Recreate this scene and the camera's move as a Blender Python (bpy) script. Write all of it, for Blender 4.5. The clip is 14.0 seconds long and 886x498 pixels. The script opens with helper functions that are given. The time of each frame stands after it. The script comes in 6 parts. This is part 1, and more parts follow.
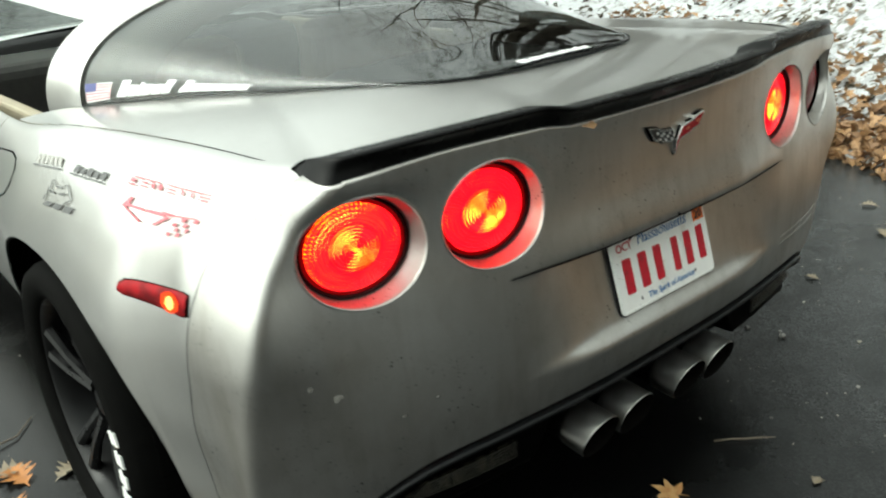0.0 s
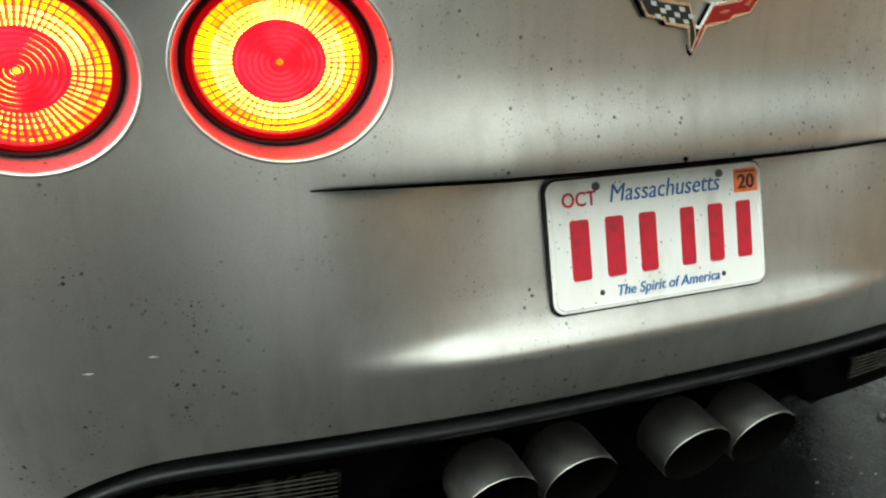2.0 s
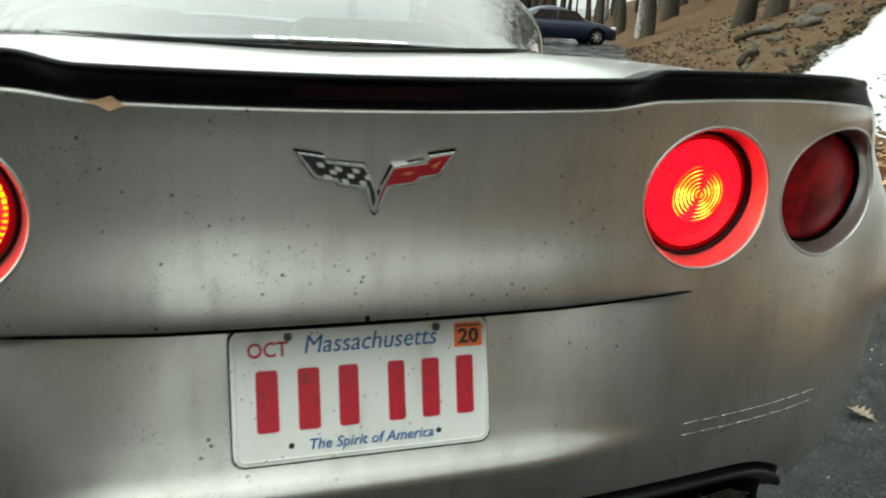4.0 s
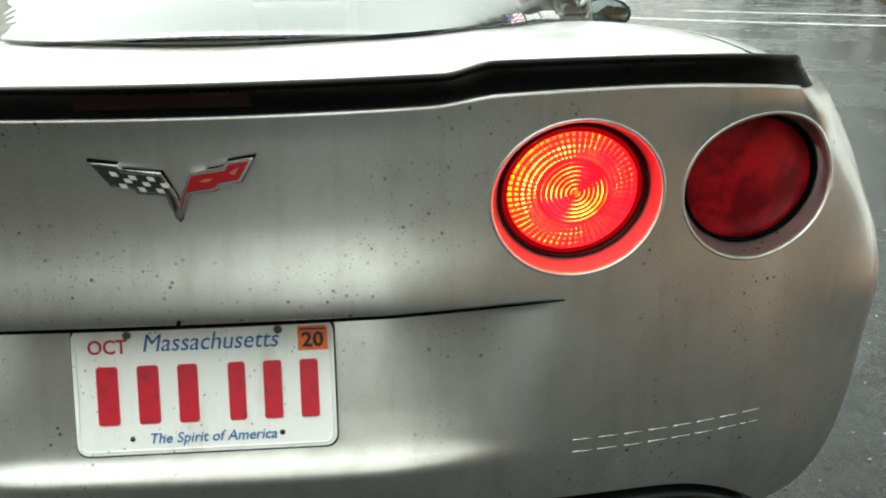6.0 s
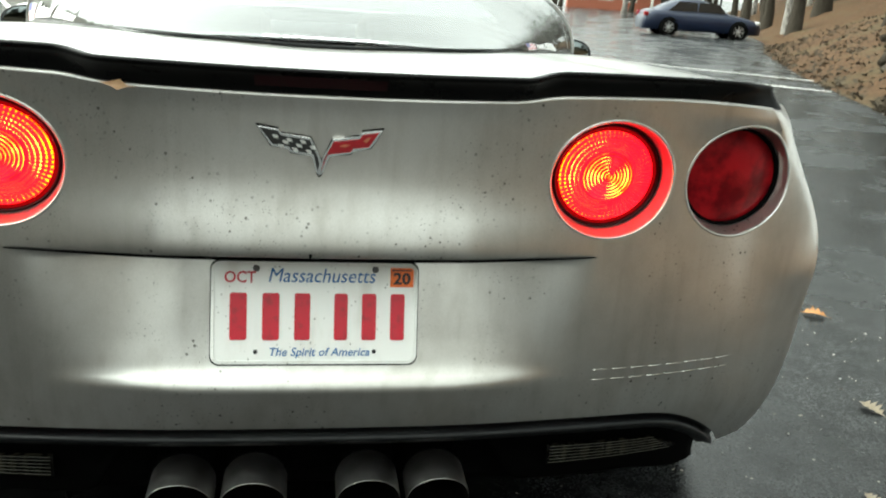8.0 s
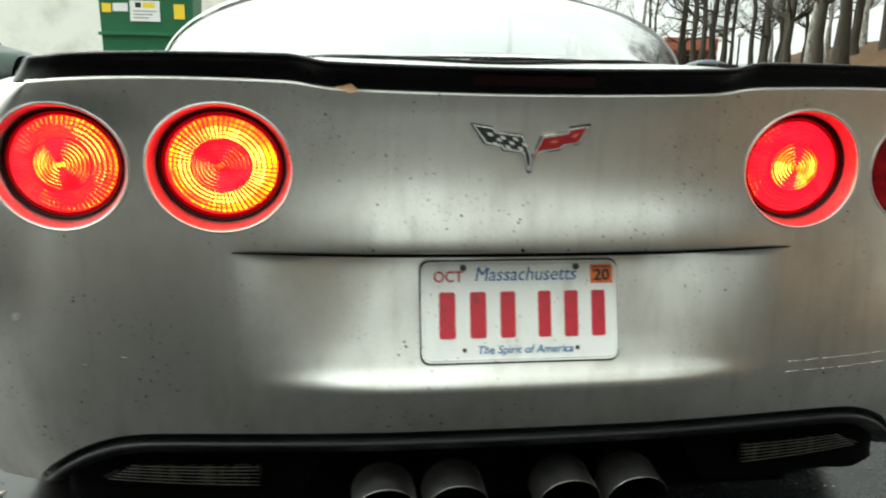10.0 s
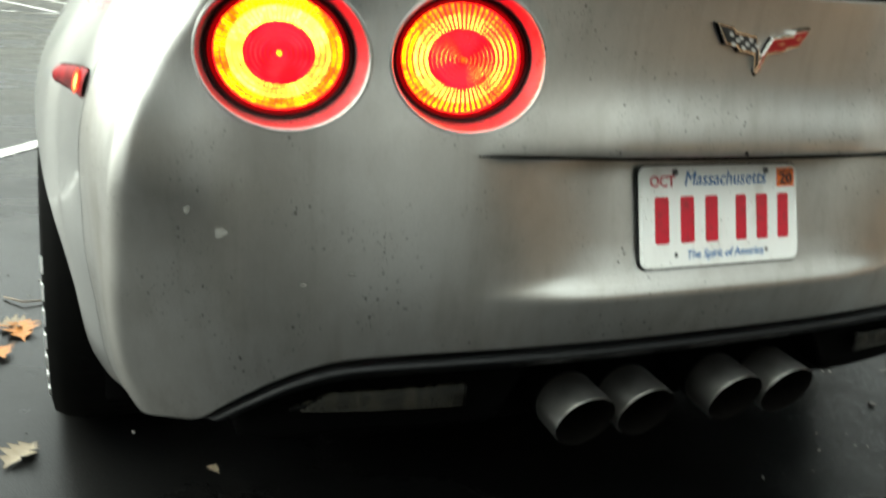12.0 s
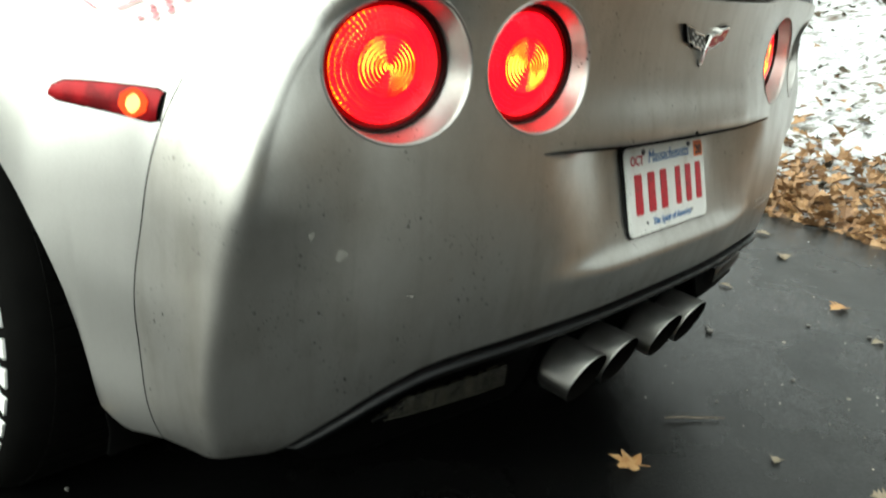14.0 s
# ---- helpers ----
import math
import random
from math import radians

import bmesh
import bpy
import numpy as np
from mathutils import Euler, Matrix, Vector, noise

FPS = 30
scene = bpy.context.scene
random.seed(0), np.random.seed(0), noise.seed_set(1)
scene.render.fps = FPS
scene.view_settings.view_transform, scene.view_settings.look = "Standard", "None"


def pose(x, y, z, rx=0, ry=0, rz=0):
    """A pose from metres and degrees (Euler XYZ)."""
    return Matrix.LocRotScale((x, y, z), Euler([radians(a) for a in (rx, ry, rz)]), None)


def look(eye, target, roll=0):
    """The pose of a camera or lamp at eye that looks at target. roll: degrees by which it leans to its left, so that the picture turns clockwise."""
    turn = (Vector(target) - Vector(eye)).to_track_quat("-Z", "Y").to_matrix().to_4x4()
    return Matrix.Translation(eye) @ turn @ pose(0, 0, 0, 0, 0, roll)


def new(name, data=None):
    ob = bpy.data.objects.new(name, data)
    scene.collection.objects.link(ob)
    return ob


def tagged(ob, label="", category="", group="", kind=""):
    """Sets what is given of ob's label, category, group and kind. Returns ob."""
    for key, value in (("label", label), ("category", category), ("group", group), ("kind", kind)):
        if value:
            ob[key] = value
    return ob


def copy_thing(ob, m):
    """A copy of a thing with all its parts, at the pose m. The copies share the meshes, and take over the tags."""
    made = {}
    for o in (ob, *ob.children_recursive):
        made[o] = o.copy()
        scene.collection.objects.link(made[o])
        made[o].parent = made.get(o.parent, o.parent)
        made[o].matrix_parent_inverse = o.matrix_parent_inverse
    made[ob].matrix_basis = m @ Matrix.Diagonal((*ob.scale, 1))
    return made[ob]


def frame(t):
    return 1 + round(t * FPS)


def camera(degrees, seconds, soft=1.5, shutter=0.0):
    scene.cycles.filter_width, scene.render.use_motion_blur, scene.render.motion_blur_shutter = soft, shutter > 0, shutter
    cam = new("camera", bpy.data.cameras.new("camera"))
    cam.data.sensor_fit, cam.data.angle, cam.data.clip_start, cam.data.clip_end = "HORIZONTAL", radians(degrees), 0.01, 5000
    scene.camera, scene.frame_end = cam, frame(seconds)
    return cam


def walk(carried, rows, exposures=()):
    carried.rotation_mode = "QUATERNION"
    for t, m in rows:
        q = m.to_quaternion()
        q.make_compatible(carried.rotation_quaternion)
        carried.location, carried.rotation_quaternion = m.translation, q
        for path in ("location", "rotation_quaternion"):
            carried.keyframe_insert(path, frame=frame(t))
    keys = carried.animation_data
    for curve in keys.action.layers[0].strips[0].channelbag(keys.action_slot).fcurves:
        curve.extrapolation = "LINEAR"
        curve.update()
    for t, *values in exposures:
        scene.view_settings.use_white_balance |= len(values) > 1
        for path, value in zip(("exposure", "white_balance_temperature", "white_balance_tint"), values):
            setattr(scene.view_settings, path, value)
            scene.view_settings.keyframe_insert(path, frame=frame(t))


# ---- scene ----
# ---- camera ----
cam = camera(55.80, 14.0, soft=2.0, shutter=0.4)
PATH = (
    (0.0, -1.2954, -0.9521, 1.2777, 67.72, 4.33, -40.08),
    (0.5, -1.0993, -1.0455, 1.1987, 66.87, 4.37, -35.59),
    (1.0, -0.8957, -0.9634, 1.0881, 66.38, 2.64, -30.75),
    (1.5, -0.7152, -0.8315, 0.9807, 67.71, 0.57, -27.01),
    (2.0, -0.6046, -0.7972, 0.9208, 69.98, -0.73, -22.25),
    (2.5, -0.5156, -0.8026, 0.9377, 71.13, -2.76, -18.12),
    (3.0, -0.4261, -0.8306, 0.9784, 73.24, -3.84, -17.58),
    (3.5, -0.3230, -0.8399, 1.0129, 73.06, -4.61, -18.93),
    (4.0, -0.2128, -0.8858, 1.0350, 73.42, -3.18, -18.09),
    (4.2, -0.1880, -0.8720, 1.0560, 71.90, -3.50, -18.10),
    (6.3, 0.2638, -0.9349, 1.1049, 69.21, 0.18, -1.26),
    (6.5, 0.2703, -0.9714, 1.1469, 68.31, -0.38, -0.31),
    (7.0, 0.1774, -1.0833, 1.2096, 67.91, -2.43, -3.46),
    (7.2, 0.1003, -1.1456, 1.2235, 67.96, -3.20, -6.33),
    (9.3, -0.1343, -1.2094, 0.7921, 80.05, -3.29, -10.62),
    (9.5, -0.1971, -1.2118, 0.8388, 79.44, -2.83, -11.55),
    (10.0, -0.2901, -1.2140, 0.9717, 77.06, -1.13, -7.80),
    (10.5, -0.4251, -1.0867, 1.0209, 76.27, -0.88, -7.40),
    (11.0, -0.5716, -0.9724, 1.0443, 74.92, -1.59, -9.75),
    (11.5, -0.7526, -0.9763, 1.0299, 73.04, -4.01, -15.79),
    (12.0, -0.8976, -0.9944, 0.9046, 72.41, -4.06, -22.75),
    (12.5, -0.9937, -0.9186, 0.7999, 70.33, -5.64, -31.85),
    (13.0, -1.1052, -0.8485, 0.7870, 70.09, -7.33, -40.47),
    (13.5, -1.3252, -0.8016, 0.8273, 70.82, -5.46, -45.13),
    (14.0, -1.4070, -0.6674, 0.9236, 71.69, -5.40, -48.73),
)
EXPOSURE = ((0.0, 0.48), (0.5, 0.52), (1.0, 0.80), (2.0, 1.38), (3.0, 1.20), (4.0, 0.68), (6.4, 1.18), (7.0, 0.92), (8.6, 1.35), (9.5, 1.42), (10.1, 0.92), (10.6, 0.60), (11.2, 0.48), (12.5, 1.35), (13.0, 1.38), (14.0, 0.78))
walk(cam, [(r[0], pose(*r[1:])) for r in PATH], [(t, stops, 6600, -5) for t, stops in EXPOSURE])

# ---- light: an overcast winter sky ----
world = bpy.data.worlds.new("overcast_sky")
scene.world = world
world.use_nodes = True
wn, wl = world.node_tree.nodes, world.node_tree.links
wn.clear()
w_out = wn.new("ShaderNodeOutputWorld")
w_bg = wn.new("ShaderNodeBackground")
w_sky = wn.new("ShaderNodeTexSky")
w_sky.sky_type = "NISHITA"
w_sky.sun_disc = False
w_sky.sun_elevation = radians(48)
w_sky.sun_rotation = radians(-66)
w_sky.dust_density = 6.0
w_sky.air_density = 1.0
w_hsv = wn.new("ShaderNodeHueSaturation")
w_hsv.inputs["Saturation"].default_value = 0.16
w_bg.inputs["Strength"].default_value = 0.15
wl.new(w_sky.outputs[0], w_hsv.inputs["Color"])
# an overcast sky is brighter overhead than at the horizon
w_co = wn.new("ShaderNodeTexCoord")
w_sep = wn.new("ShaderNodeSeparateXYZ")
w_ramp = wn.new("ShaderNodeMapRange")
w_ramp.inputs["To Min"].default_value, w_ramp.inputs["To Max"].default_value = 0.95, 1.6
w_mul = wn.new("ShaderNodeVectorMath")
w_mul.operation = "SCALE"
wl.new(w_co.outputs["Generated"], w_sep.inputs[0])
wl.new(w_sep.outputs["Z"], w_ramp.inputs["Value"])
# thick cloud evens the sky out
w_dim = wn.new("ShaderNodeVectorMath")
w_dim.operation = "MULTIPLY_ADD"
w_dim.inputs[1].default_value = (0.30, 0.30, 0.30)
w_dim.inputs[2].default_value = (3.3, 3.36, 3.42)
wl.new(w_hsv.outputs[0], w_dim.inputs[0])
wl.new(w_dim.outputs[0], w_mul.inputs[0])
# and brighter where the hidden sun stands behind the cloud
w_dot = wn.new("ShaderNodeVectorMath")
w_dot.operation = "DOT_PRODUCT"
w_dot.inputs[1].default_value = Vector((-10, 4.5, 8)).normalized()
w_side = wn.new("ShaderNodeMapRange")
w_side.interpolation_type = "SMOOTHSTEP"
w_side.inputs["From Min"].default_value, w_side.inputs["From Max"].default_value = -0.25, 0.95
w_side.inputs["To Min"].default_value, w_side.inputs["To Max"].default_value = 1.0, 1.75
w_both = wn.new("ShaderNodeMath")
w_both.operation = "MULTIPLY"
wl.new(w_co.outputs["Generated"], w_dot.inputs[0])
wl.new(w_dot.outputs["Value"], w_side.inputs["Value"])
wl.new(w_side.outputs[0], w_both.inputs[0])
wl.new(w_ramp.outputs[0], w_both.inputs[1])
wl.new(w_both.outputs[0], w_mul.inputs["Scale"])
wl.new(w_mul.outputs[0], w_bg.inputs["Color"])
wl.new(w_bg.outputs[0], w_out.inputs["Surface"])

sun_data = bpy.data.lights.new("sun", "SUN")
sun_data.energy = 0.5
sun_data.angle = radians(70)
sun_data.color = (1.0, 0.97, 0.92)
sun = new("sun", sun_data)
sun.matrix_world = look((-10, 4.5, 8), (0, 0, 0))

from mathutils.bvhtree import BVHTree

# ---- materials ----
def material(name, color=(0.5, 0.5, 0.5), rough=0.5, metal=0.0, coat=0.0, coat_rough=0.05, spec=0.5):
    m = bpy.data.materials.new(name)
    m.use_nodes = True
    b = m.node_tree.nodes["Principled BSDF"]
    b.inputs["Base Color"].default_value = (*color, 1)
    b.inputs["Roughness"].default_value = rough
    b.inputs["Metallic"].default_value = metal
    b.inputs["Coat Weight"].default_value = coat
    b.inputs["Coat Roughness"].default_value = coat_rough
    b.inputs["Specular IOR Level"].default_value = spec
    return m


class Nodes:
    """Small shorthand for node trees."""

    def __init__(self, m):
        self.n, self.l = m.node_tree.nodes, m.node_tree.links
        self.b = self.n["Principled BSDF"]
        self.co = self.n.new("ShaderNodeTexCoord").outputs["Object"]

    def scaled(self, sx, sy, sz):
        k = self.n.new("ShaderNodeMapping")
        k.inputs["Scale"].default_value = (sx, sy, sz)
        self.l.new(self.co, k.inputs["Vector"])
        return k.outputs[0]

    def noise(self, scale, detail=4, vec=None, rough=0.55):
        k = self.n.new("ShaderNodeTexNoise")
        k.inputs["Scale"].default_value = scale
        k.inputs["Detail"].default_value = detail
        k.inputs["Roughness"].default_value = rough
        self.l.new(vec if vec is not None else self.co, k.inputs["Vector"])
        return k.outputs["Fac"]

    def cells(self, scale, vec=None, out="Distance", feature="F1", rand=1.0):
        k = self.n.new("ShaderNodeTexVoronoi")
        k.feature = feature
        k.inputs["Scale"].default_value = scale
        k.inputs["Randomness"].default_value = rand
        self.l.new(vec if vec is not None else self.co, k.inputs["Vector"])
        return k.outputs[out]

    def ramp(self, fac, a, b, va=0.0, vb=1.0):
        k = self.n.new("ShaderNodeMapRange")
        k.interpolation_type = "SMOOTHSTEP"
        k.inputs["From Min"].default_value, k.inputs["From Max"].default_value = a, b
        k.inputs["To Min"].default_value, k.inputs["To Max"].default_value = va, vb
        self.l.new(fac, k.inputs["Value"])
        return k.outputs[0]

    def math(self, op, a, b):
        k = self.n.new("ShaderNodeMath")
        k.operation = op
        for i, v in enumerate((a, b)):
            if isinstance(v, (int, float)):
                k.inputs[i].default_value = v
            else:
                self.l.new(v, k.inputs[i])
        return k.outputs[0]

    def mix(self, fac, a, b):
        k = self.n.new("ShaderNodeMix")
        k.data_type = "RGBA"
        if isinstance(fac, (int, float)):
            k.inputs["Factor"].default_value = fac
        else:
            self.l.new(fac, k.inputs["Factor"])
        for key, v in (("A", a), ("B", b)):
            s = [i for i in k.inputs if i.name == key and i.type == "RGBA"][0]
            if isinstance(v, tuple):
                s.default_value = (*v, 1)
            else:
                self.l.new(v, s)
        return [o for o in k.outputs if o.type == "RGBA"][0]

    def axis(self, which):
        k = self.n.new("ShaderNodeSeparateXYZ")
        self.l.new(self.co, k.inputs[0])
        return k.outputs[which]

    def color(self, c):
        self.l.new(c, self.b.inputs["Base Color"])

    def rough(self, v):
        self.l.new(v, self.b.inputs["Roughness"])

    def bump(self, h, strength=0.3, dist=0.01):
        k = self.n.new("ShaderNodeBump")
        k.inputs["Strength"].default_value = strength
        k.inputs["Distance"].default_value = dist
        self.l.new(h, k.inputs["Height"])
        self.l.new(k.outputs[0], self.b.inputs["Normal"])

    def random(self):
        return self.n.new("ShaderNodeObjectInfo").outputs["Random"]

    def island(self):
        return self.n.new("ShaderNodeNewGeometry").outputs["Random Per Island"]


def make_paint(name, base, dirt_amount, gloss, coat):
    m = material(name, base, 0.36, 0.95, coat, 0.06)
    k = Nodes(m)
    flake = k.noise(900, 1)
    tone = k.mix(k.ramp(flake, 0.35, 0.65), tuple(c * 0.93 for c in base), tuple(min(1, c * 1.06) for c in base))
    film = k.ramp(k.noise(5, 5), 0.36, 0.75, 0.06 * dirt_amount, 0.40 * dirt_amount)
    streak = k.ramp(k.noise(38, 3, k.scaled(1, 1, 0.06)), 0.45, 0.80, 0.0, 0.17 * dirt_amount)
    dirt = k.math("ADD", film, k.math("ADD", streak, k.ramp(k.noise(17, 4, k.scaled(1, 1, 0.5)), 0.45, 0.75, 0.0, 0.14 * dirt_amount)))
    c = k.mix(dirt, tone, (0.19, 0.16, 0.115))
    # road grime specks, in clusters
    spot = k.ramp(k.cells(68), 0.11, 0.18, 1.0, 0.0)
    spot2 = k.ramp(k.cells(170), 0.12, 0.20, 0.8, 0.0)
    cluster = k.ramp(k.noise(8, 2), 0.46, 0.60, 0.0, dirt_amount)
    specks = k.math("MULTIPLY", k.math("MAXIMUM", spot, spot2), k.math("MULTIPLY", cluster, k.ramp(k.noise(31, 2), 0.42, 0.66, 0.3, 1.0)))
    c = k.mix(specks, c, (0.045, 0.038, 0.03))
    k.color(c)
    k.rough(k.math("ADD", k.math("MULTIPLY", dirt, 0.25), gloss))
    k.bump(k.noise(420, 2), 0.02, 0.001)
    return m


M_PAINT = make_paint("silver_metallic_paint", (0.60, 0.59, 0.565), 0.9, 0.29, 0.06)
M_BODY = make_paint("silver_metallic_paint_clean", (0.60, 0.595, 0.575), 0.15, 0.30, 0.45)
M_GLOSSBLACK = material("gloss_black_plastic", (0.002, 0.002, 0.002), 0.3, spec=0.13)
k = Nodes(M_GLOSSBLACK)
k.rough(k.ramp(k.noise(14, 4), 0.35, 0.75, 0.24, 0.42))
M_VALANCE = material("rough_black_plastic", (0.001, 0.001, 0.001), 0.6, spec=0.02)
k = Nodes(M_VALANCE)
k.color(k.mix(k.noise(30, 4), (0.0005, 0.0005, 0.0005), (0.0015, 0.0015, 0.0015)))
M_TRIM = material("black_trim_plastic", (0.003, 0.0035, 0.004), 0.36, spec=0.25)
k = Nodes(M_TRIM)
k.rough(k.ramp(k.noise(22, 4), 0.3, 0.7, 0.32, 0.58))
k.bump(k.noise(600, 2), 0.15, 0.001)
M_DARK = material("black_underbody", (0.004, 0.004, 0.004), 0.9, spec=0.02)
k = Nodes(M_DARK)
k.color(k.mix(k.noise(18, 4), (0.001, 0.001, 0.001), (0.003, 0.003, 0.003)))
M_RUBBER = material("tyre_rubber", (0.004, 0.004, 0.004), 0.75, spec=0.03)
k = Nodes(M_RUBBER)
k.color(k.mix(k.noise(25, 4), (0.002, 0.002, 0.002), (0.006, 0.006, 0.0055)))
k.bump(k.noise(220, 2), 0.25, 0.002)
M_WHEEL = material("satin_black_wheel", (0.003, 0.003, 0.0033), 0.33, spec=0.3)
k = Nodes(M_WHEEL)
k.rough(k.ramp(k.noise(20, 3), 0.3, 0.7, 0.25, 0.5))
M_LETTER = material("white_tyre_paint", (0.78, 0.78, 0.76), 0.6)
k = Nodes(M_LETTER)
k.color(k.mix(k.ramp(k.noise(60, 4), 0.5, 0.75), (0.80, 0.80, 0.78), (0.45, 0.44, 0.41)))
M_CHROME = material("chrome", (0.92, 0.92, 0.91), 0.12, 1.0)
M_STEEL = material("brushed_stainless_steel", (0.42, 0.41, 0.39), 0.30, 1.0)
k = Nodes(M_STEEL)
k.color(k.mix(k.ramp(k.noise(30, 5), 0.42, 0.75), (0.46, 0.45, 0.43), (0.35, 0.335, 0.31)))
k.rough(k.ramp(k.noise(40, 4), 0.3, 0.7, 0.30, 0.40))
M_SOOT = material("sooty_pipe_bore", (0.004, 0.004, 0.004), 0.9, spec=0.03)
k = Nodes(M_SOOT)
k.color(k.mix(k.noise(60, 4), (0.0012, 0.0012, 0.0012), (0.006, 0.0052, 0.0045)))
M_PLATE = material("white_enamelled_plate", (0.80, 0.80, 0.77), 0.35, 0, 0.3)
k = Nodes(M_PLATE)
stain = k.ramp(k.noise(22, 5, k.scaled(1, 1, 0.35)), 0.48, 0.8, 0.0, 0.5)
speck = k.math("MULTIPLY", k.ramp(k.cells(120), 0.10, 0.2, 0.8, 0.0), k.ramp(k.noise(18, 2), 0.5, 0.6))
k.color(k.mix(speck, k.mix(stain, (0.82, 0.82, 0.79), (0.50, 0.46, 0.38)), (0.10, 0.08, 0.06)))
M_PLATE_RED = material("red_plate_enamel", (0.48, 0.012, 0.03), 0.35)
k = Nodes(M_PLATE_RED)
k.color(k.mix(k.ramp(k.noise(80, 4), 0.5, 0.75), (0.50, 0.012, 0.032), (0.30, 0.02, 0.03)))
M_PLATE_BLUE = material("blue_plate_ink", (0.006, 0.11, 0.32), 0.4)
M_CHECK = material("worn_silver_print", (0.62, 0.62, 0.60), 0.4, 0.3)
M_ORANGE = material("orange_sticker", (0.85, 0.16, 0.02), 0.5)
k = Nodes(M_ORANGE)
k.color(k.mix(k.ramp(k.noise(90, 3), 0.45, 0.7), (0.88, 0.17, 0.02), (0.62, 0.11, 0.02)))
M_INK = material("black_ink", (0.012, 0.012, 0.012), 0.5)
M_FLAG_RED = material("red_enamel", (0.28, 0.006, 0.012), 0.25, 0, 0.3)
M_GOLD = material("gold_enamel", (0.45, 0.14, 0.07), 0.3, 0.2)
M_MUD = material("dried_pale_mud", (0.34, 0.325, 0.29), 0.9)
k = Nodes(M_MUD)
k.color(k.mix(k.noise(150, 3), (0.17, 0.163, 0.145), (0.25, 0.243, 0.22)))
M_WHITE = material("white_vinyl", (0.82, 0.82, 0.82), 0.5)
M_DECAL_RED = material("faded_red_vinyl", (0.62, 0.14, 0.17), 0.5)
M_DECAL_GREY = material("dark_grey_vinyl", (0.09, 0.09, 0.09), 0.5)
M_DECAL_PALE = material("pale_grey_vinyl", (0.30, 0.30, 0.28), 0.5)
M_DECAL_FADED = material("faded_grey_vinyl", (0.34, 0.33, 0.31), 0.5)
M_FLAG_BLUE = material("blue_vinyl", (0.12, 0.13, 0.30), 0.5)
M_FLAG_STRIPE = material("pink_red_vinyl", (0.62, 0.20, 0.24), 0.5)
M_TINT = material("tinted_rear_glass", (0.40, 0.43, 0.43), 0.0)
b = M_TINT.node_tree.nodes["Principled BSDF"]
b.inputs["Transmission Weight"].default_value = 1.0
b.inputs["IOR"].default_value = 1.5
M_CLEAR = material("side_window_glass", (0.75, 0.80, 0.78), 0.0)
b = M_CLEAR.node_tree.nodes["Principled BSDF"]
b.inputs["Transmission Weight"].default_value = 0.95
b.inputs["IOR"].default_value = 1.45
M_CABIN = material("dark_cabin_lining", (0.03, 0.03, 0.03), 0.8)
k = Nodes(M_CABIN)
k.color(k.mix(k.noise(40, 4), (0.02, 0.02, 0.02), (0.05, 0.048, 0.045)))
M_SEAT = material("tan_leather", (0.34, 0.29, 0.20), 0.55)
k = Nodes(M_SEAT)
k.color(k.mix(k.noise(16, 5), (0.30, 0.26, 0.18), (0.40, 0.35, 0.25)))
M_LINING = material("beige_roof_lining", (0.30, 0.27, 0.22), 0.8)
k = Nodes(M_LINING)
k.color(k.mix(k.noise(30, 4), (0.46, 0.425, 0.36), (0.56, 0.52, 0.45)))
# dim colour stands in for the dark surroundings the mirror would reflect
M_MIRROR = material("mirror_glass", (0.22, 0.25, 0.25), 0.05, 1.0)


def lamp_material(name, color, glow, strength):
    m = material(name, color, 0.35, 0, 0.0, 0.05, 0.03)
    b = m.node_tree.nodes["Principled BSDF"]
    b.inputs["Emission Color"].default_value = (*glow, 1)
    b.inputs["Emission Strength"].default_value = strength
    return m


M_LENS_DARK = material("unlit_red_lens", (0.26, 0.006, 0.010), 0.32, 0, 0.0, 0.15, 0.10)
k = Nodes(M_LENS_DARK)
k.color(k.mix(k.ramp(k.noise(22, 4), 0.35, 0.65), (0.11, 0.0015, 0.004), (0.30, 0.005, 0.010)))
M_LENS_RIM = material("dark_red_lens_edge", (0.022, 0.0008, 0.0012), 0.4, spec=0.1)
M_GLOW_MID = lamp_material("lit_red_lens_middle", (0.14, 0.0008, 0.0010), (1.0, 0.0004, 0.014), 2.2)
k = Nodes(M_GLOW_MID)
k.l.new(k.ramp(k.noise(26, 3), 0.32, 0.70, 1.5, 3.0), k.b.inputs["Emission Strength"])
M_GLOW_EDGE = lamp_material("dim_red_lens_edge", (0.05, 0.0008, 0.0010), (1.0, 0.001, 0.008), 0.16)
M_GLOW_BEAD = lamp_material("lit_bright_lens_facet", (0.3, 0.06, 0.01), (1.0, 0.085, 0.002), 9.0)
k = Nodes(M_GLOW_BEAD)
k.l.new(k.math("MULTIPLY", k.ramp(k.noise(22, 2), 0.36, 0.58, 0.55, 2.3), k.ramp(k.island(), 0.0, 1.0, 3.2, 7.0)), k.b.inputs["Emission Strength"])
M_GLOW_CORE = lamp_material("lit_hot_lens_facet", (0.3, 0.1, 0.02), (1.0, 0.155, 0.016), 12.0)
k = Nodes(M_GLOW_CORE)
k.l.new(k.math("MULTIPLY", k.ramp(k.noise(22, 2), 0.36, 0.58, 0.80, 2.6), k.ramp(k.island(), 0.0, 1.0, 4.5, 8.5)), k.b.inputs["Emission Strength"])
M_GLOW_RIB = lamp_material("lit_red_lens_rib", (0.12, 0.0008, 0.0008), (1.0, 0.0012, 0.014), 1.8)
M_GLOW_CAP = lamp_material("lit_orange_red_ridge", (0.2, 0.004, 0.002), (1.0, 0.004, 0.011), 2.0)
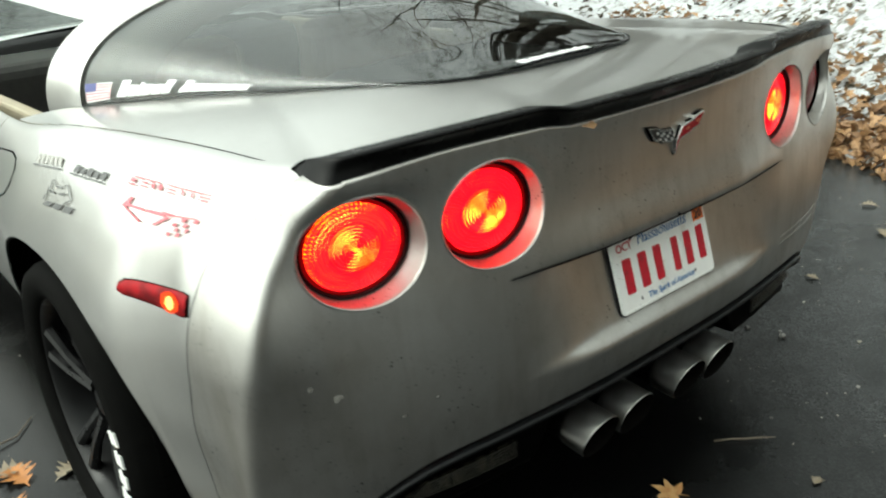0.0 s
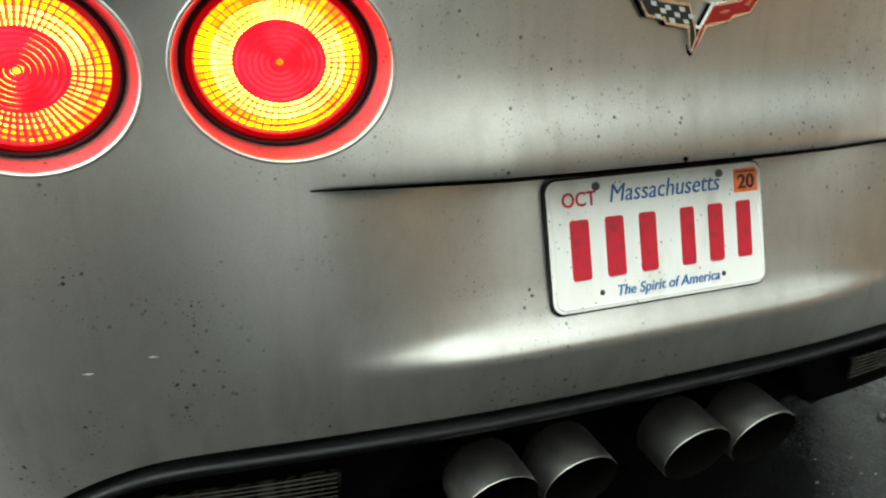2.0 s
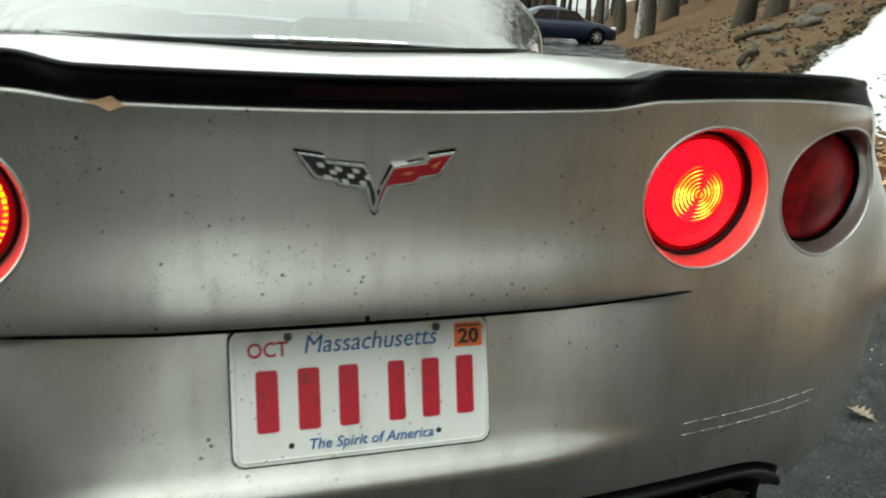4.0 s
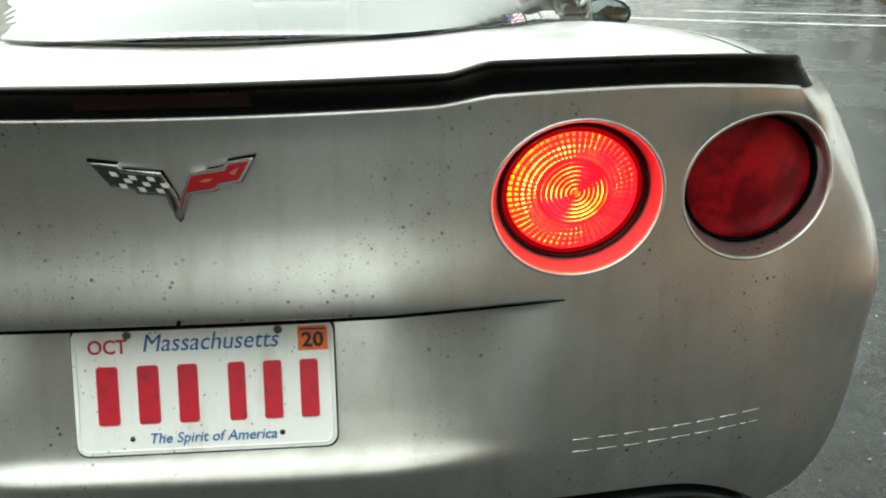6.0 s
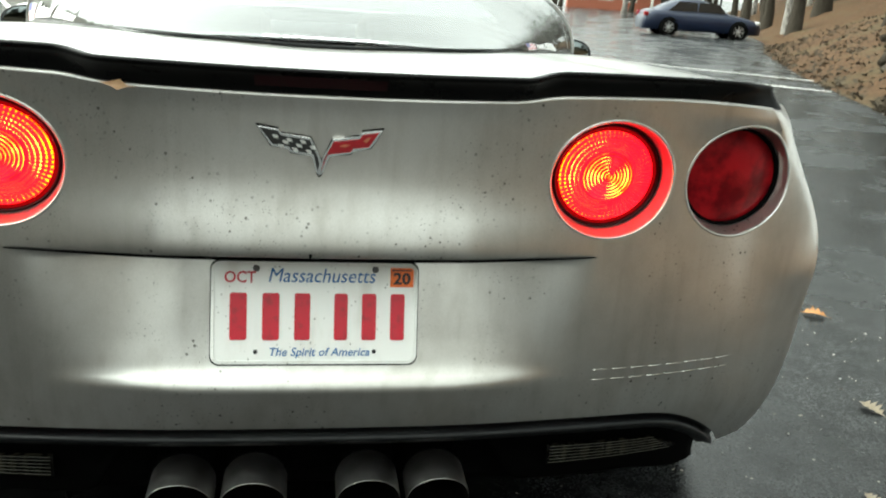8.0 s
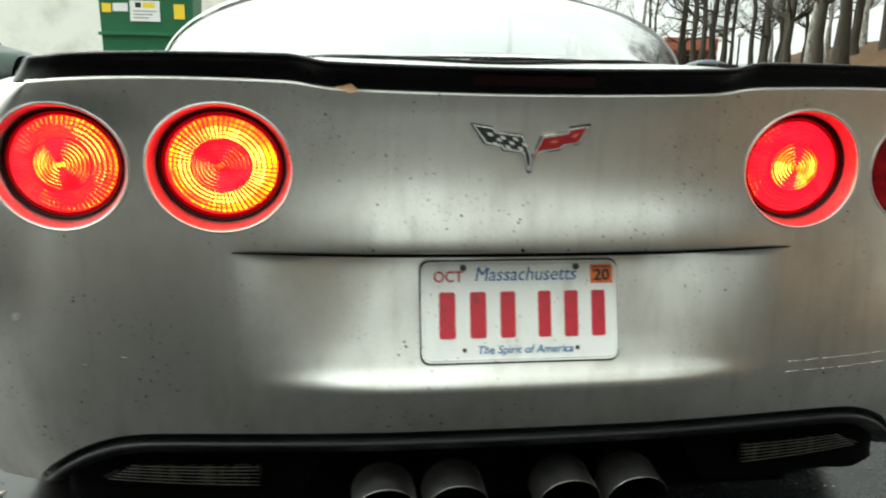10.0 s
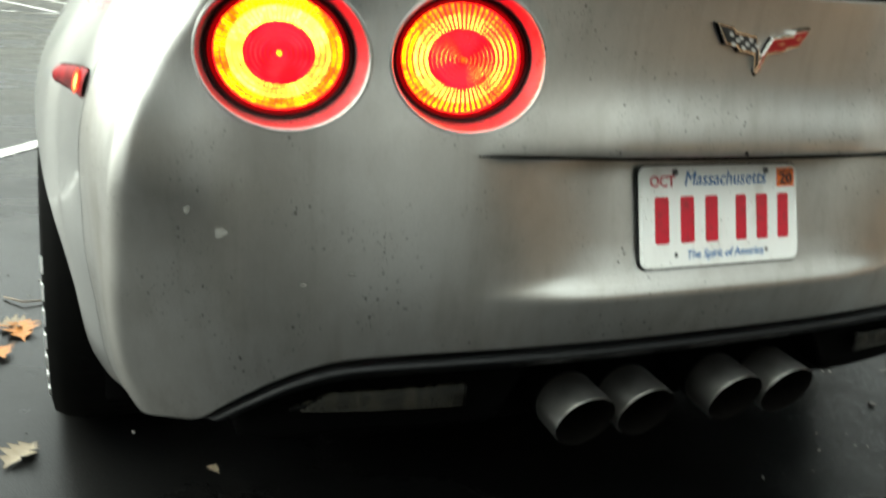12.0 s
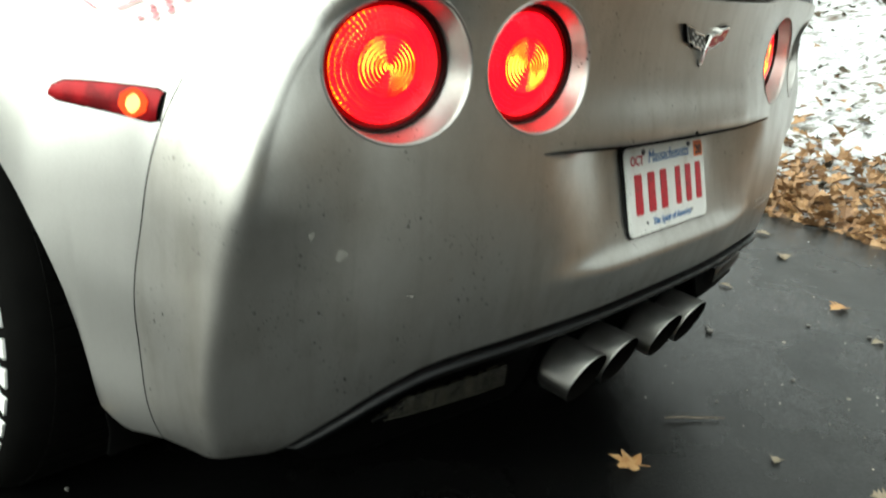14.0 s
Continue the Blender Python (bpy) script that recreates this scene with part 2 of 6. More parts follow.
k = Nodes(M_GLOW_CAP)
k.l.new(k.ramp(k.noise(40, 2), 0.38, 0.62, 0.9, 3.6), k.b.inputs["Emission Strength"])
M_GLOW_STEM = lamp_material("lit_yellow_prism", (0.3, 0.06, 0.01), (1.0, 0.150, 0.012), 8.0)
k = Nodes(M_GLOW_STEM)
k.l.new(k.ramp(k.noise(34, 2), 0.40, 0.60, 3.0, 13.0), k.b.inputs["Emission Strength"])
M_GLOW_PRISM = lamp_material("lit_orange_prism", (0.3, 0.04, 0.01), (1.0, 0.110, 0.006), 5.0)
k = Nodes(M_GLOW_PRISM)
k.l.new(k.ramp(k.noise(34, 2), 0.42, 0.60, 1.0, 9.0), k.b.inputs["Emission Strength"])
# clear outer cover: lets light through and mirrors a little of the sky
M_COVER = bpy.data.materials.new("clear_lens_cover")
M_COVER.use_nodes = True
cn, cl = M_COVER.node_tree.nodes, M_COVER.node_tree.links
cn.clear()
c_out, c_mix, c_clear, c_gloss, c_fres = (cn.new(t) for t in ("ShaderNodeOutputMaterial", "ShaderNodeMixShader", "ShaderNodeBsdfTransparent", "ShaderNodeBsdfGlossy", "ShaderNodeFresnel"))
c_clear.inputs["Color"].default_value = (1.0, 0.93, 0.93, 1)
c_gloss.inputs["Roughness"].default_value = 0.10
c_fres.inputs["IOR"].default_value = 1.22
cl.new(c_fres.outputs[0], c_mix.inputs[0])
cl.new(c_clear.outputs[0], c_mix.inputs[1])
cl.new(c_gloss.outputs[0], c_mix.inputs[2])
cl.new(c_mix.outputs[0], c_out.inputs["Surface"])
M_BULB = lamp_material("bright_bulb", (0.9, 0.6, 0.2), (1.0, 0.42, 0.05), 0.8)
M_BULB_HALO = lamp_material("glowing_lens_round_bulb", (0.5, 0.05, 0.01), (1.0, 0.02, 0.008), 0.7)
M_BACKUP = material("clear_ribbed_lens", (0.05, 0.05, 0.045), 0.25, spec=0.05)
k = Nodes(M_BACKUP)
k.color(k.mix(k.ramp(k.noise(70, 3, k.scaled(1, 1, 0.12)), 0.46, 0.66), (0.0015, 0.0015, 0.0013), (0.022, 0.020, 0.014)))
M_RIB_GLASS = material("pale_lens_rib", (0.045, 0.042, 0.032), 0.4)
M_BRAKE = material("unlit_high_brake_light", (0.014, 0.001, 0.002), 0.3, spec=0.2)

# the ground and what lies about
M_ASPHALT = material("damp_asphalt", (0.035, 0.036, 0.037), 0.5, spec=0.30)
k = Nodes(M_ASPHALT)
grain = k.noise(160, 4, rough=0.7)
blot = k.noise(0.9, 6, rough=0.6)
fine = k.noise(9, 5)
stones = k.ramp(k.cells(210), 0.1, 0.55)
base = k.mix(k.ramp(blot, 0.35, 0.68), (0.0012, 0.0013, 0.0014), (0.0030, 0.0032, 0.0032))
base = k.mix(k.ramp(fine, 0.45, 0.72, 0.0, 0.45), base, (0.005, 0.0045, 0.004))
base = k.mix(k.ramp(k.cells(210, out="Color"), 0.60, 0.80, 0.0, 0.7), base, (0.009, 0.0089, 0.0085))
base = k.mix(k.ramp(k.noise(320, 2), 0.68, 0.76, 0.0, 0.6), base, (0.09, 0.086, 0.08))
# paler towards bank and lot: sky sheen and the car's shade painted into colour
sheen = k.math("MAXIMUM", k.ramp(k.math("ADD", k.axis(0), k.math("MULTIPLY", blot, 1.6)), 0.80, 1.75), k.ramp(k.math("ADD", k.axis(1), k.math("MULTIPLY", blot, 3.0)), 3.5, 8.0))
base = k.mix(k.math("MULTIPLY", sheen, k.ramp(fine, 0.3, 0.6, 0.45, 0.9)), base, k.mix(k.ramp(k.cells(230, out="Color"), 0.25, 0.95), (0.016, 0.0175, 0.018), (0.060, 0.063, 0.063)))
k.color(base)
wet = k.ramp(k.math("ADD", k.math("MULTIPLY", blot, 0.7), k.math("MULTIPLY", k.noise(3.1, 5), 0.3)), 0.42, 0.60)
k.rough(k.math("ADD", k.math("MULTIPLY", wet, 0.22), k.math("ADD", k.math("MULTIPLY", grain, 0.14), 0.05)))
k.bump(k.math("ADD", k.math("MULTIPLY", stones, 0.6), grain), 0.16, 0.003)
M_LINE = material("worn_white_road_paint", (0.72, 0.72, 0.70), 0.6)
k = Nodes(M_LINE)
k.color(k.mix(k.ramp(k.noise(14, 6, rough=0.7), 0.50, 0.66), (0.74, 0.74, 0.71), (0.20, 0.20, 0.19)))
k.bump(k.noise(160, 3), 0.3, 0.003)

M_BANK = material("snow_and_leaf_litter_bank", (0.7, 0.7, 0.7), 0.8, spec=0.08)
k = Nodes(M_BANK)
ax, ay = k.axis(0), k.axis(1)
wob = k.math("MULTIPLY", k.math("SUBTRACT", k.noise(0.9, 4), 0.5), 0.9)
side = k.math("ADD", k.math("SUBTRACT", ay, k.math("MULTIPLY", ax, 0.72)), wob)
brown_zone = k.ramp(side, 2.72, 3.0)
soil = k.mix(k.noise(3.5, 6), (0.045, 0.025, 0.0125), (0.125, 0.072, 0.038))
soil = k.mix(k.ramp(k.cells(16), 0.1, 0.6), (0.026, 0.015, 0.008), soil)
soil = k.mix(k.ramp(k.noise(0.5, 4), 0.5, 0.7, 0.0, 0.7), soil, (0.075, 0.065, 0.036))
snow = k.mix(k.noise(4, 4), (0.41, 0.425, 0.445), (0.54, 0.55, 0.56))
mess = k.math("MULTIPLY", k.ramp(k.noise(14, 5, rough=0.7), 0.50, 0.58), k.math("MULTIPLY", k.ramp(k.noise(1.7, 3), 0.38, 0.62, 0.15, 1.0), k.ramp(ay, 4.5, 7.0, 1.0, 0.1)))
snow = k.mix(mess, snow, (0.10, 0.085, 0.06))
bare = k.math("MULTIPLY", k.ramp(k.noise(1.1, 5), 0.60, 0.68, 0.0, 0.9), k.ramp(ay, 4.5, 7.0, 1.0, 0.0))
snow = k.mix(bare, snow, soil)
# unseen stretch behind the camera is made brown to dim its reflection
brown_zone = k.math("MAXIMUM", brown_zone, k.ramp(k.math("ADD", ay, wob), -2.2, -0.9, 1.0, 0.0))
k.color(k.mix(brown_zone, snow, soil))
k.bump(k.math("ADD", k.noise(11, 6), k.math("MULTIPLY", k.cells(19), 0.5)), 0.8, 0.05)
M_SLOPE = material("brown_leaf_litter", (0.1, 0.06, 0.035), 0.9, spec=0.08)
k = Nodes(M_SLOPE)
k.color(k.mix(k.noise(2.5, 6), (0.032, 0.026, 0.019), (0.095, 0.078, 0.058)))
M_LEAF = material("dry_oak_leaf", (0.42, 0.22, 0.09), 0.6)
k = Nodes(M_LEAF)
c = k.mix(k.island(), (0.12, 0.058, 0.022), (0.40, 0.24, 0.115))
k.color(k.mix(k.ramp(k.noise(70, 3), 0.4, 0.7, 0.0, 0.6), c, (0.16, 0.08, 0.03)))
M_LEAF_ONE = material("fallen_oak_leaf", (0.5, 0.2, 0.05), 0.5)
k = Nodes(M_LEAF_ONE)
c = k.mix(k.random(), (0.40, 0.15, 0.03), (0.46, 0.28, 0.12))
k.color(k.mix(k.ramp(k.noise(60, 4), 0.4, 0.7, 0.0, 0.7), c, (0.28, 0.10, 0.02)))
M_LEAF_PALE = material("pale_damp_leaf", (0.42, 0.34, 0.22), 0.5)
k = Nodes(M_LEAF_PALE)
k.color(k.mix(k.noise(50, 4), (0.12, 0.09, 0.05), (0.30, 0.25, 0.18)))
M_TWIG = material("dry_twig", (0.20, 0.14, 0.09), 0.8)
k = Nodes(M_TWIG)
k.color(k.mix(k.noise(60, 3), (0.09, 0.065, 0.045), (0.21, 0.17, 0.13)))
M_PEBBLE = material("grey_pebble", (0.30, 0.29, 0.27), 0.7)
k = Nodes(M_PEBBLE)
k.color(k.mix(k.random(), (0.06, 0.055, 0.05), (0.42, 0.40, 0.37)))
M_GRIT = material("mixed_grit", (0.2, 0.18, 0.15), 0.7)
k = Nodes(M_GRIT)
k.color(k.mix(k.ramp(k.island(), 0.2, 0.95), (0.02, 0.018, 0.015), (0.36, 0.33, 0.28)))
M_BARK = material("grey_bark", (0.16, 0.14, 0.11), 0.9, spec=0.1)
k = Nodes(M_BARK)
bk = k.noise(9, 6, k.scaled(1, 1, 0.22), 0.7)
k.color(k.mix(bk, (0.012, 0.010, 0.008), (0.070, 0.060, 0.046)))
k.bump(bk, 0.9, 0.04)
M_PALE_BARK = material("pale_bark", (0.42, 0.40, 0.36), 0.85)
k = Nodes(M_PALE_BARK)
k.color(k.mix(k.ramp(k.noise(6, 6, k.scaled(1, 1, 0.5), 0.7), 0.4, 0.65), (0.26, 0.245, 0.22), (0.07, 0.06, 0.05)))
M_ROCK = material("grey_rock", (0.25, 0.24, 0.22), 0.85, spec=0.15)
k = Nodes(M_ROCK)
k.color(k.mix(k.noise(6, 6), (0.04, 0.033, 0.026), (0.15, 0.135, 0.115)))
k.bump(k.noise(14, 6), 0.8, 0.04)
M_NEEDLE = material("dark_evergreen_needles", (0.04, 0.055, 0.025), 0.7)
k = Nodes(M_NEEDLE)
k.color(k.mix(k.island(), (0.025, 0.035, 0.018), (0.085, 0.095, 0.045)))

# the lot
M_STUCCO = material("off_white_painted_wall", (0.78, 0.76, 0.70), 0.75)
k = Nodes(M_STUCCO)
k.color(k.mix(k.ramp(k.noise(1.2, 6), 0.4, 0.75), (0.80, 0.78, 0.72), (0.62, 0.59, 0.52)))
k.bump(k.noise(40, 3), 0.2, 0.005)
M_CURB = material("concrete", (0.40, 0.38, 0.35), 0.8)
k = Nodes(M_CURB)
k.color(k.mix(k.noise(7, 6), (0.28, 0.26, 0.24), (0.50, 0.48, 0.44)))
M_BIN = material("green_painted_steel", (0.012, 0.12, 0.045), 0.5)
k = Nodes(M_BIN)
k.color(k.mix(k.ramp(k.noise(5, 6), 0.45, 0.8), (0.010, 0.115, 0.042), (0.03, 0.09, 0.04)))
k.bump(k.noise(12, 3), 0.15, 0.02)
M_BIN_DARK = material("dark_green_plastic_lid", (0.008, 0.045, 0.02), 0.5)
M_YELLOW = material("yellow_sticker", (0.80, 0.55, 0.03), 0.5)
M_PAPER = material("white_sticker", (0.75, 0.75, 0.73), 0.5)
M_BRICK = material("red_brick", (0.36, 0.11, 0.06), 0.85)
k = Nodes(M_BRICK)
k.color(k.mix(k.noise(5, 5), (0.30, 0.085, 0.05), (0.42, 0.15, 0.085)))
M_SILVER_CAR = material("silver_car_paint", (0.34, 0.36, 0.37), 0.3, 0.6, 0.3)
M_BLUE_CAR = material("dark_blue_car_paint", (0.004, 0.010, 0.032), 0.3, 0.2, 0.25)
M_WINDOW = material("dark_car_window", (0.015, 0.018, 0.02), 0.05, 0, 0.8)
M_HEAD = material("clear_headlight", (0.7, 0.72, 0.72), 0.1, 0.2, 0.6)
M_HUB = material("silver_wheel", (0.6, 0.6, 0.6), 0.3, 0.9)
M_LAMP = material("white_globe", (0.8, 0.8, 0.78), 0.4)


# ---- mesh helpers ----
def mesh_of(name, verts, faces, mat, smooth=True):
    me = bpy.data.meshes.new(name)
    me.from_pydata([tuple(map(float, v)) for v in verts], [], faces)
    me.materials.append(mat)
    bm = bmesh.new()
    bm.from_mesh(me)
    bmesh.ops.remove_doubles(bm, verts=bm.verts, dist=1e-5)
    bmesh.ops.recalc_face_normals(bm, faces=bm.faces)
    bm.to_mesh(me)
    bm.free()
    me.polygons.foreach_set("use_smooth", [smooth] * len(me.polygons))
    me.update()
    return me


def raw_mesh(name, verts, faces, mat, smooth=True):
    me = bpy.data.meshes.new(name)
    me.from_pydata([tuple(map(float, v)) for v in verts], [], faces)
    me.materials.append(mat)
    me.polygons.foreach_set("use_smooth", [smooth] * len(me.polygons))
    me.update()
    return me


def put(name, me, parent=None, label="", m=None):
    ob = new(name, me)
    if m is not None:
        ob.matrix_basis = m
    if parent is not None:
        ob.parent = parent
    if label:
        ob["label"] = label
    return ob


def part(name, bm, mat, parent=None, label="", smooth=False, m=None):
    me = bpy.data.meshes.new(name)
    bmesh.ops.recalc_face_normals(bm, faces=bm.faces)
    bm.to_mesh(me)
    bm.free()
    me.materials.append(mat)
    me.polygons.foreach_set("use_smooth", [smooth] * len(me.polygons))
    return put(name, me, parent, label, m)


def grid(rows):
    """Vertices and quads of a grid of points: rows of equal length; None leaves a hole."""
    n = len(rows[0])
    verts = [p for r in rows for p in r]
    faces = [(i * n + j, i * n + j + 1, (i + 1) * n + j + 1, (i + 1) * n + j) for i in range(len(rows) - 1) for j in range(n - 1)]
    return verts, faces


def mirrored(verts, faces):
    n = len(verts)
    return verts + [(-v[0], v[1], v[2]) for v in verts], faces + [tuple(n + i for i in f[::-1]) for f in faces]


def tube(points, radii, sides=8, cap=True):
    """A tube of varying radius along points."""
    verts, faces = [], []
    pts = [Vector(p) for p in points]
    up = Vector((0.13, 0.21, 0.97))
    for i, p in enumerate(pts):
        d = (pts[min(i + 1, len(pts) - 1)] - pts[max(i - 1, 0)]).normalized()
        a = d.cross(up)
        if a.length < 0.05:
            a = d.cross(Vector((1, 0, 0)))
        a.normalize()
        c = d.cross(a)
        for s in range(sides):
            t = 2 * math.pi * s / sides
            verts.append(p + (a * math.cos(t) + c * math.sin(t)) * radii[i])
    for i in range(len(pts) - 1):
        for s in range(sides):
            faces.append((i * sides + s, i * sides + (s + 1) % sides, (i + 1) * sides + (s + 1) % sides, (i + 1) * sides + s))
    if cap:
        faces.append(tuple(range(sides))[::-1])
        faces.append(tuple((len(pts) - 1) * sides + s for s in range(sides)))
    return verts, faces


def lathe(profile, sides=48, arc=2 * math.pi):
    """A turned form round the y axis: profile of (radius, y)."""
    verts, faces = [], []
    n = len(profile)
    for s in range(sides):
        t = arc * s / sides
        for r, y in profile:
            verts.append((r * math.cos(t), y, r * math.sin(t)))
    for s in range(sides):
        for i in range(n - 1):
            a, b2 = s * n + i, ((s + 1) % sides) * n + i
            faces.append((a, a + 1, b2 + 1, b2))
    return verts, faces


def box_bm(x0, x1, y0, y1, z0, z1, bevel=0.0, seg=2):
    bm = bmesh.new()
    bmesh.ops.create_cube(bm, size=1, matrix=Matrix.LocRotScale(((x0 + x1) / 2, (y0 + y1) / 2, (z0 + z1) / 2), None, (x1 - x0, y1 - y0, z1 - z0)))
    if bevel:
        bmesh.ops.bevel(bm, geom=bm.edges[:], offset=bevel, segments=seg, profile=0.5, affect="EDGES")
    return bm


def slab_bm(outline, y0, y1):
    """A plate whose outline lies in x, z, from y0 to y1."""
    bm = bmesh.new()
    a = [bm.verts.new((x, y0, z)) for x, z in outline]
    b2 = [bm.verts.new((x, y1, z)) for x, z in outline]
    bm.faces.new(a)
    bm.faces.new(b2[::-1])
    for i in range(len(a)):
        j = (i + 1) % len(a)
        bm.faces.new((a[i], b2[i], b2[j], a[j]))
    return bm


def round_rect(w, h, r, n=5):
    out = []
    for cx, cz, a0 in ((w / 2 - r, h / 2 - r, 0), (-w / 2 + r, h / 2 - r, 90), (-w / 2 + r, -h / 2 + r, 180), (w / 2 - r, -h / 2 + r, 270)):
        for i in range(n + 1):
            a = radians(a0 + 90 * i / n)
            out.append((cx + r * math.cos(a), cz + r * math.sin(a)))
    return out


def words(name, text, size, mat, parent, m, shear=0.0, label="", width=None, depth=0.0004, bold=0.005):
    cu = bpy.data.curves.new(name, "FONT")
    cu.body, cu.size, cu.shear, cu.extrude = text, size, shear, depth
    cu.align_x, cu.align_y = "CENTER", "CENTER"
    cu.resolution_u = 3
    cu.offset = size * bold
    tmp = bpy.data.objects.new(name, cu)
    scene.collection.objects.link(tmp)
    bpy.context.view_layer.update()
    me = bpy.data.meshes.new_from_object(tmp.evaluated_get(bpy.context.evaluated_depsgraph_get()))
    bpy.data.objects.remove(tmp)
    me.materials.clear()
    me.materials.append(mat)
    if width:
        xs = [v.co.x for v in me.vertices]
        me.transform(Matrix.Diagonal((width / (max(xs) - min(xs)), 1, 1, 1)))
    return put(name, me, parent, label, m)


def step(a, b, v):
    t = min(1.0, max(0.0, (v - a) / (b - a)))
    return t * t * (3 - 2 * t)


def lerp(a, b, t):
    return a + (b - a) * t


def curve_at(v, keys):
    """A smooth curve through a few (place, value) keys."""
    if v <= keys[0][0]:
        return keys[0][1]
    if v >= keys[-1][0]:
        return keys[-1][1]
    for i in range(len(keys) - 1):
        (x0, y0), (x1, y1) = keys[i], keys[i + 1]
        if v <= x1:
            m0 = (y1 - keys[i - 1][1]) / (x1 - keys[i - 1][0]) if i > 0 else (y1 - y0) / (x1 - x0)
            m1 = (keys[i + 2][1] - y0) / (keys[i + 2][0] - x0) if i + 2 < len(keys) else (y1 - y0) / (x1 - x0)
            h, t = x1 - x0, (v - x0) / (x1 - x0)
            return (2 * t**3 - 3 * t**2 + 1) * y0 + (t**3 - 2 * t**2 + t) * h * m0 + (-2 * t**3 + 3 * t**2) * y1 + (t**3 - t**2) * h * m1
    return keys[-1][1]

# ---- ground and bank ----
def dip(x, y):
    """The lot falls away gently ahead and to the right, and is level elsewhere."""
    a = step(-2.0, 4.0, x)
    return -0.016 * max(0.0, y - 7.0) * a * step(5.0, 12.0, y) if y < 45 else -0.016 * 38 * a


def bank_edge(y):
    return curve_at(y, ((-60, 6.0), (-12, 3.2), (-4, 2.5), (-1, 2.38), (0, 2.43), (0.9, 2.60), (2.0, 3.15), (3.5, 4.1), (6, 5.7), (10, 7.4), (13, 8.7), (20, 12.0), (28, 16.4), (40, 22.0), (90, 45)))


def build_ground():
    xs = sorted(set([-1500, -600, -250, -120, -70, -45] + [-30 + 2 * i for i in range(31)] + [45, 70, 120, 250, 600, 1500] + [-5 + 0.5 * i for i in range(22)]))
    ys = sorted(set([-1500, -600, -250, -120, -60, -35] + [-20 + 2 * i for i in range(36)] + [60, 75, 100, 180, 350, 700, 1500]))
    rows = [[(x, y, dip(x, y)) for x in xs] for y in ys]
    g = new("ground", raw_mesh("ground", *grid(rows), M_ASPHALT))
    tagged(g, "damp dark asphalt of a parking lot with wet patches", "asphalt", kind="structure")
    # the bank: leaf strip at the foot, snow, then the wooded hillside
    ys = sorted(set([-60, -45, -30, -22, -16, -12] + [-9 + 0.35 * i for i in range(52)] + [9 + 0.9 * i for i in range(36)] + [45, 52, 60, 75, 90]))
    ds = [0, 0.06, 0.15, 0.3, 0.5, 0.75, 1.0, 1.3, 1.7, 2.1, 2.6, 3.2, 3.9, 4.7, 5.6, 6.7, 8, 9.5, 11.5, 14, 18, 24, 34, 50, 90]
    rows = []
    for y in ys:
        row = []
        for d in ds:
            x = bank_edge(y) + d
            h = 0.02 * step(0, 0.06, d) + 0.10 * step(0.0, 0.9, d) + 0.33 * max(0, d - 0.55) * step(0.4, 1.6, d)
            h = h if h < 2.4 else 2.4 + 1.6 * (1 - math.exp(-(h - 2.4) / 3.0))
            bump = noise.noise(Vector((x * 0.7, y * 0.7, 0))) * 0.16 + noise.noise(Vector((x * 2.6, y * 2.6, 3))) * 0.06
            row.append((x, y, dip(x, y) * step(12, 2, d) - 0.02 + h + bump * step(0.1, 1.2, d)))
        rows.append(row)
    b = new("bank", raw_mesh("bank", *grid(rows), M_BANK))
    tagged(b, "rising bank with patchy snow and brown leaf litter beside the lot", "hillside", kind="structure")

    # unseen slope added behind the camera to darken reflections, low in the middle
    rows = []
    for i in range(41):
        x = -30 + 1.5 * i
        row = []
        for j in range(21):
            d = 1.0 * j
            h = 0.85 * d if d < 9 else 7.65 + 0.3 * (d - 9)
            row.append((x, -7.5 - d - 0.006 * x * x, -0.05 + (0.10 + 0.90 * step(3.0, 9.0, abs(x))) * h * (0.75 + 0.5 * noise.noise(Vector((x * 0.2, d * 0.2, 7)))) + 0.25 * noise.noise(Vector((x * 0.6, d * 0.6, 1)))))
        rows.append(row)
    b = new("wooded_slope", raw_mesh("wooded_slope", *grid(rows), M_SLOPE))
    tagged(b, "unseen brown slope added behind the camera to shape reflections", "hillside", kind="structure")


build_ground()


def bank_z(x, y):
    d = x - bank_edge(y)
    if d < 0:
        return dip(x, y)
    h = 0.02 * step(0, 0.06, d) + 0.10 * step(0.0, 0.9, d) + 0.33 * max(0, d - 0.55) * step(0.4, 1.6, d)
    h = h if h < 2.4 else 2.4 + 1.6 * (1 - math.exp(-(h - 2.4) / 3.0))
    bump = noise.noise(Vector((x * 0.7, y * 0.7, 0))) * 0.16 + noise.noise(Vector((x * 2.6, y * 2.6, 3))) * 0.06
    return dip(x, y) * step(12, 2, d) - 0.02 + h + bump * step(0.1, 1.2, d)


# ---- parking lines ----
def line(x0, y0, x1, y1, w=0.10):
    d = Vector((x1 - x0, y1 - y0, 0)).normalized()
    n = Vector((-d.y, d.x, 0)) * w / 2
    rows = []
    for i in range(9):
        p = Vector((x0, y0, 0)).lerp(Vector((x1, y1, 0)), i / 8)
        z = dip(p.x, p.y) + 0.004
        rows.append([(p.x - n.x, p.y - n.y, z), (p.x + n.x, p.y + n.y, z)])
    ob = new("parking_line", raw_mesh("parking_line", *grid(rows), M_LINE))
    tagged(ob, "worn white painted parking line on asphalt", "road marking", "parking lines", "structure")


line(-2.9, 0.75, -1.02, 3.72)
line(-11.0, 14.5, 2.5, 14.5)
for i in range(7):
    x0 = -10.2 + 1.28 * i
    line(x0, 21.9, x0 + 2.6, 14.9)
line(4.0, 12.5, 7.2, 9.6)
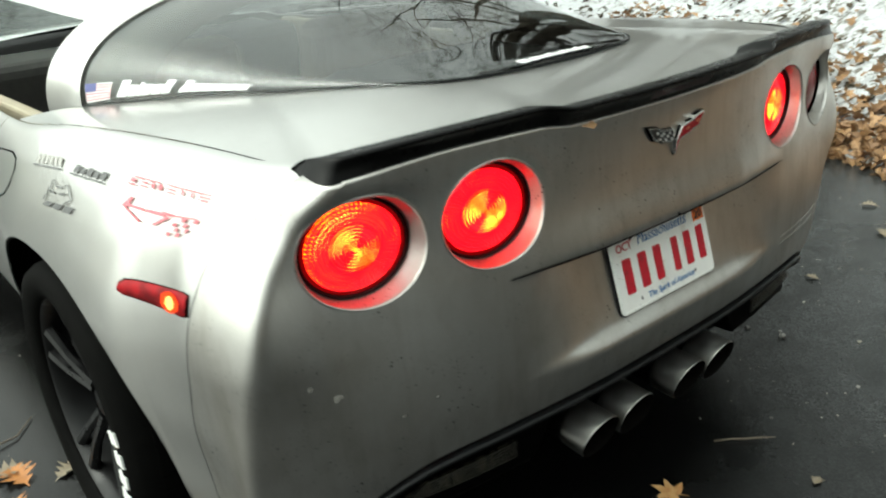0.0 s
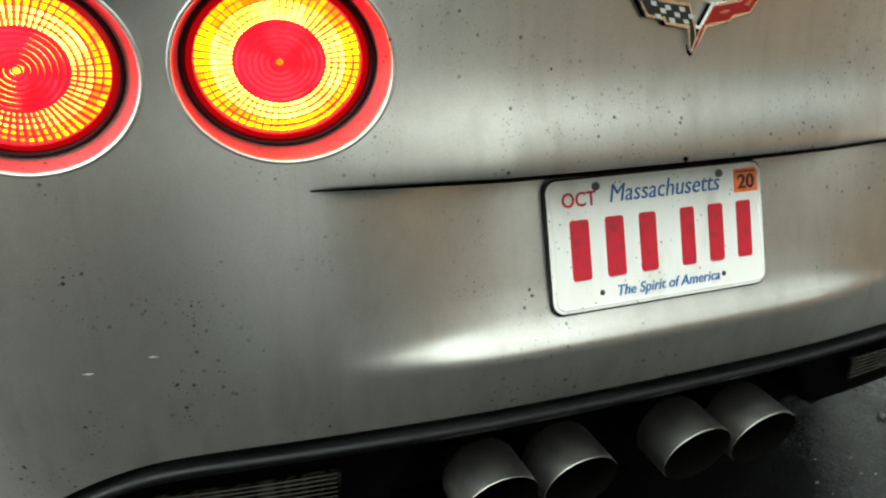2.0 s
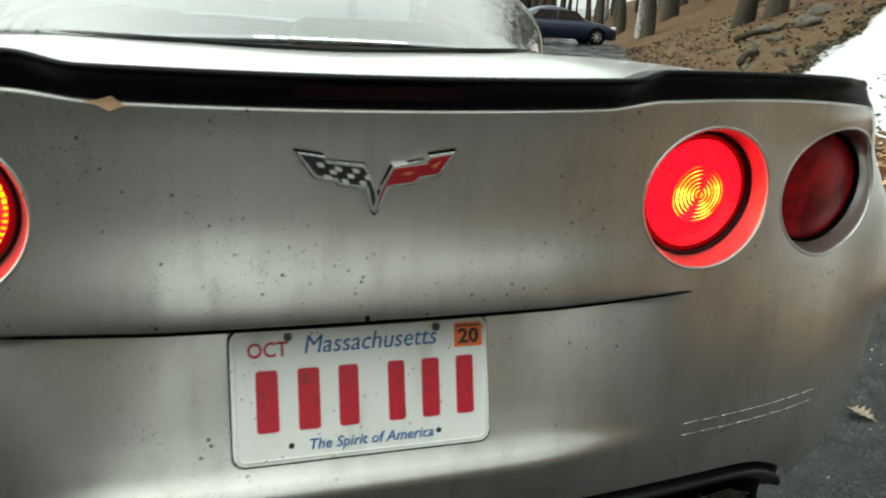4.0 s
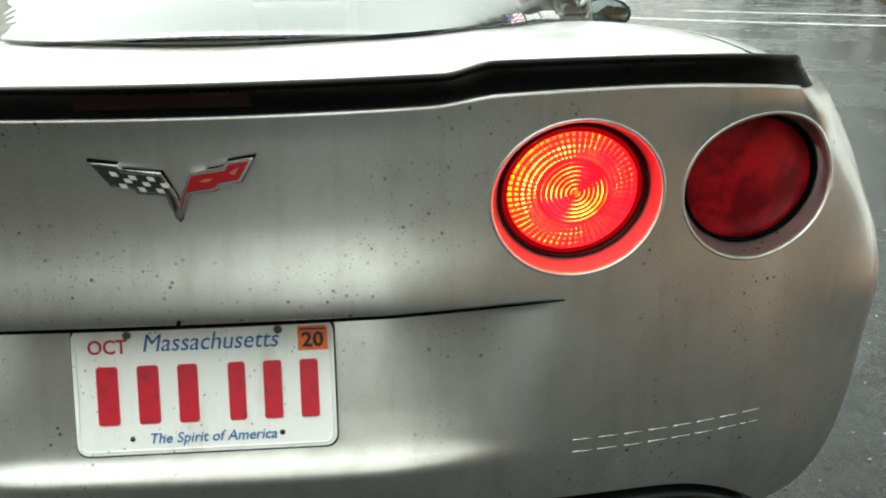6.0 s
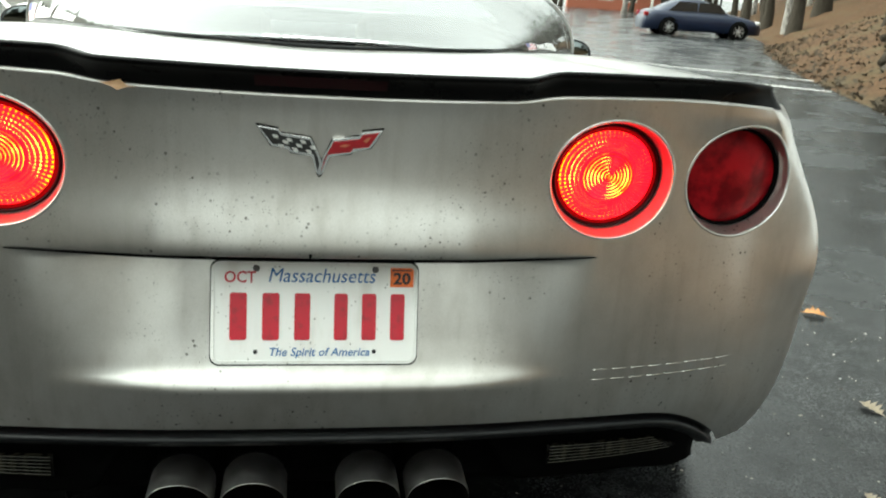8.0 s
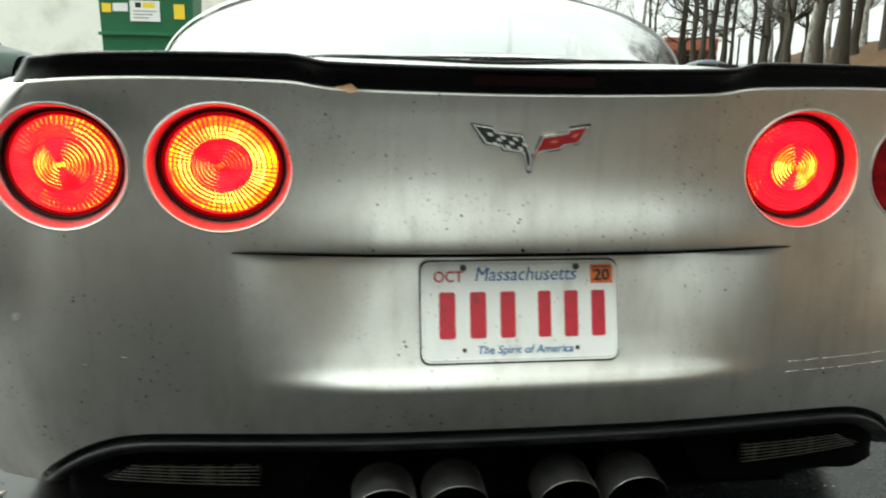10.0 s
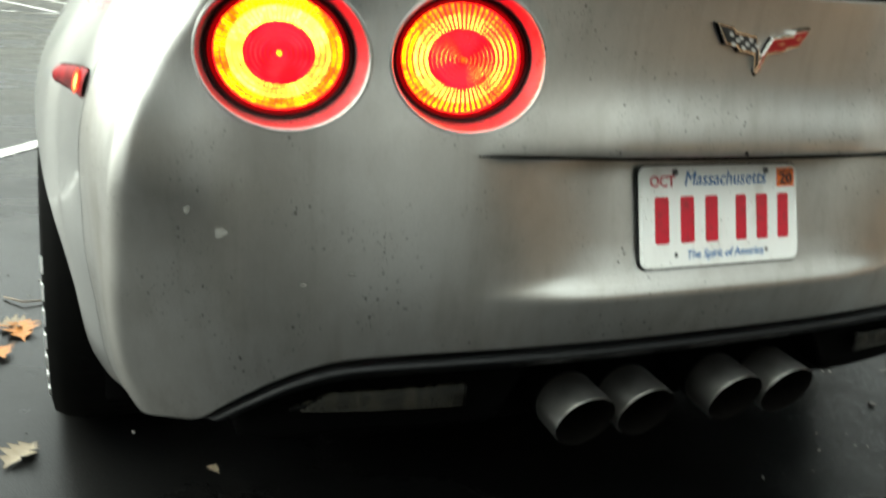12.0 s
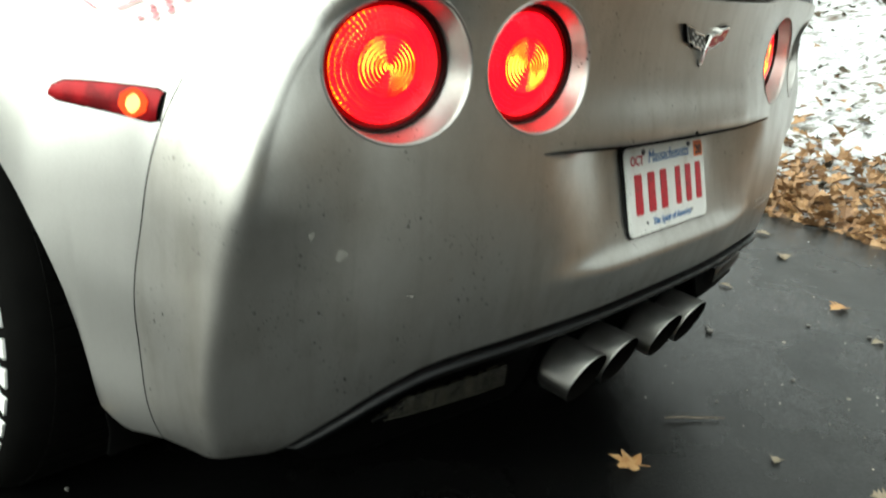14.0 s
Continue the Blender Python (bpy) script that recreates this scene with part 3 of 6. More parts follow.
line(5.4, 13.9, 8.4, 11.4)

# ---- building wall behind the lot ----
wall = part("wall_north", box_bm(-26, 3.0, 26.0, 26.4, 0, 5.5), M_STUCCO)
tagged(wall, "long off-white painted building wall", "wall", kind="structure")
part("wall_cap", box_bm(-26.1, 3.1, 25.9, 26.5, 5.5, 5.62), M_CURB, wall)
k2 = part("kerb", box_bm(-26, 3.0, 25.2, 26.0, 0, 0.14, 0.02), M_CURB)
tagged(k2, "concrete kerb along the wall", "kerb", kind="structure")

# ---- the sports car: x across, y ahead, its tail near y = 0 ----
car = tagged(new("sports_car"), "dirty silver sports coupe with lit round tail lights parked on asphalt", "car")

SIDE = ((0.22, 0.815), (0.26, 0.847), (0.30, 0.867), (0.34, 0.878), (0.37, 0.882), (0.42, 0.887), (0.52, 0.900), (0.63, 0.901), (0.72, 0.890), (0.80, 0.868), (0.86, 0.838), (0.90, 0.812), (0.95, 0.765))
FLARE = ((0.0, 0.0), (0.15, 0.0), (0.24, 0.006), (0.33, 0.030), (0.41, 0.058), (0.58, 0.074), (0.77, 0.077), (0.95, 0.072), (1.2, 0.045), (1.6, 0.0), (2.6, -0.005), (3.1, 0.03), (3.45, 0.05), (3.8, 0.01), (4.1, -0.08), (4.36, -0.34))
OUTER = ((0.22, 0.090), (0.26, 0.042), (0.30, 0.010), (0.34, -0.012), (0.37, -0.024), (0.42, -0.038), (0.50, -0.047), (0.60, -0.047), (0.70, -0.041), (0.80, -0.032), (0.88, -0.032), (0.95, -0.036))
INNER = ((0.26, 0.042), (0.34, -0.012), (0.40, -0.036), (0.42, -0.0435), (0.445, -0.0520), (0.47, -0.0585), (0.487, -0.0625), (0.492, -0.0625), (0.496, -0.0610), (0.501, -0.0565), (0.506, -0.0505), (0.511, -0.0455), (0.516, -0.0420), (0.523, -0.0385), (0.535, -0.0335), (0.56, -0.0245), (0.660, 0.004), (0.682, 0.009), (0.688, 0.006), (0.692, -0.032), (0.695, -0.055), (0.699, -0.060), (0.712, -0.0605), (0.735, -0.055), (0.77, -0.044), (0.80, -0.038), (0.84, -0.0355), (0.89, -0.0365), (0.91, -0.0385), (0.95, -0.045))
GAP_X = ((0.0, 0.70), (0.08, 0.712), (0.35, 0.746), (0.64, 0.776), (0.92, 0.802), (1.2, 0.824), (1.7, 0.80), (2.6, 0.76), (3.3, 0.72), (4.3, 0.45))
GAP_Z = ((0.0, 0.932), (0.08, 0.934), (0.35, 0.938), (0.64, 0.928), (0.92, 0.908), (1.2, 0.880), (1.7, 0.868), (2.6, 0.860), (3.3, 0.85), (3.9, 0.74), (4.34, 0.58))
CORNER = ((0.25, 0.828), (0.32, 0.858), (0.38, 0.874), (0.45, 0.880), (0.526, 0.878), (0.56, 0.8755), (0.60, 0.873), (0.65, 0.869), (0.707, 0.856), (0.75, 0.840), (0.80, 0.813), (0.85, 0.777), (0.909, 0.730), (0.95, 0.695))
# the outer ends of the tail are fuller at lamp height and tuck in below
TUCK = ((0.26, 0.008), (0.40, 0.014), (0.45, 0.012), (0.50, 0.006), (0.55, 0.0), (0.60, -0.012), (0.65, -0.026), (0.70, -0.030), (0.75, -0.027), (0.80, -0.018), (0.86, -0.008), (0.92, 0.0))
HIP = ((0.10, 0.0), (0.20, 0.008), (0.38, 0.016), (0.50, 0.022), (0.77, 0.024), (1.1, 0.020), (1.5, 0.0))
AXLE, ARCH, ARCH_UP, HUB_Z = (0.77, 3.455), 0.430, 0.377, 0.335


def lip_z(x):
    x = abs(x)
    return lerp(0.9218 + 0.0606 * x * x, 0.9282 + 0.0833 * x * x - 0.1719 * x**4, step(0.27, 0.35, x))


def rear_y(x, z):
    x = abs(x)
    w = 1 - lerp(step(0.19, 0.43, x), min(1.0, max(0.0, (x - 0.22) / 0.205)), step(0.6895, 0.6935, z))
    yi, yo = curve_at(z, INNER), curve_at(z, OUTER)
    return lerp(yo, yi, w) + 0.06 * x * x + 0.17 * x**4 + curve_at(z, TUCK) * step(0.70, 0.87, x) - 0.018 * step(0.85, 0.92, z) * step(0.50, 0.70, x)


def side_x(y, z):
    flare = 0.25 + 0.75 * step(0.92, 0.52, z)
    wide = curve_at(z, SIDE)
    x = wide + curve_at(y, FLARE) * flare + curve_at(y, HIP) * step(0.55, 0.74, z) * step(0.97, 0.84, z)
    xc = curve_at(z, CORNER)
    yc = rear_y(xc, z)
    if y < yc + 0.15:
        x -= (wide + curve_at(yc, FLARE) * flare - xc) * max(0.0, min(1.3, 1 - (y - yc) / 0.15)) ** 1.5
    return x


def corner(z):
    x = curve_at(z, CORNER)
    return x, rear_y(x, z)


def seam_y(z):
    return curve_at(z, ((0.24, 0.245), (0.45, 0.243), (0.54, 0.231), (0.613, 0.2125), (0.72, 0.190), (0.77, 0.178), (0.815, 0.166), (0.87, 0.125), (0.93, 0.085)))


def bottom_z(x):
    return curve_at(abs(x), ((0.0, 0.414), (0.45, 0.413), (0.55, 0.410), (0.60, 0.403), (0.64, 0.389), (0.68, 0.367), (0.715, 0.340), (0.742, 0.313), (0.760, 0.290), (0.772, 0.2815), (0.85, 0.280), (0.95, 0.280)))


LIGHTS = ((-0.669, 0.809, True), (-0.440, 0.813, True), (0.440, 0.813, True), (0.669, 0.809, False))
RIM, WIDE, TALL = 0.099, 1.02, 0.895


def bumper_rows():
    fine = [0.0, 0.03, 0.06, 0.09, 0.12, 0.15, 0.17, 0.185, 0.2, 0.215, 0.23, 0.25, 0.28, 0.31, 0.34, 0.36, 0.38, 0.40, 0.415, 0.43, 0.445, 0.46, 0.475, 0.485]
    heights = [0.280 + 0.0075 * i for i in range(54)]
    heights += [0.686, 0.689, 0.691, 0.693, 0.695, 0.697, 0.699, 0.702]
    heights += [0.709 + 0.0075 * i for i in range(23)] + [0.880, 0.888, 0.896, 0.904, 0.911, 0.918, 0.924, 0.928]
    heights = sorted(set(round(h, 4) for h in heights))
    nx, nf, ns = 104, 9, 16
    rows = []
    for h in heights:
        xc, yc = corner(h)
        r = 0.018
        ys = seam_y(h)
        flat = []
        for i in range(nx + 1):
            flat.append((xc - r) * i / nx)
        row = []
        for x in flat:
            z = h if h < 0.86 else 0.86 + (h - 0.86) / (0.928 - 0.86) * (lip_z(x) - 0.86)
            row.append([x, rear_y(x, z), z])
        a = Vector((xc - r, rear_y(xc - r, h), 0))
        c = Vector((xc, yc, 0))
        b2 = Vector((side_x(yc + r, h), yc + r, 0))
        ztop = lip_z(0.73)
        z = h if h < 0.86 else 0.86 + (h - 0.86) / (0.928 - 0.86) * (ztop - 0.86)
        for i in range(1, nf):
            t = i / nf
            p = a * (1 - t) ** 2 + c * 2 * t * (1 - t) + b2 * t * t
            row.append([p.x, p.y, z])
        for i in range(ns + 1):
            y = lerp(yc + r, max(ys, yc + r + 0.01), i / ns)
            row.append([side_x(y, h), y, z])
        rows.append(row)
    # the top turns over, under the spoiler and towards the hatch seam
    last = rows[-1]
    for s in (0.12, 0.3, 0.6, 1.0):
        row = []
        for i, p in enumerate(last):
            if i <= nx:
                e = step(0.66, 0.76, p[0])
                tx, ty, tz = p[0], p[1] + 0.05, p[2] + 0.003
                gx, gy = 0.70, 0.085
                tx, ty, tz = lerp(tx, gx, e), lerp(ty, gy, e), lerp(tz, 0.934, e)
            else:
                gy = max(p[1], 0.085)
                tx, ty, tz = curve_at(gy, GAP_X), gy, curve_at(gy, GAP_Z)
            row.append([lerp(p[0], tx, s), lerp(p[1], ty, s), lerp(p[2], tz, s ** 0.5)])
        rows.append(row)
    return rows, nx


def build_bumper():
    rows, nx = bumper_rows()
    n = len(rows[0])
    # drop what lies below the lower edge, and snap the edge to it
    pts = [[list(p) for p in r] for r in rows]
    verts, faces = [], []
    keep = {}
    for i, r in enumerate(pts):
        for j, p in enumerate(r):
            keep[i, j] = True
    # lower edge: squeeze rows so that the lowest follows bottom_z
    for j in range(n):
        zb = bottom_z(pts[0][j][0]) if j <= nx else 0.280
        for i in range(len(pts)):
            h = pts[i][j][2]
            if h < 0.470 and zb > 0.2815:
                z2 = zb + (h - 0.280) / (0.470 - 0.280) * (0.470 - zb)
                x = pts[i][j][0]
                pts[i][j] = [x, rear_y(x, z2), z2]
    # round openings for the lights
    for lx, lz, _ in LIGHTS[2:]:
        for i in range(len(pts)):
            for j in range(n):
                p = pts[i][j]
                if p[1] > 0.25:
                    continue
                d = math.hypot((p[0] - lx) / WIDE, (p[2] - lz) / TALL)
                if d < RIM - 0.0045:
                    keep[i, j] = False
                elif d < RIM + 0.0045:
                    s = RIM / d
                    x, z = lx + (p[0] - lx) * s, lz + (p[2] - lz) * s
                    pts[i][j] = [x, rear_y(x, z), z]
    for i in range(len(pts)):
        for j in range(n):
            verts.append(tuple(pts[i][j]))
    for i in range(len(pts) - 1):
        for j in range(n - 1):
            q = ((i, j), (i, j + 1), (i + 1, j + 1), (i + 1, j))
            good = [c for c in q if keep[c]]
            if len(good) >= 3:
                faces.append(tuple(a * n + b2 for a, b2 in good))
    v, f = mirrored(verts, faces)
    me = mesh_of("rear_bumper", v, f, M_PAINT)
    bm = bmesh.new()
    bm.from_mesh(me)
    loose = [x for x in bm.verts if not x.link_faces]
    bmesh.ops.delete(bm, geom=loose, context="VERTS")
    bm.to_mesh(me)
    bm.free()
    return put("rear_bumper", me, car, "silver painted bumper cover speckled with road dirt")


bumper = build_bumper()

# dark strips behind the panel seams; the crease gets its own strip below
for side in (-1, 1):
    rows = []
    for i in range(30):
        z = 0.30 + 0.54 * i / 29
        ys = seam_y(z)
        rows.append([(side * (side_x(ys + d, z) - 0.006), ys + d, z) for d in (-0.02, 0.0, 0.02)])
    put("seam_backing", mesh_of("seam_backing", *grid(rows), M_DARK), car, "dark groove between panels")


# black strip painted in for the shade under the overhanging crease
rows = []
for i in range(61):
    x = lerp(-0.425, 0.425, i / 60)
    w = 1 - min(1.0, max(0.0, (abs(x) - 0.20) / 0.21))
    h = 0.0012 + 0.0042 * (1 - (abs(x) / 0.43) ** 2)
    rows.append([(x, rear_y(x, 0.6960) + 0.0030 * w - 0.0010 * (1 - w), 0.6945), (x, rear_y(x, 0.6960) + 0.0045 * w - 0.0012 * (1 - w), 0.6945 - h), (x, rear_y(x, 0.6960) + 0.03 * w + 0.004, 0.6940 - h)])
put("crease_seal", mesh_of("crease_seal", *grid(rows), M_VALANCE), bumper, "thin black strip standing in for shade under the crease")
v, f = lathe([(0.0001, -0.004), (0.0022, -0.0032), (0.0028, 0.0), (0.0022, 0.002)], 10)
put("clip", mesh_of("clip", v, f, M_DARK), bumper, "small dark clip on the crease", pose(-0.010, rear_y(0, 0.699) - 0.001, 0.7005))


# ---- quarter panels, doors, wings: one sheet a panel, cut round the wheels ----
def panel(name, y0, y1, z_low, label="", mat=M_BODY, seam=False, ny=60):
    for side in (-1, 1):
        rows = []
        for j in range(ny + 1):
            row = []
            for i in range(46):
                t = i / 45
                y = lerp(y0, y1, j / ny)
                lo = z_low + (0.012 * step(0.33, 0.24, y) if seam else 0.0)
                for c in AXLE:
                    d = abs(y - c)
                    if d < ARCH:
                        lo = max(lo, HUB_Z + ARCH_UP * (1 - (d / ARCH) ** 2.5) ** 0.4)
                    elif d < ARCH + 0.06 and lo < HUB_Z:
                        q = (d - ARCH) / 0.06
                        lo = max(lo, z_low + 0.075 * (1 - math.sqrt(1 - (1 - q) ** 2)))
                gx, gz = curve_at(y, GAP_X), curve_at(y, GAP_Z)
                top = min(0.86, gz - 0.06)
                if t < 0.8:
                    z = lerp(lo, top, t / 0.8)
                    x = side_x(y, z)
                else:
                    s = (t - 0.8) / 0.2
                    a = Vector((side_x(y, top), top))
                    b2 = Vector((side_x(y, min(top + 0.06, gz + 0.01)) - 0.004, gz + 0.004))
                    c2 = Vector((gx + 0.002, gz))
                    p = a * (1 - s) ** 2 + b2 * 2 * s * (1 - s) + c2 * s * s
                    x, z = p.x, p.y
                yy = y
                if seam:
                    e = max(0.0, 1 - (y - y0) / 0.16)
                    yy = y + (seam_y(min(z, 0.93)) + 0.0024 - y0) * e
                    x = x + side_x(yy, min(z, 0.86)) - side_x(y, min(z, 0.86))
                row.append((side * x, yy, z))
            rows.append(row)
        # the edge turns in round the wheel
        v, f = grid(rows)
        put(name, mesh_of(name, v, f, mat), car, label)


panel("quarter_panel", 0.235, 1.33, 0.268, "silver rear wing panel with worn racing decals", seam=True, ny=90)
panel("door", 1.334, 2.50, 0.22, ny=40)
panel("front_wing", 2.504, 4.20, 0.24, ny=90)


def front_end():
    rows = []
    for i in range(18):
        z = lerp(0.20, 0.58, i / 17)
        row = []
        for j in range(41):
            a = math.pi * (j / 40 - 0.5)
            w = side_x(4.2, 0.5) * (0.9 + 0.1 * math.sin(math.pi * i / 17))
            row.append((w * math.sin(a), 4.2 + (0.13 + 0.05 * math.sin(math.pi * i / 17)) * math.cos(a) ** 0.8, z))
        rows.append(row)
    put("front_bumper", mesh_of("front_bumper", *grid(rows), M_BODY), car)
    rows = []
    for j in range(31):
        y = lerp(2.98, 4.34, j / 30)
        gx, gz = curve_at(y, GAP_X), curve_at(y, GAP_Z)
        rows.append([(gx * s / 12, y, gz + 0.055 * (1 - (s / 12) ** 2)) for s in range(-12, 13)])
    put("bonnet", mesh_of("bonnet", *grid(rows), M_BODY), car)


front_end()

# ---- rear deck between spoiler, hatch seams and glass ----
def glass_edge(s):
    """The lower edge of the rear glass, s from 0 in the middle to 1 at the roof pillar."""
    x = 0.705 * s
    y = curve_at(x, ((-0.2, 0.249), (0.0, 0.250), (0.2, 0.251), (0.27, 0.284), (0.32, 0.345), (0.37, 0.445), (0.45, 0.600), (0.53, 0.765), (0.62, 0.935), (0.705, 1.115)))
    z = curve_at(x, ((-0.2, 0.9655), (0.0, 0.960), (0.2, 0.9655), (0.27, 0.9655), (0.32, 0.963), (0.37, 0.957), (0.45, 0.946), (0.53, 0.936), (0.62, 0.923), (0.705, 0.905)))
    return Vector((x, y, z))


def deck_edge(s):
    """The outer edge of the deck: behind the spoiler, then along the hatch seam."""
    k = 0.62
    if s < k:
        x = 0.700 * s / k
        return Vector((x, rear_y(x, 0.92) + 0.03 + 0.03 * (s / k) ** 6, lip_z(x) + 0.012 - 0.012 * (s / k) ** 4))
    y = lerp(0.09, 1.27, (s - k) / (1 - k))
    return Vector((curve_at(y, GAP_X) - 0.003, y, curve_at(y, GAP_Z)))


def build_deck():
    rows = []
    for i in range(81):
        s = i / 80
        a, b2 = deck_edge(s), glass_edge(s ** 0.8)
        row = []
        for j in range(17):
            t = j / 16
            p = a.lerp(b2, t)
            p.z += 0.010 * math.sin(math.pi * t) * (1 - 0.6 * s)
            row.append(tuple(p))
        rows.append(row)
    v, f = mirrored(*grid(rows))
    put("hatch_deck", mesh_of("hatch_deck", v, f, M_BODY), car, "wet silver deck round the rear glass")


build_deck()


def roof_section(y, grow=0.0, lo=0.0, hi=1.0, count=24):
    """Half of a cut across the cabin at y, from the waist up to the middle."""
    n = lerp(1.85, 2.35, step(0.55, 1.15, y))
    xs = [glass_edge(i / 200) for i in range(201)]
    if y < glass_edge(1).y:
        e = min(xs, key=lambda p: abs(p.y - y))
        xb, zb = e.x, e.z
    else:
        xb = curve_at(y, ((1.02, 0.672), (1.115, 0.705), (1.25, 0.735), (1.5, 0.765), (2.2, 0.76), (2.7, 0.70), (3.0, 0.62)))
        zb = curve_at(y, ((1.02, 0.915), (1.115, 0.907), (1.25, 0.885), (2.0, 0.872), (3.0, 0.865)))
    zt = curve_at(y, ((0.25, 0.960), (0.45, 1.015), (0.7, 1.075), (1.0, 1.135), (1.35, 1.190), (1.7, 1.228), (2.1, 1.240), (2.4, 1.20), (2.7, 1.07), (3.02, 0.90)))
    out = []
    for i in range(count + 1):
        a = math.pi / 2 * lerp(lo, hi, i / count)
        x = xb * max(0.0, math.cos(a)) ** (2 / n)
        z = zb + max(0.002, zt - zb) * max(0.0, math.sin(a)) ** (2 / n)
        out.append(((xb + grow) / xb * x if xb else x, y, z + grow * math.sin(a)))
    return out


def cabin(name, y0, y1, ny, mat, lo=0.0, hi=1.0, grow=0.0, label="", both=False, thick=0.004):
    ys = [lerp(y0, y1, j / ny) for j in range(ny + 1)]
    rows = [roof_section(y, grow=grow, lo=lo, hi=hi) for y in ys]
    if both:
        for s in (-1, 1):
            v, f = grid([[(s * p[0], p[1], p[2]) for p in r] for r in rows])
            ob = put(name, mesh_of(name, v, f, mat), car, label)
            made.append(ob)
    else:
        v, f = mirrored(*grid(rows))
        ob = put(name, mesh_of(name, v, f, mat), car, label)
        made.append(ob)
    return ob


made = []
glass = cabin("rear_glass", 0.2505, 1.115, 48, M_TINT, label="tinted curved rear hatch glass", grow=0.004)
cabin("roof_hoop", 1.108, 1.262, 6, M_BODY, grow=0.012, label="silver roof pillar hoop")
cabin("roof_panel", 1.264, 2.22, 14, M_BODY, lo=0.42, grow=0.006)
cabin("windscreen", 2.225, 3.02, 16, M_CLEAR, lo=0.08)
for ob in made:
    if ob.data.materials[0] in (M_CLEAR, M_TINT):
        ob.visible_shadow = False
        sheet = ob.modifiers.new("thickness", "SOLIDIFY")
        sheet.thickness = 0.004
        sheet.offset = 0.0

# beige lining inside the roof hoop
rows = []
for y, low in ((1.10, 0.97), (1.10, 0.78), (1.24, 0.76), (1.24, 0.97)):
    ring = roof_section(y, lo=0.0)
    row = [(x * low, yy, lerp(0.80, z, 0.985 if low > 0.9 else 0.76 + 0.10 * (i / 24))) for i, (x, yy, z) in enumerate(ring)]
    rows.append([(-x, yy, z) for x, yy, z in row] + row[-2::-1])
rows.append(rows[0])
put("hoop_lining", mesh_of("hoop_lining", *grid(rows), M_LINING), car, "beige lining of the roof hoop")

# black seal along the glass edge
v, f = [], []
pts = [glass_edge(i / 60) for i in range(61)]
pts = [Vector((-p.x, p.y, p.z)) for p in pts[:0:-1]] + pts
v, f = tube([p + Vector((0, -0.002, 0.004)) for p in pts], [0.0030] * len(pts), 6)
put("glass_seal", mesh_of("glass_seal", v, f, M_TRIM), car, "thin black rubber seal")

# cabin: floor, seats and lining
part("cabin_floor", box_bm(-0.70, 0.70, 0.30, 2.9, 0.55, 0.60), M_CABIN, car)
part("cargo_cover", box_bm(-0.60, 0.60, 0.32, 1.15, 0.84, 0.86, 0.008), M_CABIN, car, "black cargo shade under the rear glass")
for s in (-1, 1):
    part("seat", box_bm(s * 0.37 - 0.24, s * 0.37 + 0.24, 1.40, 1.55, 0.60, 0.97, 0.05, 3), M_SEAT, car, "tan leather seat back")
    part("door_lining", box_bm(s * 0.74 - 0.02, s * 0.74 + 0.02, 1.3, 2.7, 0.6, 0.855, 0.01), M_SEAT, car)
part("dashboard", box_bm(-0.68, 0.68, 2.45, 2.85, 0.62, 0.86, 0.05, 3), M_CABIN, car)

# ---- spoiler along the tail ----
def build_spoiler():
    half = []
    for i in range(97):
        x = 0.711 * i / 96
        w = step(0.285, 0.345, x)
        zb = lip_z(x) + 0.0005
        yb = rear_y(x, 0.92) + 0.004
        zt = lerp(0.9595 + 0.049 * x * x, 0.9704 + 0.030 * x * x - 0.088 * x**4, w)
        yt = lerp(-0.0616 + 0.02 * x * x, -0.0482 + 0.0537 * x * x + 0.17 * x**4, w)
        lean = 0.024 * step(0.63, 0.711, x)
        ring = [(yb, zb), (lerp(yb, yt, 0.35) + 0.004, lerp(zb, zt, 0.35)), (lerp(yb, yt, 0.72) + 0.003, lerp(zb, zt, 0.72)), (yt, zt - 0.005), (yt + 0.002, zt - 0.001), (yt + 0.007, zt), (yt + 0.05, zt - 0.006), (yt + 0.095, zb + 0.014), (yt + 0.10, zb + 0.004)]
        half.append([(x - lean * (z - zb) / max(0.01, zt - zb), y, z) for y, z in ring])
    # the end sweeps round to a low tip ahead
    end, tip = half[-1], Vector((0.722, 0.122, 0.9335))
    for q in range(1, 9):
        t = q / 8
        ring = []
        for p in end:
            c = Vector(p).lerp(tip, 1 - math.sqrt(max(0.0, 1 - t * t)) if t < 1 else 1.0)
            c.x += 0.014 * math.sin(math.pi * t)
            c.y = lerp(p[1], tip.y, t ** 1.5)
            ring.append(tuple(c))
        half.append(ring)
    rows = [[(-x, y, z) for x, y, z in r] for r in half[:0:-1]] + half
    v, f = grid(rows)
    n = len(rows[0])
    f.append(tuple(range(n)))
    f.append(tuple((len(rows) - 1) * n + i for i in range(n))[::-1])
    sp = put("spoiler", mesh_of("spoiler", v, f, M_GLOSSBLACK), car, "glossy black lip spoiler")
    rows = []
    for i in range(21):
        x = -0.088 + 0.176 * i / 20
        rows.append([(x, -0.0445 - 0.012 * t + 0.0015, lerp(0.9335, 0.9485, t)) for t in (0, 0.33, 0.66, 1)])
    put("high_brake_light", mesh_of("high_brake_light", *grid([[(p[0], p[1] - 0.004, p[2]) for p in r] for r in rows]), M_BRAKE), sp, "unlit dark red strip light")


build_spoiler()

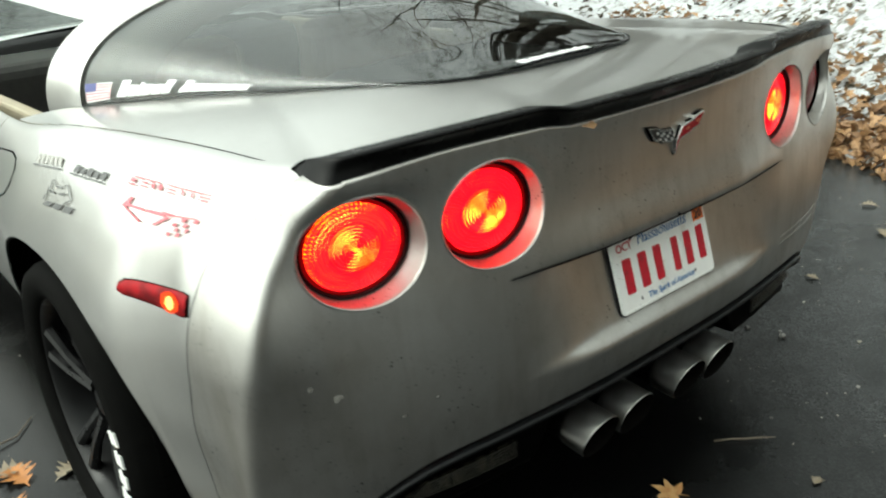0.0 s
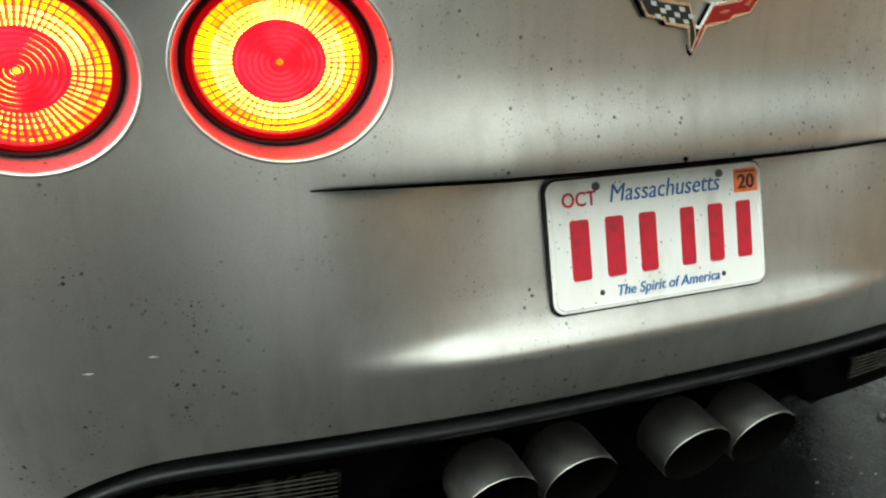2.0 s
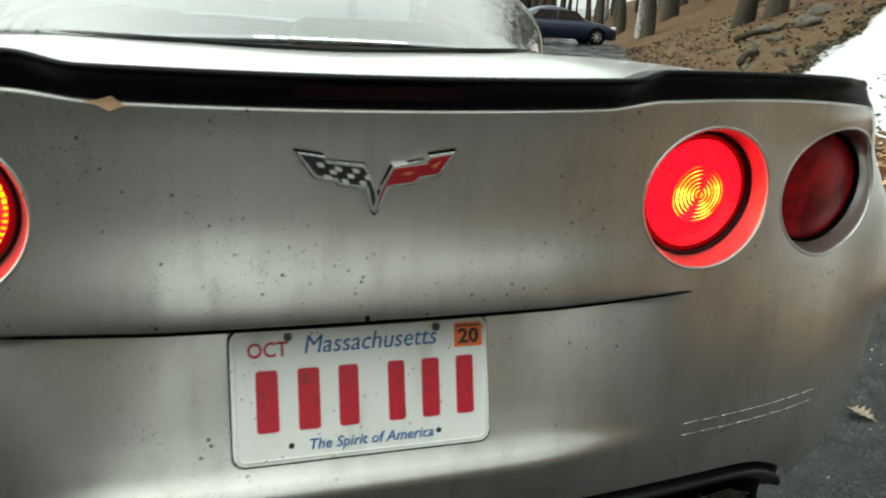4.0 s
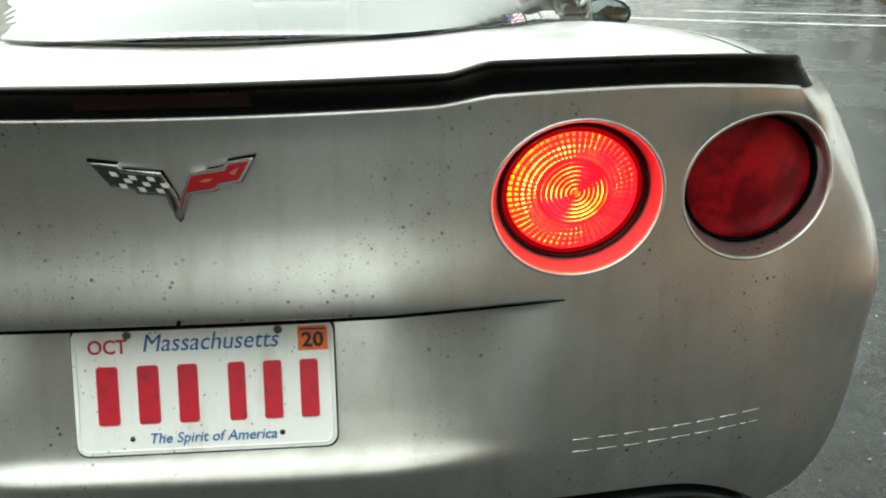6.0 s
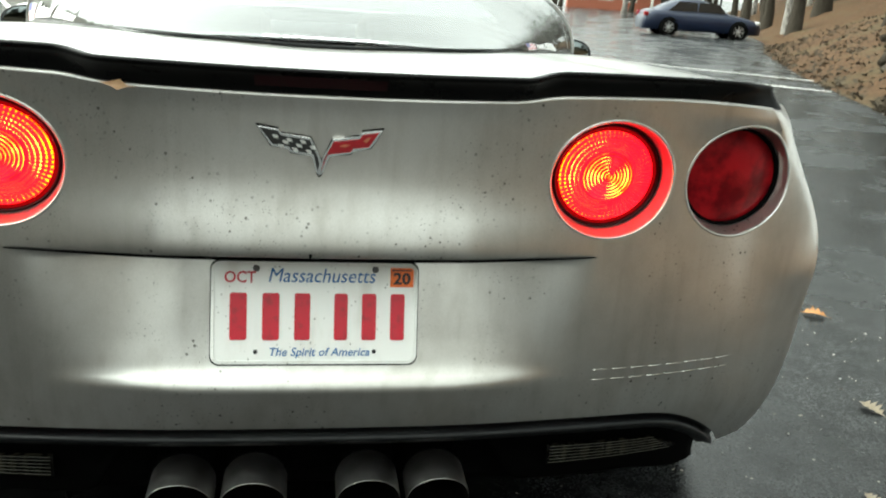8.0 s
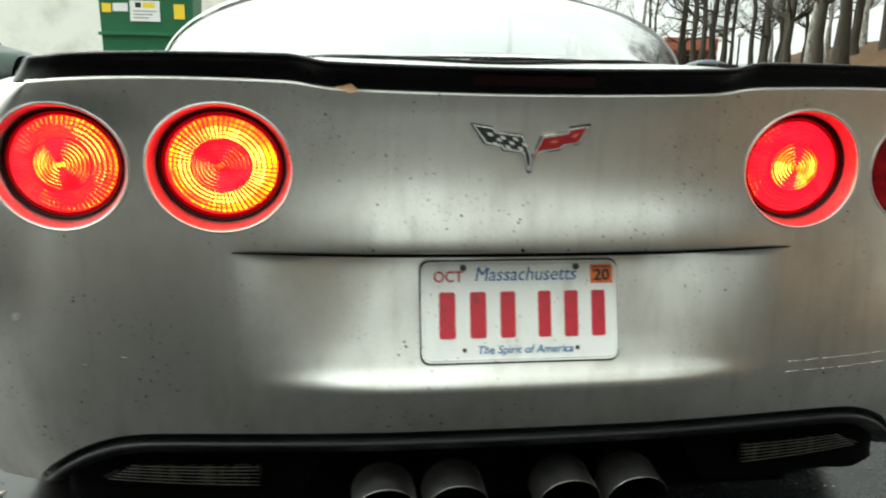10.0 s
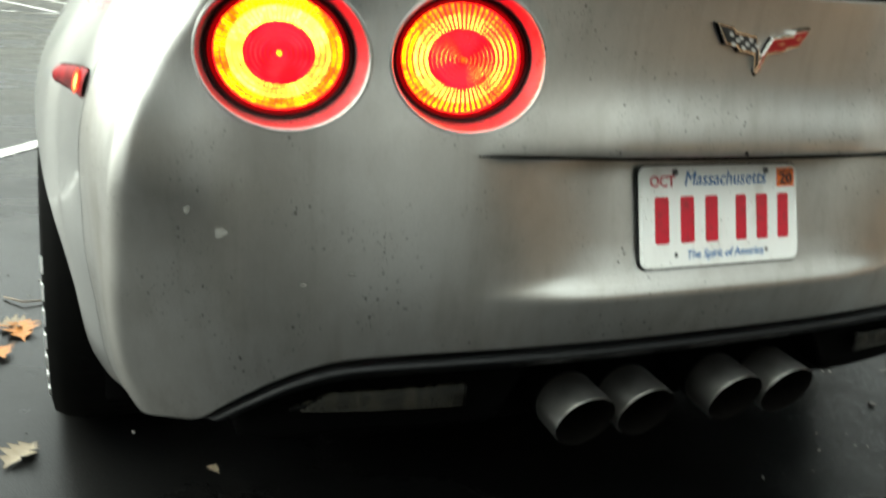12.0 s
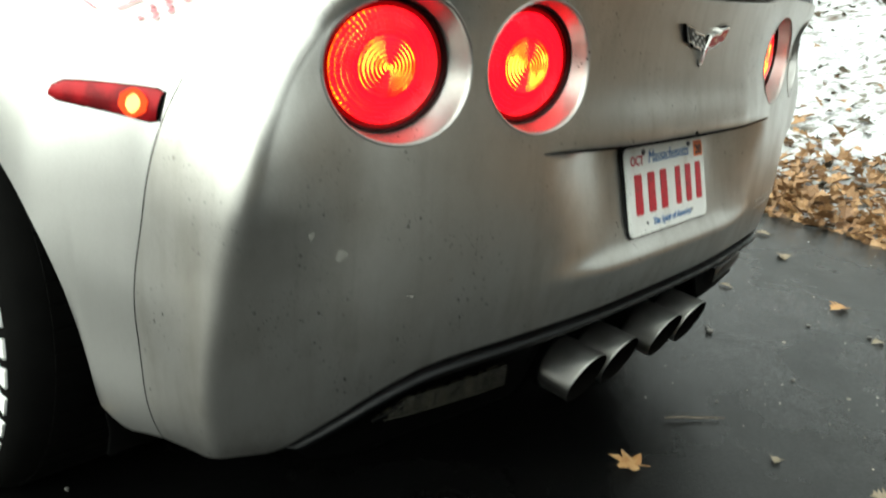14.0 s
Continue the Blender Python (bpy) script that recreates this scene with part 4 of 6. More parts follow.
# ---- round tail lights ----
def tail_light(lx, lz, lit):
    """A round opening in the bumper; the insert sits back in it and faces a little outwards."""
    turn = Matrix.Rotation(math.copysign(radians(11 if abs(lx) > 0.5 else 8), lx), 4, "Z")
    seat = Matrix.Translation((0, rear_y(lx, lz) + 0.029, 0)) @ turn @ Matrix.Diagonal((WIDE, 1, TALL, 1))
    lamp = put("tail_light", None, car, "lit round red tail light" if lit else "unlit dark red round tail light", pose(lx, 0, lz))
    lamp.empty_display_size = 0.05

    def seated(v):
        return [tuple(seat @ Vector(p)) for p in v]

    # rounded lip and the recess in body colour
    verts, sides = [], 96
    prof = ((0.1035, -0.0004), (0.1015, 0.0012), (0.0998, 0.0012), (0.0982, -0.0008), (0.0972, -0.006))
    back = ((0.0905, 0.0), (0.0895, 0.004), (0.0870, 0.010))
    n = len(prof) + 1 + len(back)
    for s in range(sides):
        a = 2 * math.pi * s / sides
        c, q = math.cos(a), math.sin(a)
        for r, d in prof:
            x, z = r * c * WIDE, r * q * TALL
            verts.append((x, rear_y(lx + x, lz + z) - d, z))
        deep = [seat @ Vector((r * c, y, r * q)) for r, y in back]
        verts.append(tuple(Vector(verts[-1]).lerp(deep[0], 0.6)))
        verts += [tuple(p) for p in deep]
    faces = []
    for s in range(sides):
        for i in range(n - 1):
            a, b2 = s * n + i, ((s + 1) % sides) * n + i
            faces.append((a, a + 1, b2 + 1, b2))
    put("recess", mesh_of("recess", verts, faces, M_PAINT), lamp, "silver painted recess")
    # dark gasket
    v, f = lathe([(0.0908, -0.001), (0.0900, -0.0030), (0.0880, -0.0035), (0.0855, -0.001), (0.0845, 0.018)], 72)
    put("gasket", mesh_of("gasket", seated(v), f, M_LENS_RIM if lit else M_DARK), lamp, "dark lens surround ring")
    dome = lambda r: 0.003 - 0.013 * (1 - (r / 0.0855) ** 2)
    if not lit:
        v, f = lathe([(max(0.0001, 0.0855 * i / 10), dome(0.0855 * i / 10)) for i in range(11)], 64)
        put("lens", mesh_of("lens", seated(v), f, M_LENS_DARK), lamp, "plain dark red lens")
        return
    v, f = lathe([(max(0.0001, 0.0855 * i / 10), dome(0.0855 * i / 10) - 0.0006) for i in range(11)], 64)
    cover = put("lens_cover", mesh_of("lens_cover", seated(v), f, M_COVER), lamp, "clear glossy outer lens")
    cover.visible_shadow = False
    floor_y = lambda r: dome(r) + (0.0070 if r < 0.0425 else 0.0140)
    v, f = lathe([(r, floor_y(r) + 0.0006) for r in (0.0001, 0.02, 0.0424, 0.0426, 0.054, 0.064, 0.074, 0.0845)], 72)
    put("lens_back", mesh_of("lens_back", seated(v), f, M_GLOW_MID), lamp, "glowing red lens")
    v, f = lathe([(0.0785, dome(0.0785) + 0.0006), (0.082, dome(0.082)), (0.0850, dome(0.0850) + 0.0004), (0.0850, 0.012)], 72)
    put("lens_edge", mesh_of("lens_edge", seated(v), f, M_GLOW_EDGE), lamp, "dim red lens edge")
    # bright facets in rings and rays, between thin upright red ribs
    rays, rings = 60, [0.0430, 0.0496, 0.0564, 0.0634, 0.0706, 0.0780]
    for which, mat, told in (((0, 1, 2), M_GLOW_CORE, "glowing yellow facets"), ((3, 4), M_GLOW_BEAD, "glowing orange facets")):
        v, f = [], []
        for ring in which:
            r0, r1 = rings[ring] + 0.0002, rings[ring + 1] - 0.0002
            rm = (r0 + r1) / 2
            for q in range(rays):
                a0, da = 2 * math.pi * q / rays, 0.48 * 2 * math.pi / rays
                o = len(v)
                v += [(r * math.sin(a0 + e), floor_y(r), r * math.cos(a0 + e)) for r, e in ((r0, -da), (r1, -da), (r1, da), (r0, da))]
                v.append((rm * math.sin(a0), floor_y(rm) - 0.0014, rm * math.cos(a0)))
                f += [(o + i, o + (i + 1) % 4, o + 4) for i in range(4)]
        put("facet_ring", raw_mesh("facet_ring", seated(v), f, mat, False), lamp, told)["kind"] = "stuff"
    v, f = [], []
    for q in range(rays):
        a0 = 2 * math.pi * (q + 0.5) / rays
        c, s2 = math.cos(a0), math.sin(a0)
        o = len(v)
        for i in range(6):
            r = lerp(rings[0], rings[-1] - 0.0003, i / 5)
            for e, y in ((-0.0003, floor_y(r)), (-0.00018, dome(r) + 0.0024), (0.00018, dome(r) + 0.0024), (0.0003, floor_y(r))):
                v.append((r * s2 + e * c, y, r * c - e * s2))
        f += [(o + 4 * i + e, o + 4 * i + e + 1, o + 4 * i + e + 5, o + 4 * i + e + 4) for i in range(5) for e in range(3)]
    for r in rings[1:]:
        v2, f2 = lathe([(r - 0.00012, floor_y(r)), (r - 0.00008, dome(r) + 0.0020), (r + 0.00008, dome(r) + 0.0020), (r + 0.00012, floor_y(r))], 72)
        o = len(v)
        v, f = v + v2, f + [tuple(o + i for i in g) for g in f2]
    put("lens_grating", raw_mesh("lens_grating", seated(v), f, M_GLOW_RIB, False), lamp, "red lens ribs")
    v, f = lathe([(0.0424, floor_y(0.05)), (0.0424, dome(0.0424) + 0.001), (0.0432, dome(0.0432) + 0.001), (0.0434, floor_y(0.05))], 72)
    put("centre_rim", mesh_of("centre_rim", seated(v), f, M_GLOW_RIB), lamp, "red rim round the middle lens")
    # middle: round red ridges; their flanks glow themselves in place of bulb light
    tops, core, flanks = ([], []), ([], []), ([], [])

    def turned(store, prof):
        v, f = lathe(prof, 56)
        o = len(store[0])
        store[0].extend(v)
        store[1].extend(tuple(o + i for i in g) for g in f)

    for i in range(7):
        r = 0.0055 + 0.0057 * i
        y = dome(r) + 0.0008
        cap, stem = 0.00125, 0.0004
        turned(tops, [(r - stem, y + 0.0006), (r - cap, y + 0.0005), (r - cap * 0.8, y), (r + cap * 0.8, y), (r + cap, y + 0.0005), (r + stem, y + 0.0006)])
        for e in (-stem, stem):
            turned(core if i < 6 else flanks, [(r + e, y + 0.0011), (r + e, y + 0.0050)])
            turned(tops, [(r + e, y + 0.0050), (r + e, y + 0.0062)])
    turned(flanks, [(0.0001, dome(0) + 0.0030), (0.0018, dome(0) + 0.0034), (0.0030, dome(0) + 0.0045), (0.0034, dome(0) + 0.0065)])
    put("centre_lens", raw_mesh("centre_lens", seated(tops[0]), tops[1], M_GLOW_CAP), lamp, "red ridged middle lens")
    put("bulb_glow", raw_mesh("bulb_glow", seated(core[0]), core[1], M_GLOW_STEM), lamp, "bright bulb glow")
    put("centre_prism", raw_mesh("centre_prism", seated(flanks[0]), flanks[1], M_GLOW_PRISM), lamp, "glowing orange prisms")


for lx, lz, lit in LIGHTS:
    tail_light(lx, lz, lit)

# ---- black trim, valance, lamps and tail pipes below ----
def build_trim():
    xs = [0.769 * i / 110 for i in range(111)]
    half = []
    for x in xs:
        z = bottom_z(x)
        slope = (bottom_z(x + 0.004) - bottom_z(x - 0.004)) / 0.008
        nx, nz = slope, -1
        q = math.hypot(nx, nz)
        nx, nz = nx / q, nz / q
        y = rear_y(x, z)
        ring = []
        for d, o in ((-0.001, 0.016), (0.005, 0.019), (0.0100, 0.018), (0.0120, 0.010), (0.0126, 0.001), (0.0136, -0.0040), (0.0165, -0.0065), (0.0205, -0.0060), (0.0235, -0.0020), (0.029, 0.008), (0.037, 0.014), (0.043, 0.04)):
            d *= 1 - 0.8 * step(0.748, 0.769, x)
            o += 0.03 * step(0.755, 0.769, x)
            ring.append((x + nx * d * 0.85, y + o, z + nz * d))
        half.append(ring)
    rows = [[(-x, y, z) for x, y, z in r] for r in half[:0:-1]] + half
    put("lower_trim", mesh_of("lower_trim", *grid(rows), M_TRIM), car, "black plastic trim strip under the bumper")
    # valance each side, with an opening for the pipes between them
    for s in (-1, 1):
        rows = []
        for i in range(25):
            x = lerp(0.275, 0.714, min(23, i) / 23)
            zt = bottom_z(x) - 0.020
            zl = 0.267 - 0.014 * step(0.56, 0.68, x) + 0.09 * step(0.345, 0.285, x)
            y = lerp(rear_y(x, 0.40), rear_y(x, bottom_z(x)), step(0.60, 0.72, x)) + 0.015
            row = []
            for t, d in ((0, 0.0), (0.1, 0.012), (0.25, 0.022), (0.5, 0.030), (0.75, 0.032), (0.92, 0.028), (1.0, 0.036), (1.0, 0.09)):
                row.append((s * x, y + d + (0.10 if i == 24 else 0.0), lerp(zt, zl, t)))
            rows.append(row)
        put("valance", mesh_of("valance", *grid(rows), M_VALANCE), car, "black plastic valance")
        # reversing lamp
        lamp = put("reversing_lamp", None, car, "unlit clear ribbed reversing lamp")
        n = 17
        rows = []
        for i in range(n):
            x = lerp(0.395, 0.650, i / (n - 1))
            y = rear_y(x, 0.40) + 0.036
            zt, zl = 0.344 - 0.005 * i / (n - 1), 0.305 + 0.007 * i / (n - 1)
            zt = zl + (zt - zl) * (1 - 0.88 * max(0.0, (x - 0.595) / 0.055))
            rows.append([(s * x, y, zl), (s * x, y - 0.007, zl + 0.003), (s * x, y - 0.008, zt - 0.003), (s * x, y, zt)])
        put("lens", mesh_of("lens", *grid(rows), M_BACKUP), lamp)
        for q in range(6):
            zq = 0.3115 + 0.0062 * q
            xe = lerp(0.635, 0.598, q / 5)
            pts = [(s * lerp(0.40, xe, i / 8), rear_y(lerp(0.40, xe, i / 8), 0.40) + 0.0275, zq + (0.003 - 0.0012 * q) * i / 8) for i in range(9)]
            v, f = tube(pts, [0.0006] * 9, 5)
            put("rib", mesh_of("rib", v, f, M_RIB_GLASS), lamp, "thin pale line of the ribbed lens")
    # dark pan above and behind the pipes
    rows = []
    for i in range(21):
        x = lerp(-0.345, 0.345, i / 20)
        y = rear_y(x, 0.40) + 0.016
        rows.append([(x, y, 0.392), (x, y + 0.03, 0.37), (x, y + 0.06, 0.345), (x, y + 0.20, 0.335), (x, y + 0.40, 0.20)])
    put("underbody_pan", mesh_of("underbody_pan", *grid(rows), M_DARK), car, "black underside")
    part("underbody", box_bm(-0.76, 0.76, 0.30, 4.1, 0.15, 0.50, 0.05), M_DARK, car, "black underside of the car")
    # unseen boxes added and sized to block light showing through under the tail
    part("muffler", box_bm(-0.335, 0.335, 0.13, 0.52, 0.205, 0.345, 0.05, 3), M_DARK, car, "near-black muffler box that blocks light under the tail")
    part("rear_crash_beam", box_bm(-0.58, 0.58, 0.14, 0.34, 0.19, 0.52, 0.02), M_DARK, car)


build_trim()


def tail_pipe(x):
    prof = [(0.050, 0.034), (0.0513, 0.030), (0.0516, 0.020), (0.0518, -0.033), (0.0515, -0.0350), (0.0512, -0.0355), (0.0509, -0.0350), (0.0506, -0.0300), (0.0500, 0.034)]
    cut = lambda verts: [(a, b - 0.27 * c * step(0.06, -0.03, b), c) for a, b, c in verts]
    v, f = lathe(prof, 40)
    v = cut(v)
    pipe = put("tail_pipe", mesh_of("tail_pipe", v, f, M_STEEL), car, "round dirty stainless tail pipe", Matrix.Translation((x, 0.004, 0.277)) @ pose(0, 0, 0, 5))
    v, f = lathe([(0.05125, -0.0357), (0.0505, -0.0345), (0.0495, -0.02), (0.0455, 0.08), (0.043, 0.2), (0.001, 0.2)], 40)
    v = cut(v)
    put("bore", mesh_of("bore", v, f, M_SOOT), pipe, "soot-black bore")
    # behind the tip the bumper's shadow on the pipe is put into its colour
    v, f = lathe([(0.0500, 0.030), (0.0495, 0.16), (0.045, 0.32), (0.001, 0.32)], 32)
    put("muffler_pipe", mesh_of("muffler_pipe", v, f, M_DARK), pipe, "rest of the pipe, coloured black for the bumper's shade")


for x in (-0.205, -0.091, 0.091, 0.205):
    tail_pipe(x)

# ---- number plate ----
def build_plate():
    tilt = math.degrees(math.atan2(0.0404, 0.146))
    plate = put("number_plate", None, car, "white number plate with red and blue print", Matrix.Translation((0, -0.0215, 0.597)) @ pose(0, 0, 0, -tilt))
    rows = round_rect(0.3048, 0.1524, 0.014)
    bm = slab_bm(rows, -0.0012, 0.0012)
    part("sheet", bm, M_PLATE, plate, "white enamelled sheet flecked with dirt")
    v, f = tube([(x, -0.0014, z) for x, z in round_rect(0.296, 0.1436, 0.011) + [round_rect(0.296, 0.1436, 0.011)[0]]], [0.0012] * 25, 6)
    put("embossed_edge", mesh_of("embossed_edge", v, f, M_PLATE), plate)
    up = pose(0, 0, 0, 90)
    at = lambda x, z, y=-0.0016: Matrix.Translation((x, y, z)) @ up
    words("state_name", "Massachusetts", 0.030, M_PLATE_BLUE, plate, at(0.008, 0.0555), 0.22, "blue italic print", 0.158, bold=0)
    words("month", "OCT", 0.0235, M_PLATE_RED, plate, at(-0.111, 0.0525), 0, "red month print", 0.045, bold=0.015)
    words("motto", "The Spirit of America", 0.0175, M_PLATE_BLUE, plate, at(0.006, -0.0585), 0.22, "blue italic motto", 0.148, bold=0.008)
    st = part("sticker", box_bm(0.1105, 0.1455, -0.0020, -0.0012, 0.0405, 0.0695), M_ORANGE, plate, "orange year sticker")
    words("year", "20", 0.024, M_INK, st, at(0.128, 0.0525, -0.0024), 0, "black figures", 0.026, bold=0.03)
    part("print_line", box_bm(0.113, 0.143, -0.0024, -0.0019, 0.0648, 0.0668), M_INK, st)
    # the registration: six plain red bars
    for cx, w in ((-0.113, 0.030), (-0.066, 0.030), (-0.020, 0.028), (0.037, 0.024), (0.079, 0.026), (0.122, 0.026)):
        part("registration_bar", slab_bm([(cx + x * 0.82, z - 0.005) for x, z in round_rect(w, 0.070, 0.004)], -0.0026, -0.001), M_PLATE_RED, plate, "plain red bar")
    for x, z in ((-0.0877, 0.0665), (0.0877, 0.0665)):
        v, f = lathe([(0.0001, -0.0055), (0.003, -0.0052), (0.0048, -0.0035), (0.0052, -0.001)], 12)
        put("screw", mesh_of("screw", v, f, M_DECAL_GREY), plate, "dark screw head", pose(x, 0, z))
    for x in (-0.0877, 0.0877):
        v, f = lathe([(0.0001, -0.0015), (0.0033, -0.0015), (0.0033, 0.0)], 12)
        put("screw_hole", mesh_of("screw_hole", v, f, M_INK), plate, "empty screw hole", pose(x, 0, -0.0575))
    # holder lip behind the plate
    part("plate_backing", slab_bm(round_rect(0.308, 0.158, 0.014), 0.0014, 0.006), M_TRIM, plate)


build_plate()

# ---- crossed-flags badge ----
def build_badge():
    badge = put("badge", None, car, "chrome badge of two crossed flags, black check and red", pose(0, -0.0385, 0.8450, 4) @ Matrix.Diagonal((1, 1.25, 1.07, 1)))
    out_l = [(-0.0857, 0.0330), (-0.0560, 0.0290), (-0.0535, 0.0235), (-0.0130, 0.0195), (0.000, -0.0050), (0.0035, -0.0160), (-0.0005, -0.0305), (-0.0050, -0.0270), (-0.0105, -0.0050), (-0.0130, -0.0040), (-0.0400, -0.0010), (-0.0440, 0.0045), (-0.0660, 0.0070)]
    out_r = [(0.0857, 0.0330), (0.0560, 0.0290), (0.0535, 0.0235), (0.0170, 0.0185), (0.0040, -0.0060), (-0.0005, -0.0305), (0.0040, -0.0280), (0.0120, -0.0050), (0.0170, -0.0030), (0.0430, -0.0000), (0.0470, 0.0050), (0.0690, 0.0075)]
    # oversize dark plates, set low, stand in for the shadow line round the badge
    for outline in (out_l, out_r):
        cx, cz = sum(p[0] for p in outline) / len(outline), sum(p[1] for p in outline) / len(outline)
        base = [(cx + (x - cx) * 1.03, cz - 0.0012 + (z - cz) * 1.07) for x, z in outline]
        part("backing", slab_bm(base, -0.0010, 0.004), M_DARK, badge, "dark plate standing in for the badge's shadow line")
    for outline, y in ((out_l, 0.0), (out_r, -0.0004)):
        bm = slab_bm(outline, -0.0035 + y, 0.004)
        top = [e for e in bm.edges if all(v.co.y < -0.003 for v in e.verts)]
        bmesh.ops.bevel(bm, geom=top, offset=0.0009, segments=2, affect="EDGES")
        part("chrome_frame", bm, M_CHROME, badge, "chrome flag frame")


    fl = [(-0.0815, 0.0305), (-0.0572, 0.0270), (-0.0542, 0.0214), (-0.0145, 0.0165), (-0.0030, -0.0060), (-0.0005, -0.0150), (-0.0030, -0.0240), (-0.0085, -0.0025), (-0.0130, -0.0010), (-0.0385, 0.0018), (-0.0425, 0.0073), (-0.0640, 0.0098)]
    part("check_field", slab_bm(fl, -0.0041, -0.003), M_INK, badge, "black field")
    fr = [(0.0800, 0.0298), (0.0575, 0.0262), (0.0545, 0.0205), (0.0185, 0.0158), (0.0062, -0.0070), (0.0012, -0.0260), (0.0100, -0.0020), (0.0170, -0.0004), (0.0415, 0.0025), (0.0455, 0.0076), (0.0670, 0.0102)]
    part("red_field", slab_bm(fr, -0.0045, -0.003), M_FLAG_RED, badge, "red enamel field")
    for i in range(6):
        for j in range(3):
            if (i + j) % 2:
                continue
            x = -0.066 + i * 0.0093 + j * 0.004
            z = 0.0235 - j * 0.0062 - 0.0010 * i - (0.0022 if i > 1 else 0)
            part("check", slab_bm([(x + 0.001, z - 0.0008), (x + 0.0078, z - 0.0016), (x + 0.0102, z - 0.0060), (x + 0.0034, z - 0.0052)], -0.0045, -0.004), M_CHECK, badge, "silver check")
    part("gold_mark", slab_bm([(0.026, 0.010), (0.033, 0.0125), (0.041, 0.0125), (0.034, 0.009)], -0.005, -0.0043), M_GOLD, badge, "plain gold mark")
    part("gold_mark", slab_bm([(0.058, 0.0175), (0.063, 0.021), (0.069, 0.0235), (0.064, 0.016)], -0.005, -0.0043), M_GOLD, badge, "plain gold mark")


build_badge()

# name pressed into the bumper: plain raised bars
name_x = [0.440 + 0.0335 * i for i in range(8)]
for i, x in enumerate(name_x):
    xm = x + 0.014
    zz = 0.4955
    for dz in (-0.009, 0.009):
        pts = [(xm + dx, rear_y(xm + dx, zz + dz) - 0.0004, zz + dz) for dx in (-0.0125, -0.004, 0.004, 0.0125)]
        v, f = tube(pts, [0.0007] * 4, 6)
        put("raised_bar", mesh_of("raised_bar", v, f, M_PAINT), bumper, "pressed bar of the maker's mark")

# ---- side marker lamps ----
for s in (-1, 1):
    lamp = put("side_marker", None, car, "wedge-shaped red side marker lamp, partly lit")

    def wedge(grow, out, n=15):
        rows = []
        for i in range(n):
            t = i / (n - 1)
            y = lerp(0.378 + grow, 0.194 - grow, t)
            zt = lerp(0.7515, 0.7705, t ** 0.65) + grow
            zl = lerp(0.7285, 0.7265, t ** 0.8) - grow
            e = min(1, 6 * t + 0.6) * min(1, 16 * (1 - t) + 0.82)
            mid = (zt + zl) / 2
            zt, zl = mid + (zt - mid) * e, mid + (zl - mid) * e
            row = []
            for q, o in ((0, 0.0), (0.12, 1.0), (0.5, 1.15), (0.88, 1.0), (1, 0.0)):
                z = lerp(zl, zt, q)
                row.append((s * (side_x(y, z) - 0.003 + (out + 0.003) * o), y, z))
            rows.append(row)
        return grid(rows)

    put("gasket", mesh_of("gasket", *wedge(0.003, 0.001), M_DARK), lamp, "black gasket")
    put("lens", mesh_of("lens", *wedge(0.0, 0.004), M_LENS_DARK), lamp, "dark red lens")
    rows = []
    for i in range(7):
        y = lerp(0.258, 0.208, i / 6)
        hh = 0.0165 * math.sin(math.pi * (0.12 + 0.76 * i / 6))
        rows.append([(s * (side_x(y, 0.747 + hh * q) + 0.0062), y, 0.747 + hh * q) for q in (-1, -0.4, 0.4, 1)])
    put("bulb_halo", mesh_of("bulb_halo", *grid(rows), M_BULB_HALO), lamp, "lens glowing round the bulb")
    rows = []
    for i in range(7):
        y = lerp(0.244, 0.220, i / 6)
        hh = 0.0110 * math.sin(math.pi * (0.12 + 0.76 * i / 6))
        rows.append([(s * (side_x(y, 0.7465 + hh * q) + 0.0068), y, 0.7465 + hh * q) for q in (-1, -0.4, 0.4, 1)])
    put("bulb_glow", mesh_of("bulb_glow", *grid(rows), M_BULB), lamp, "glowing bulb behind the lens")

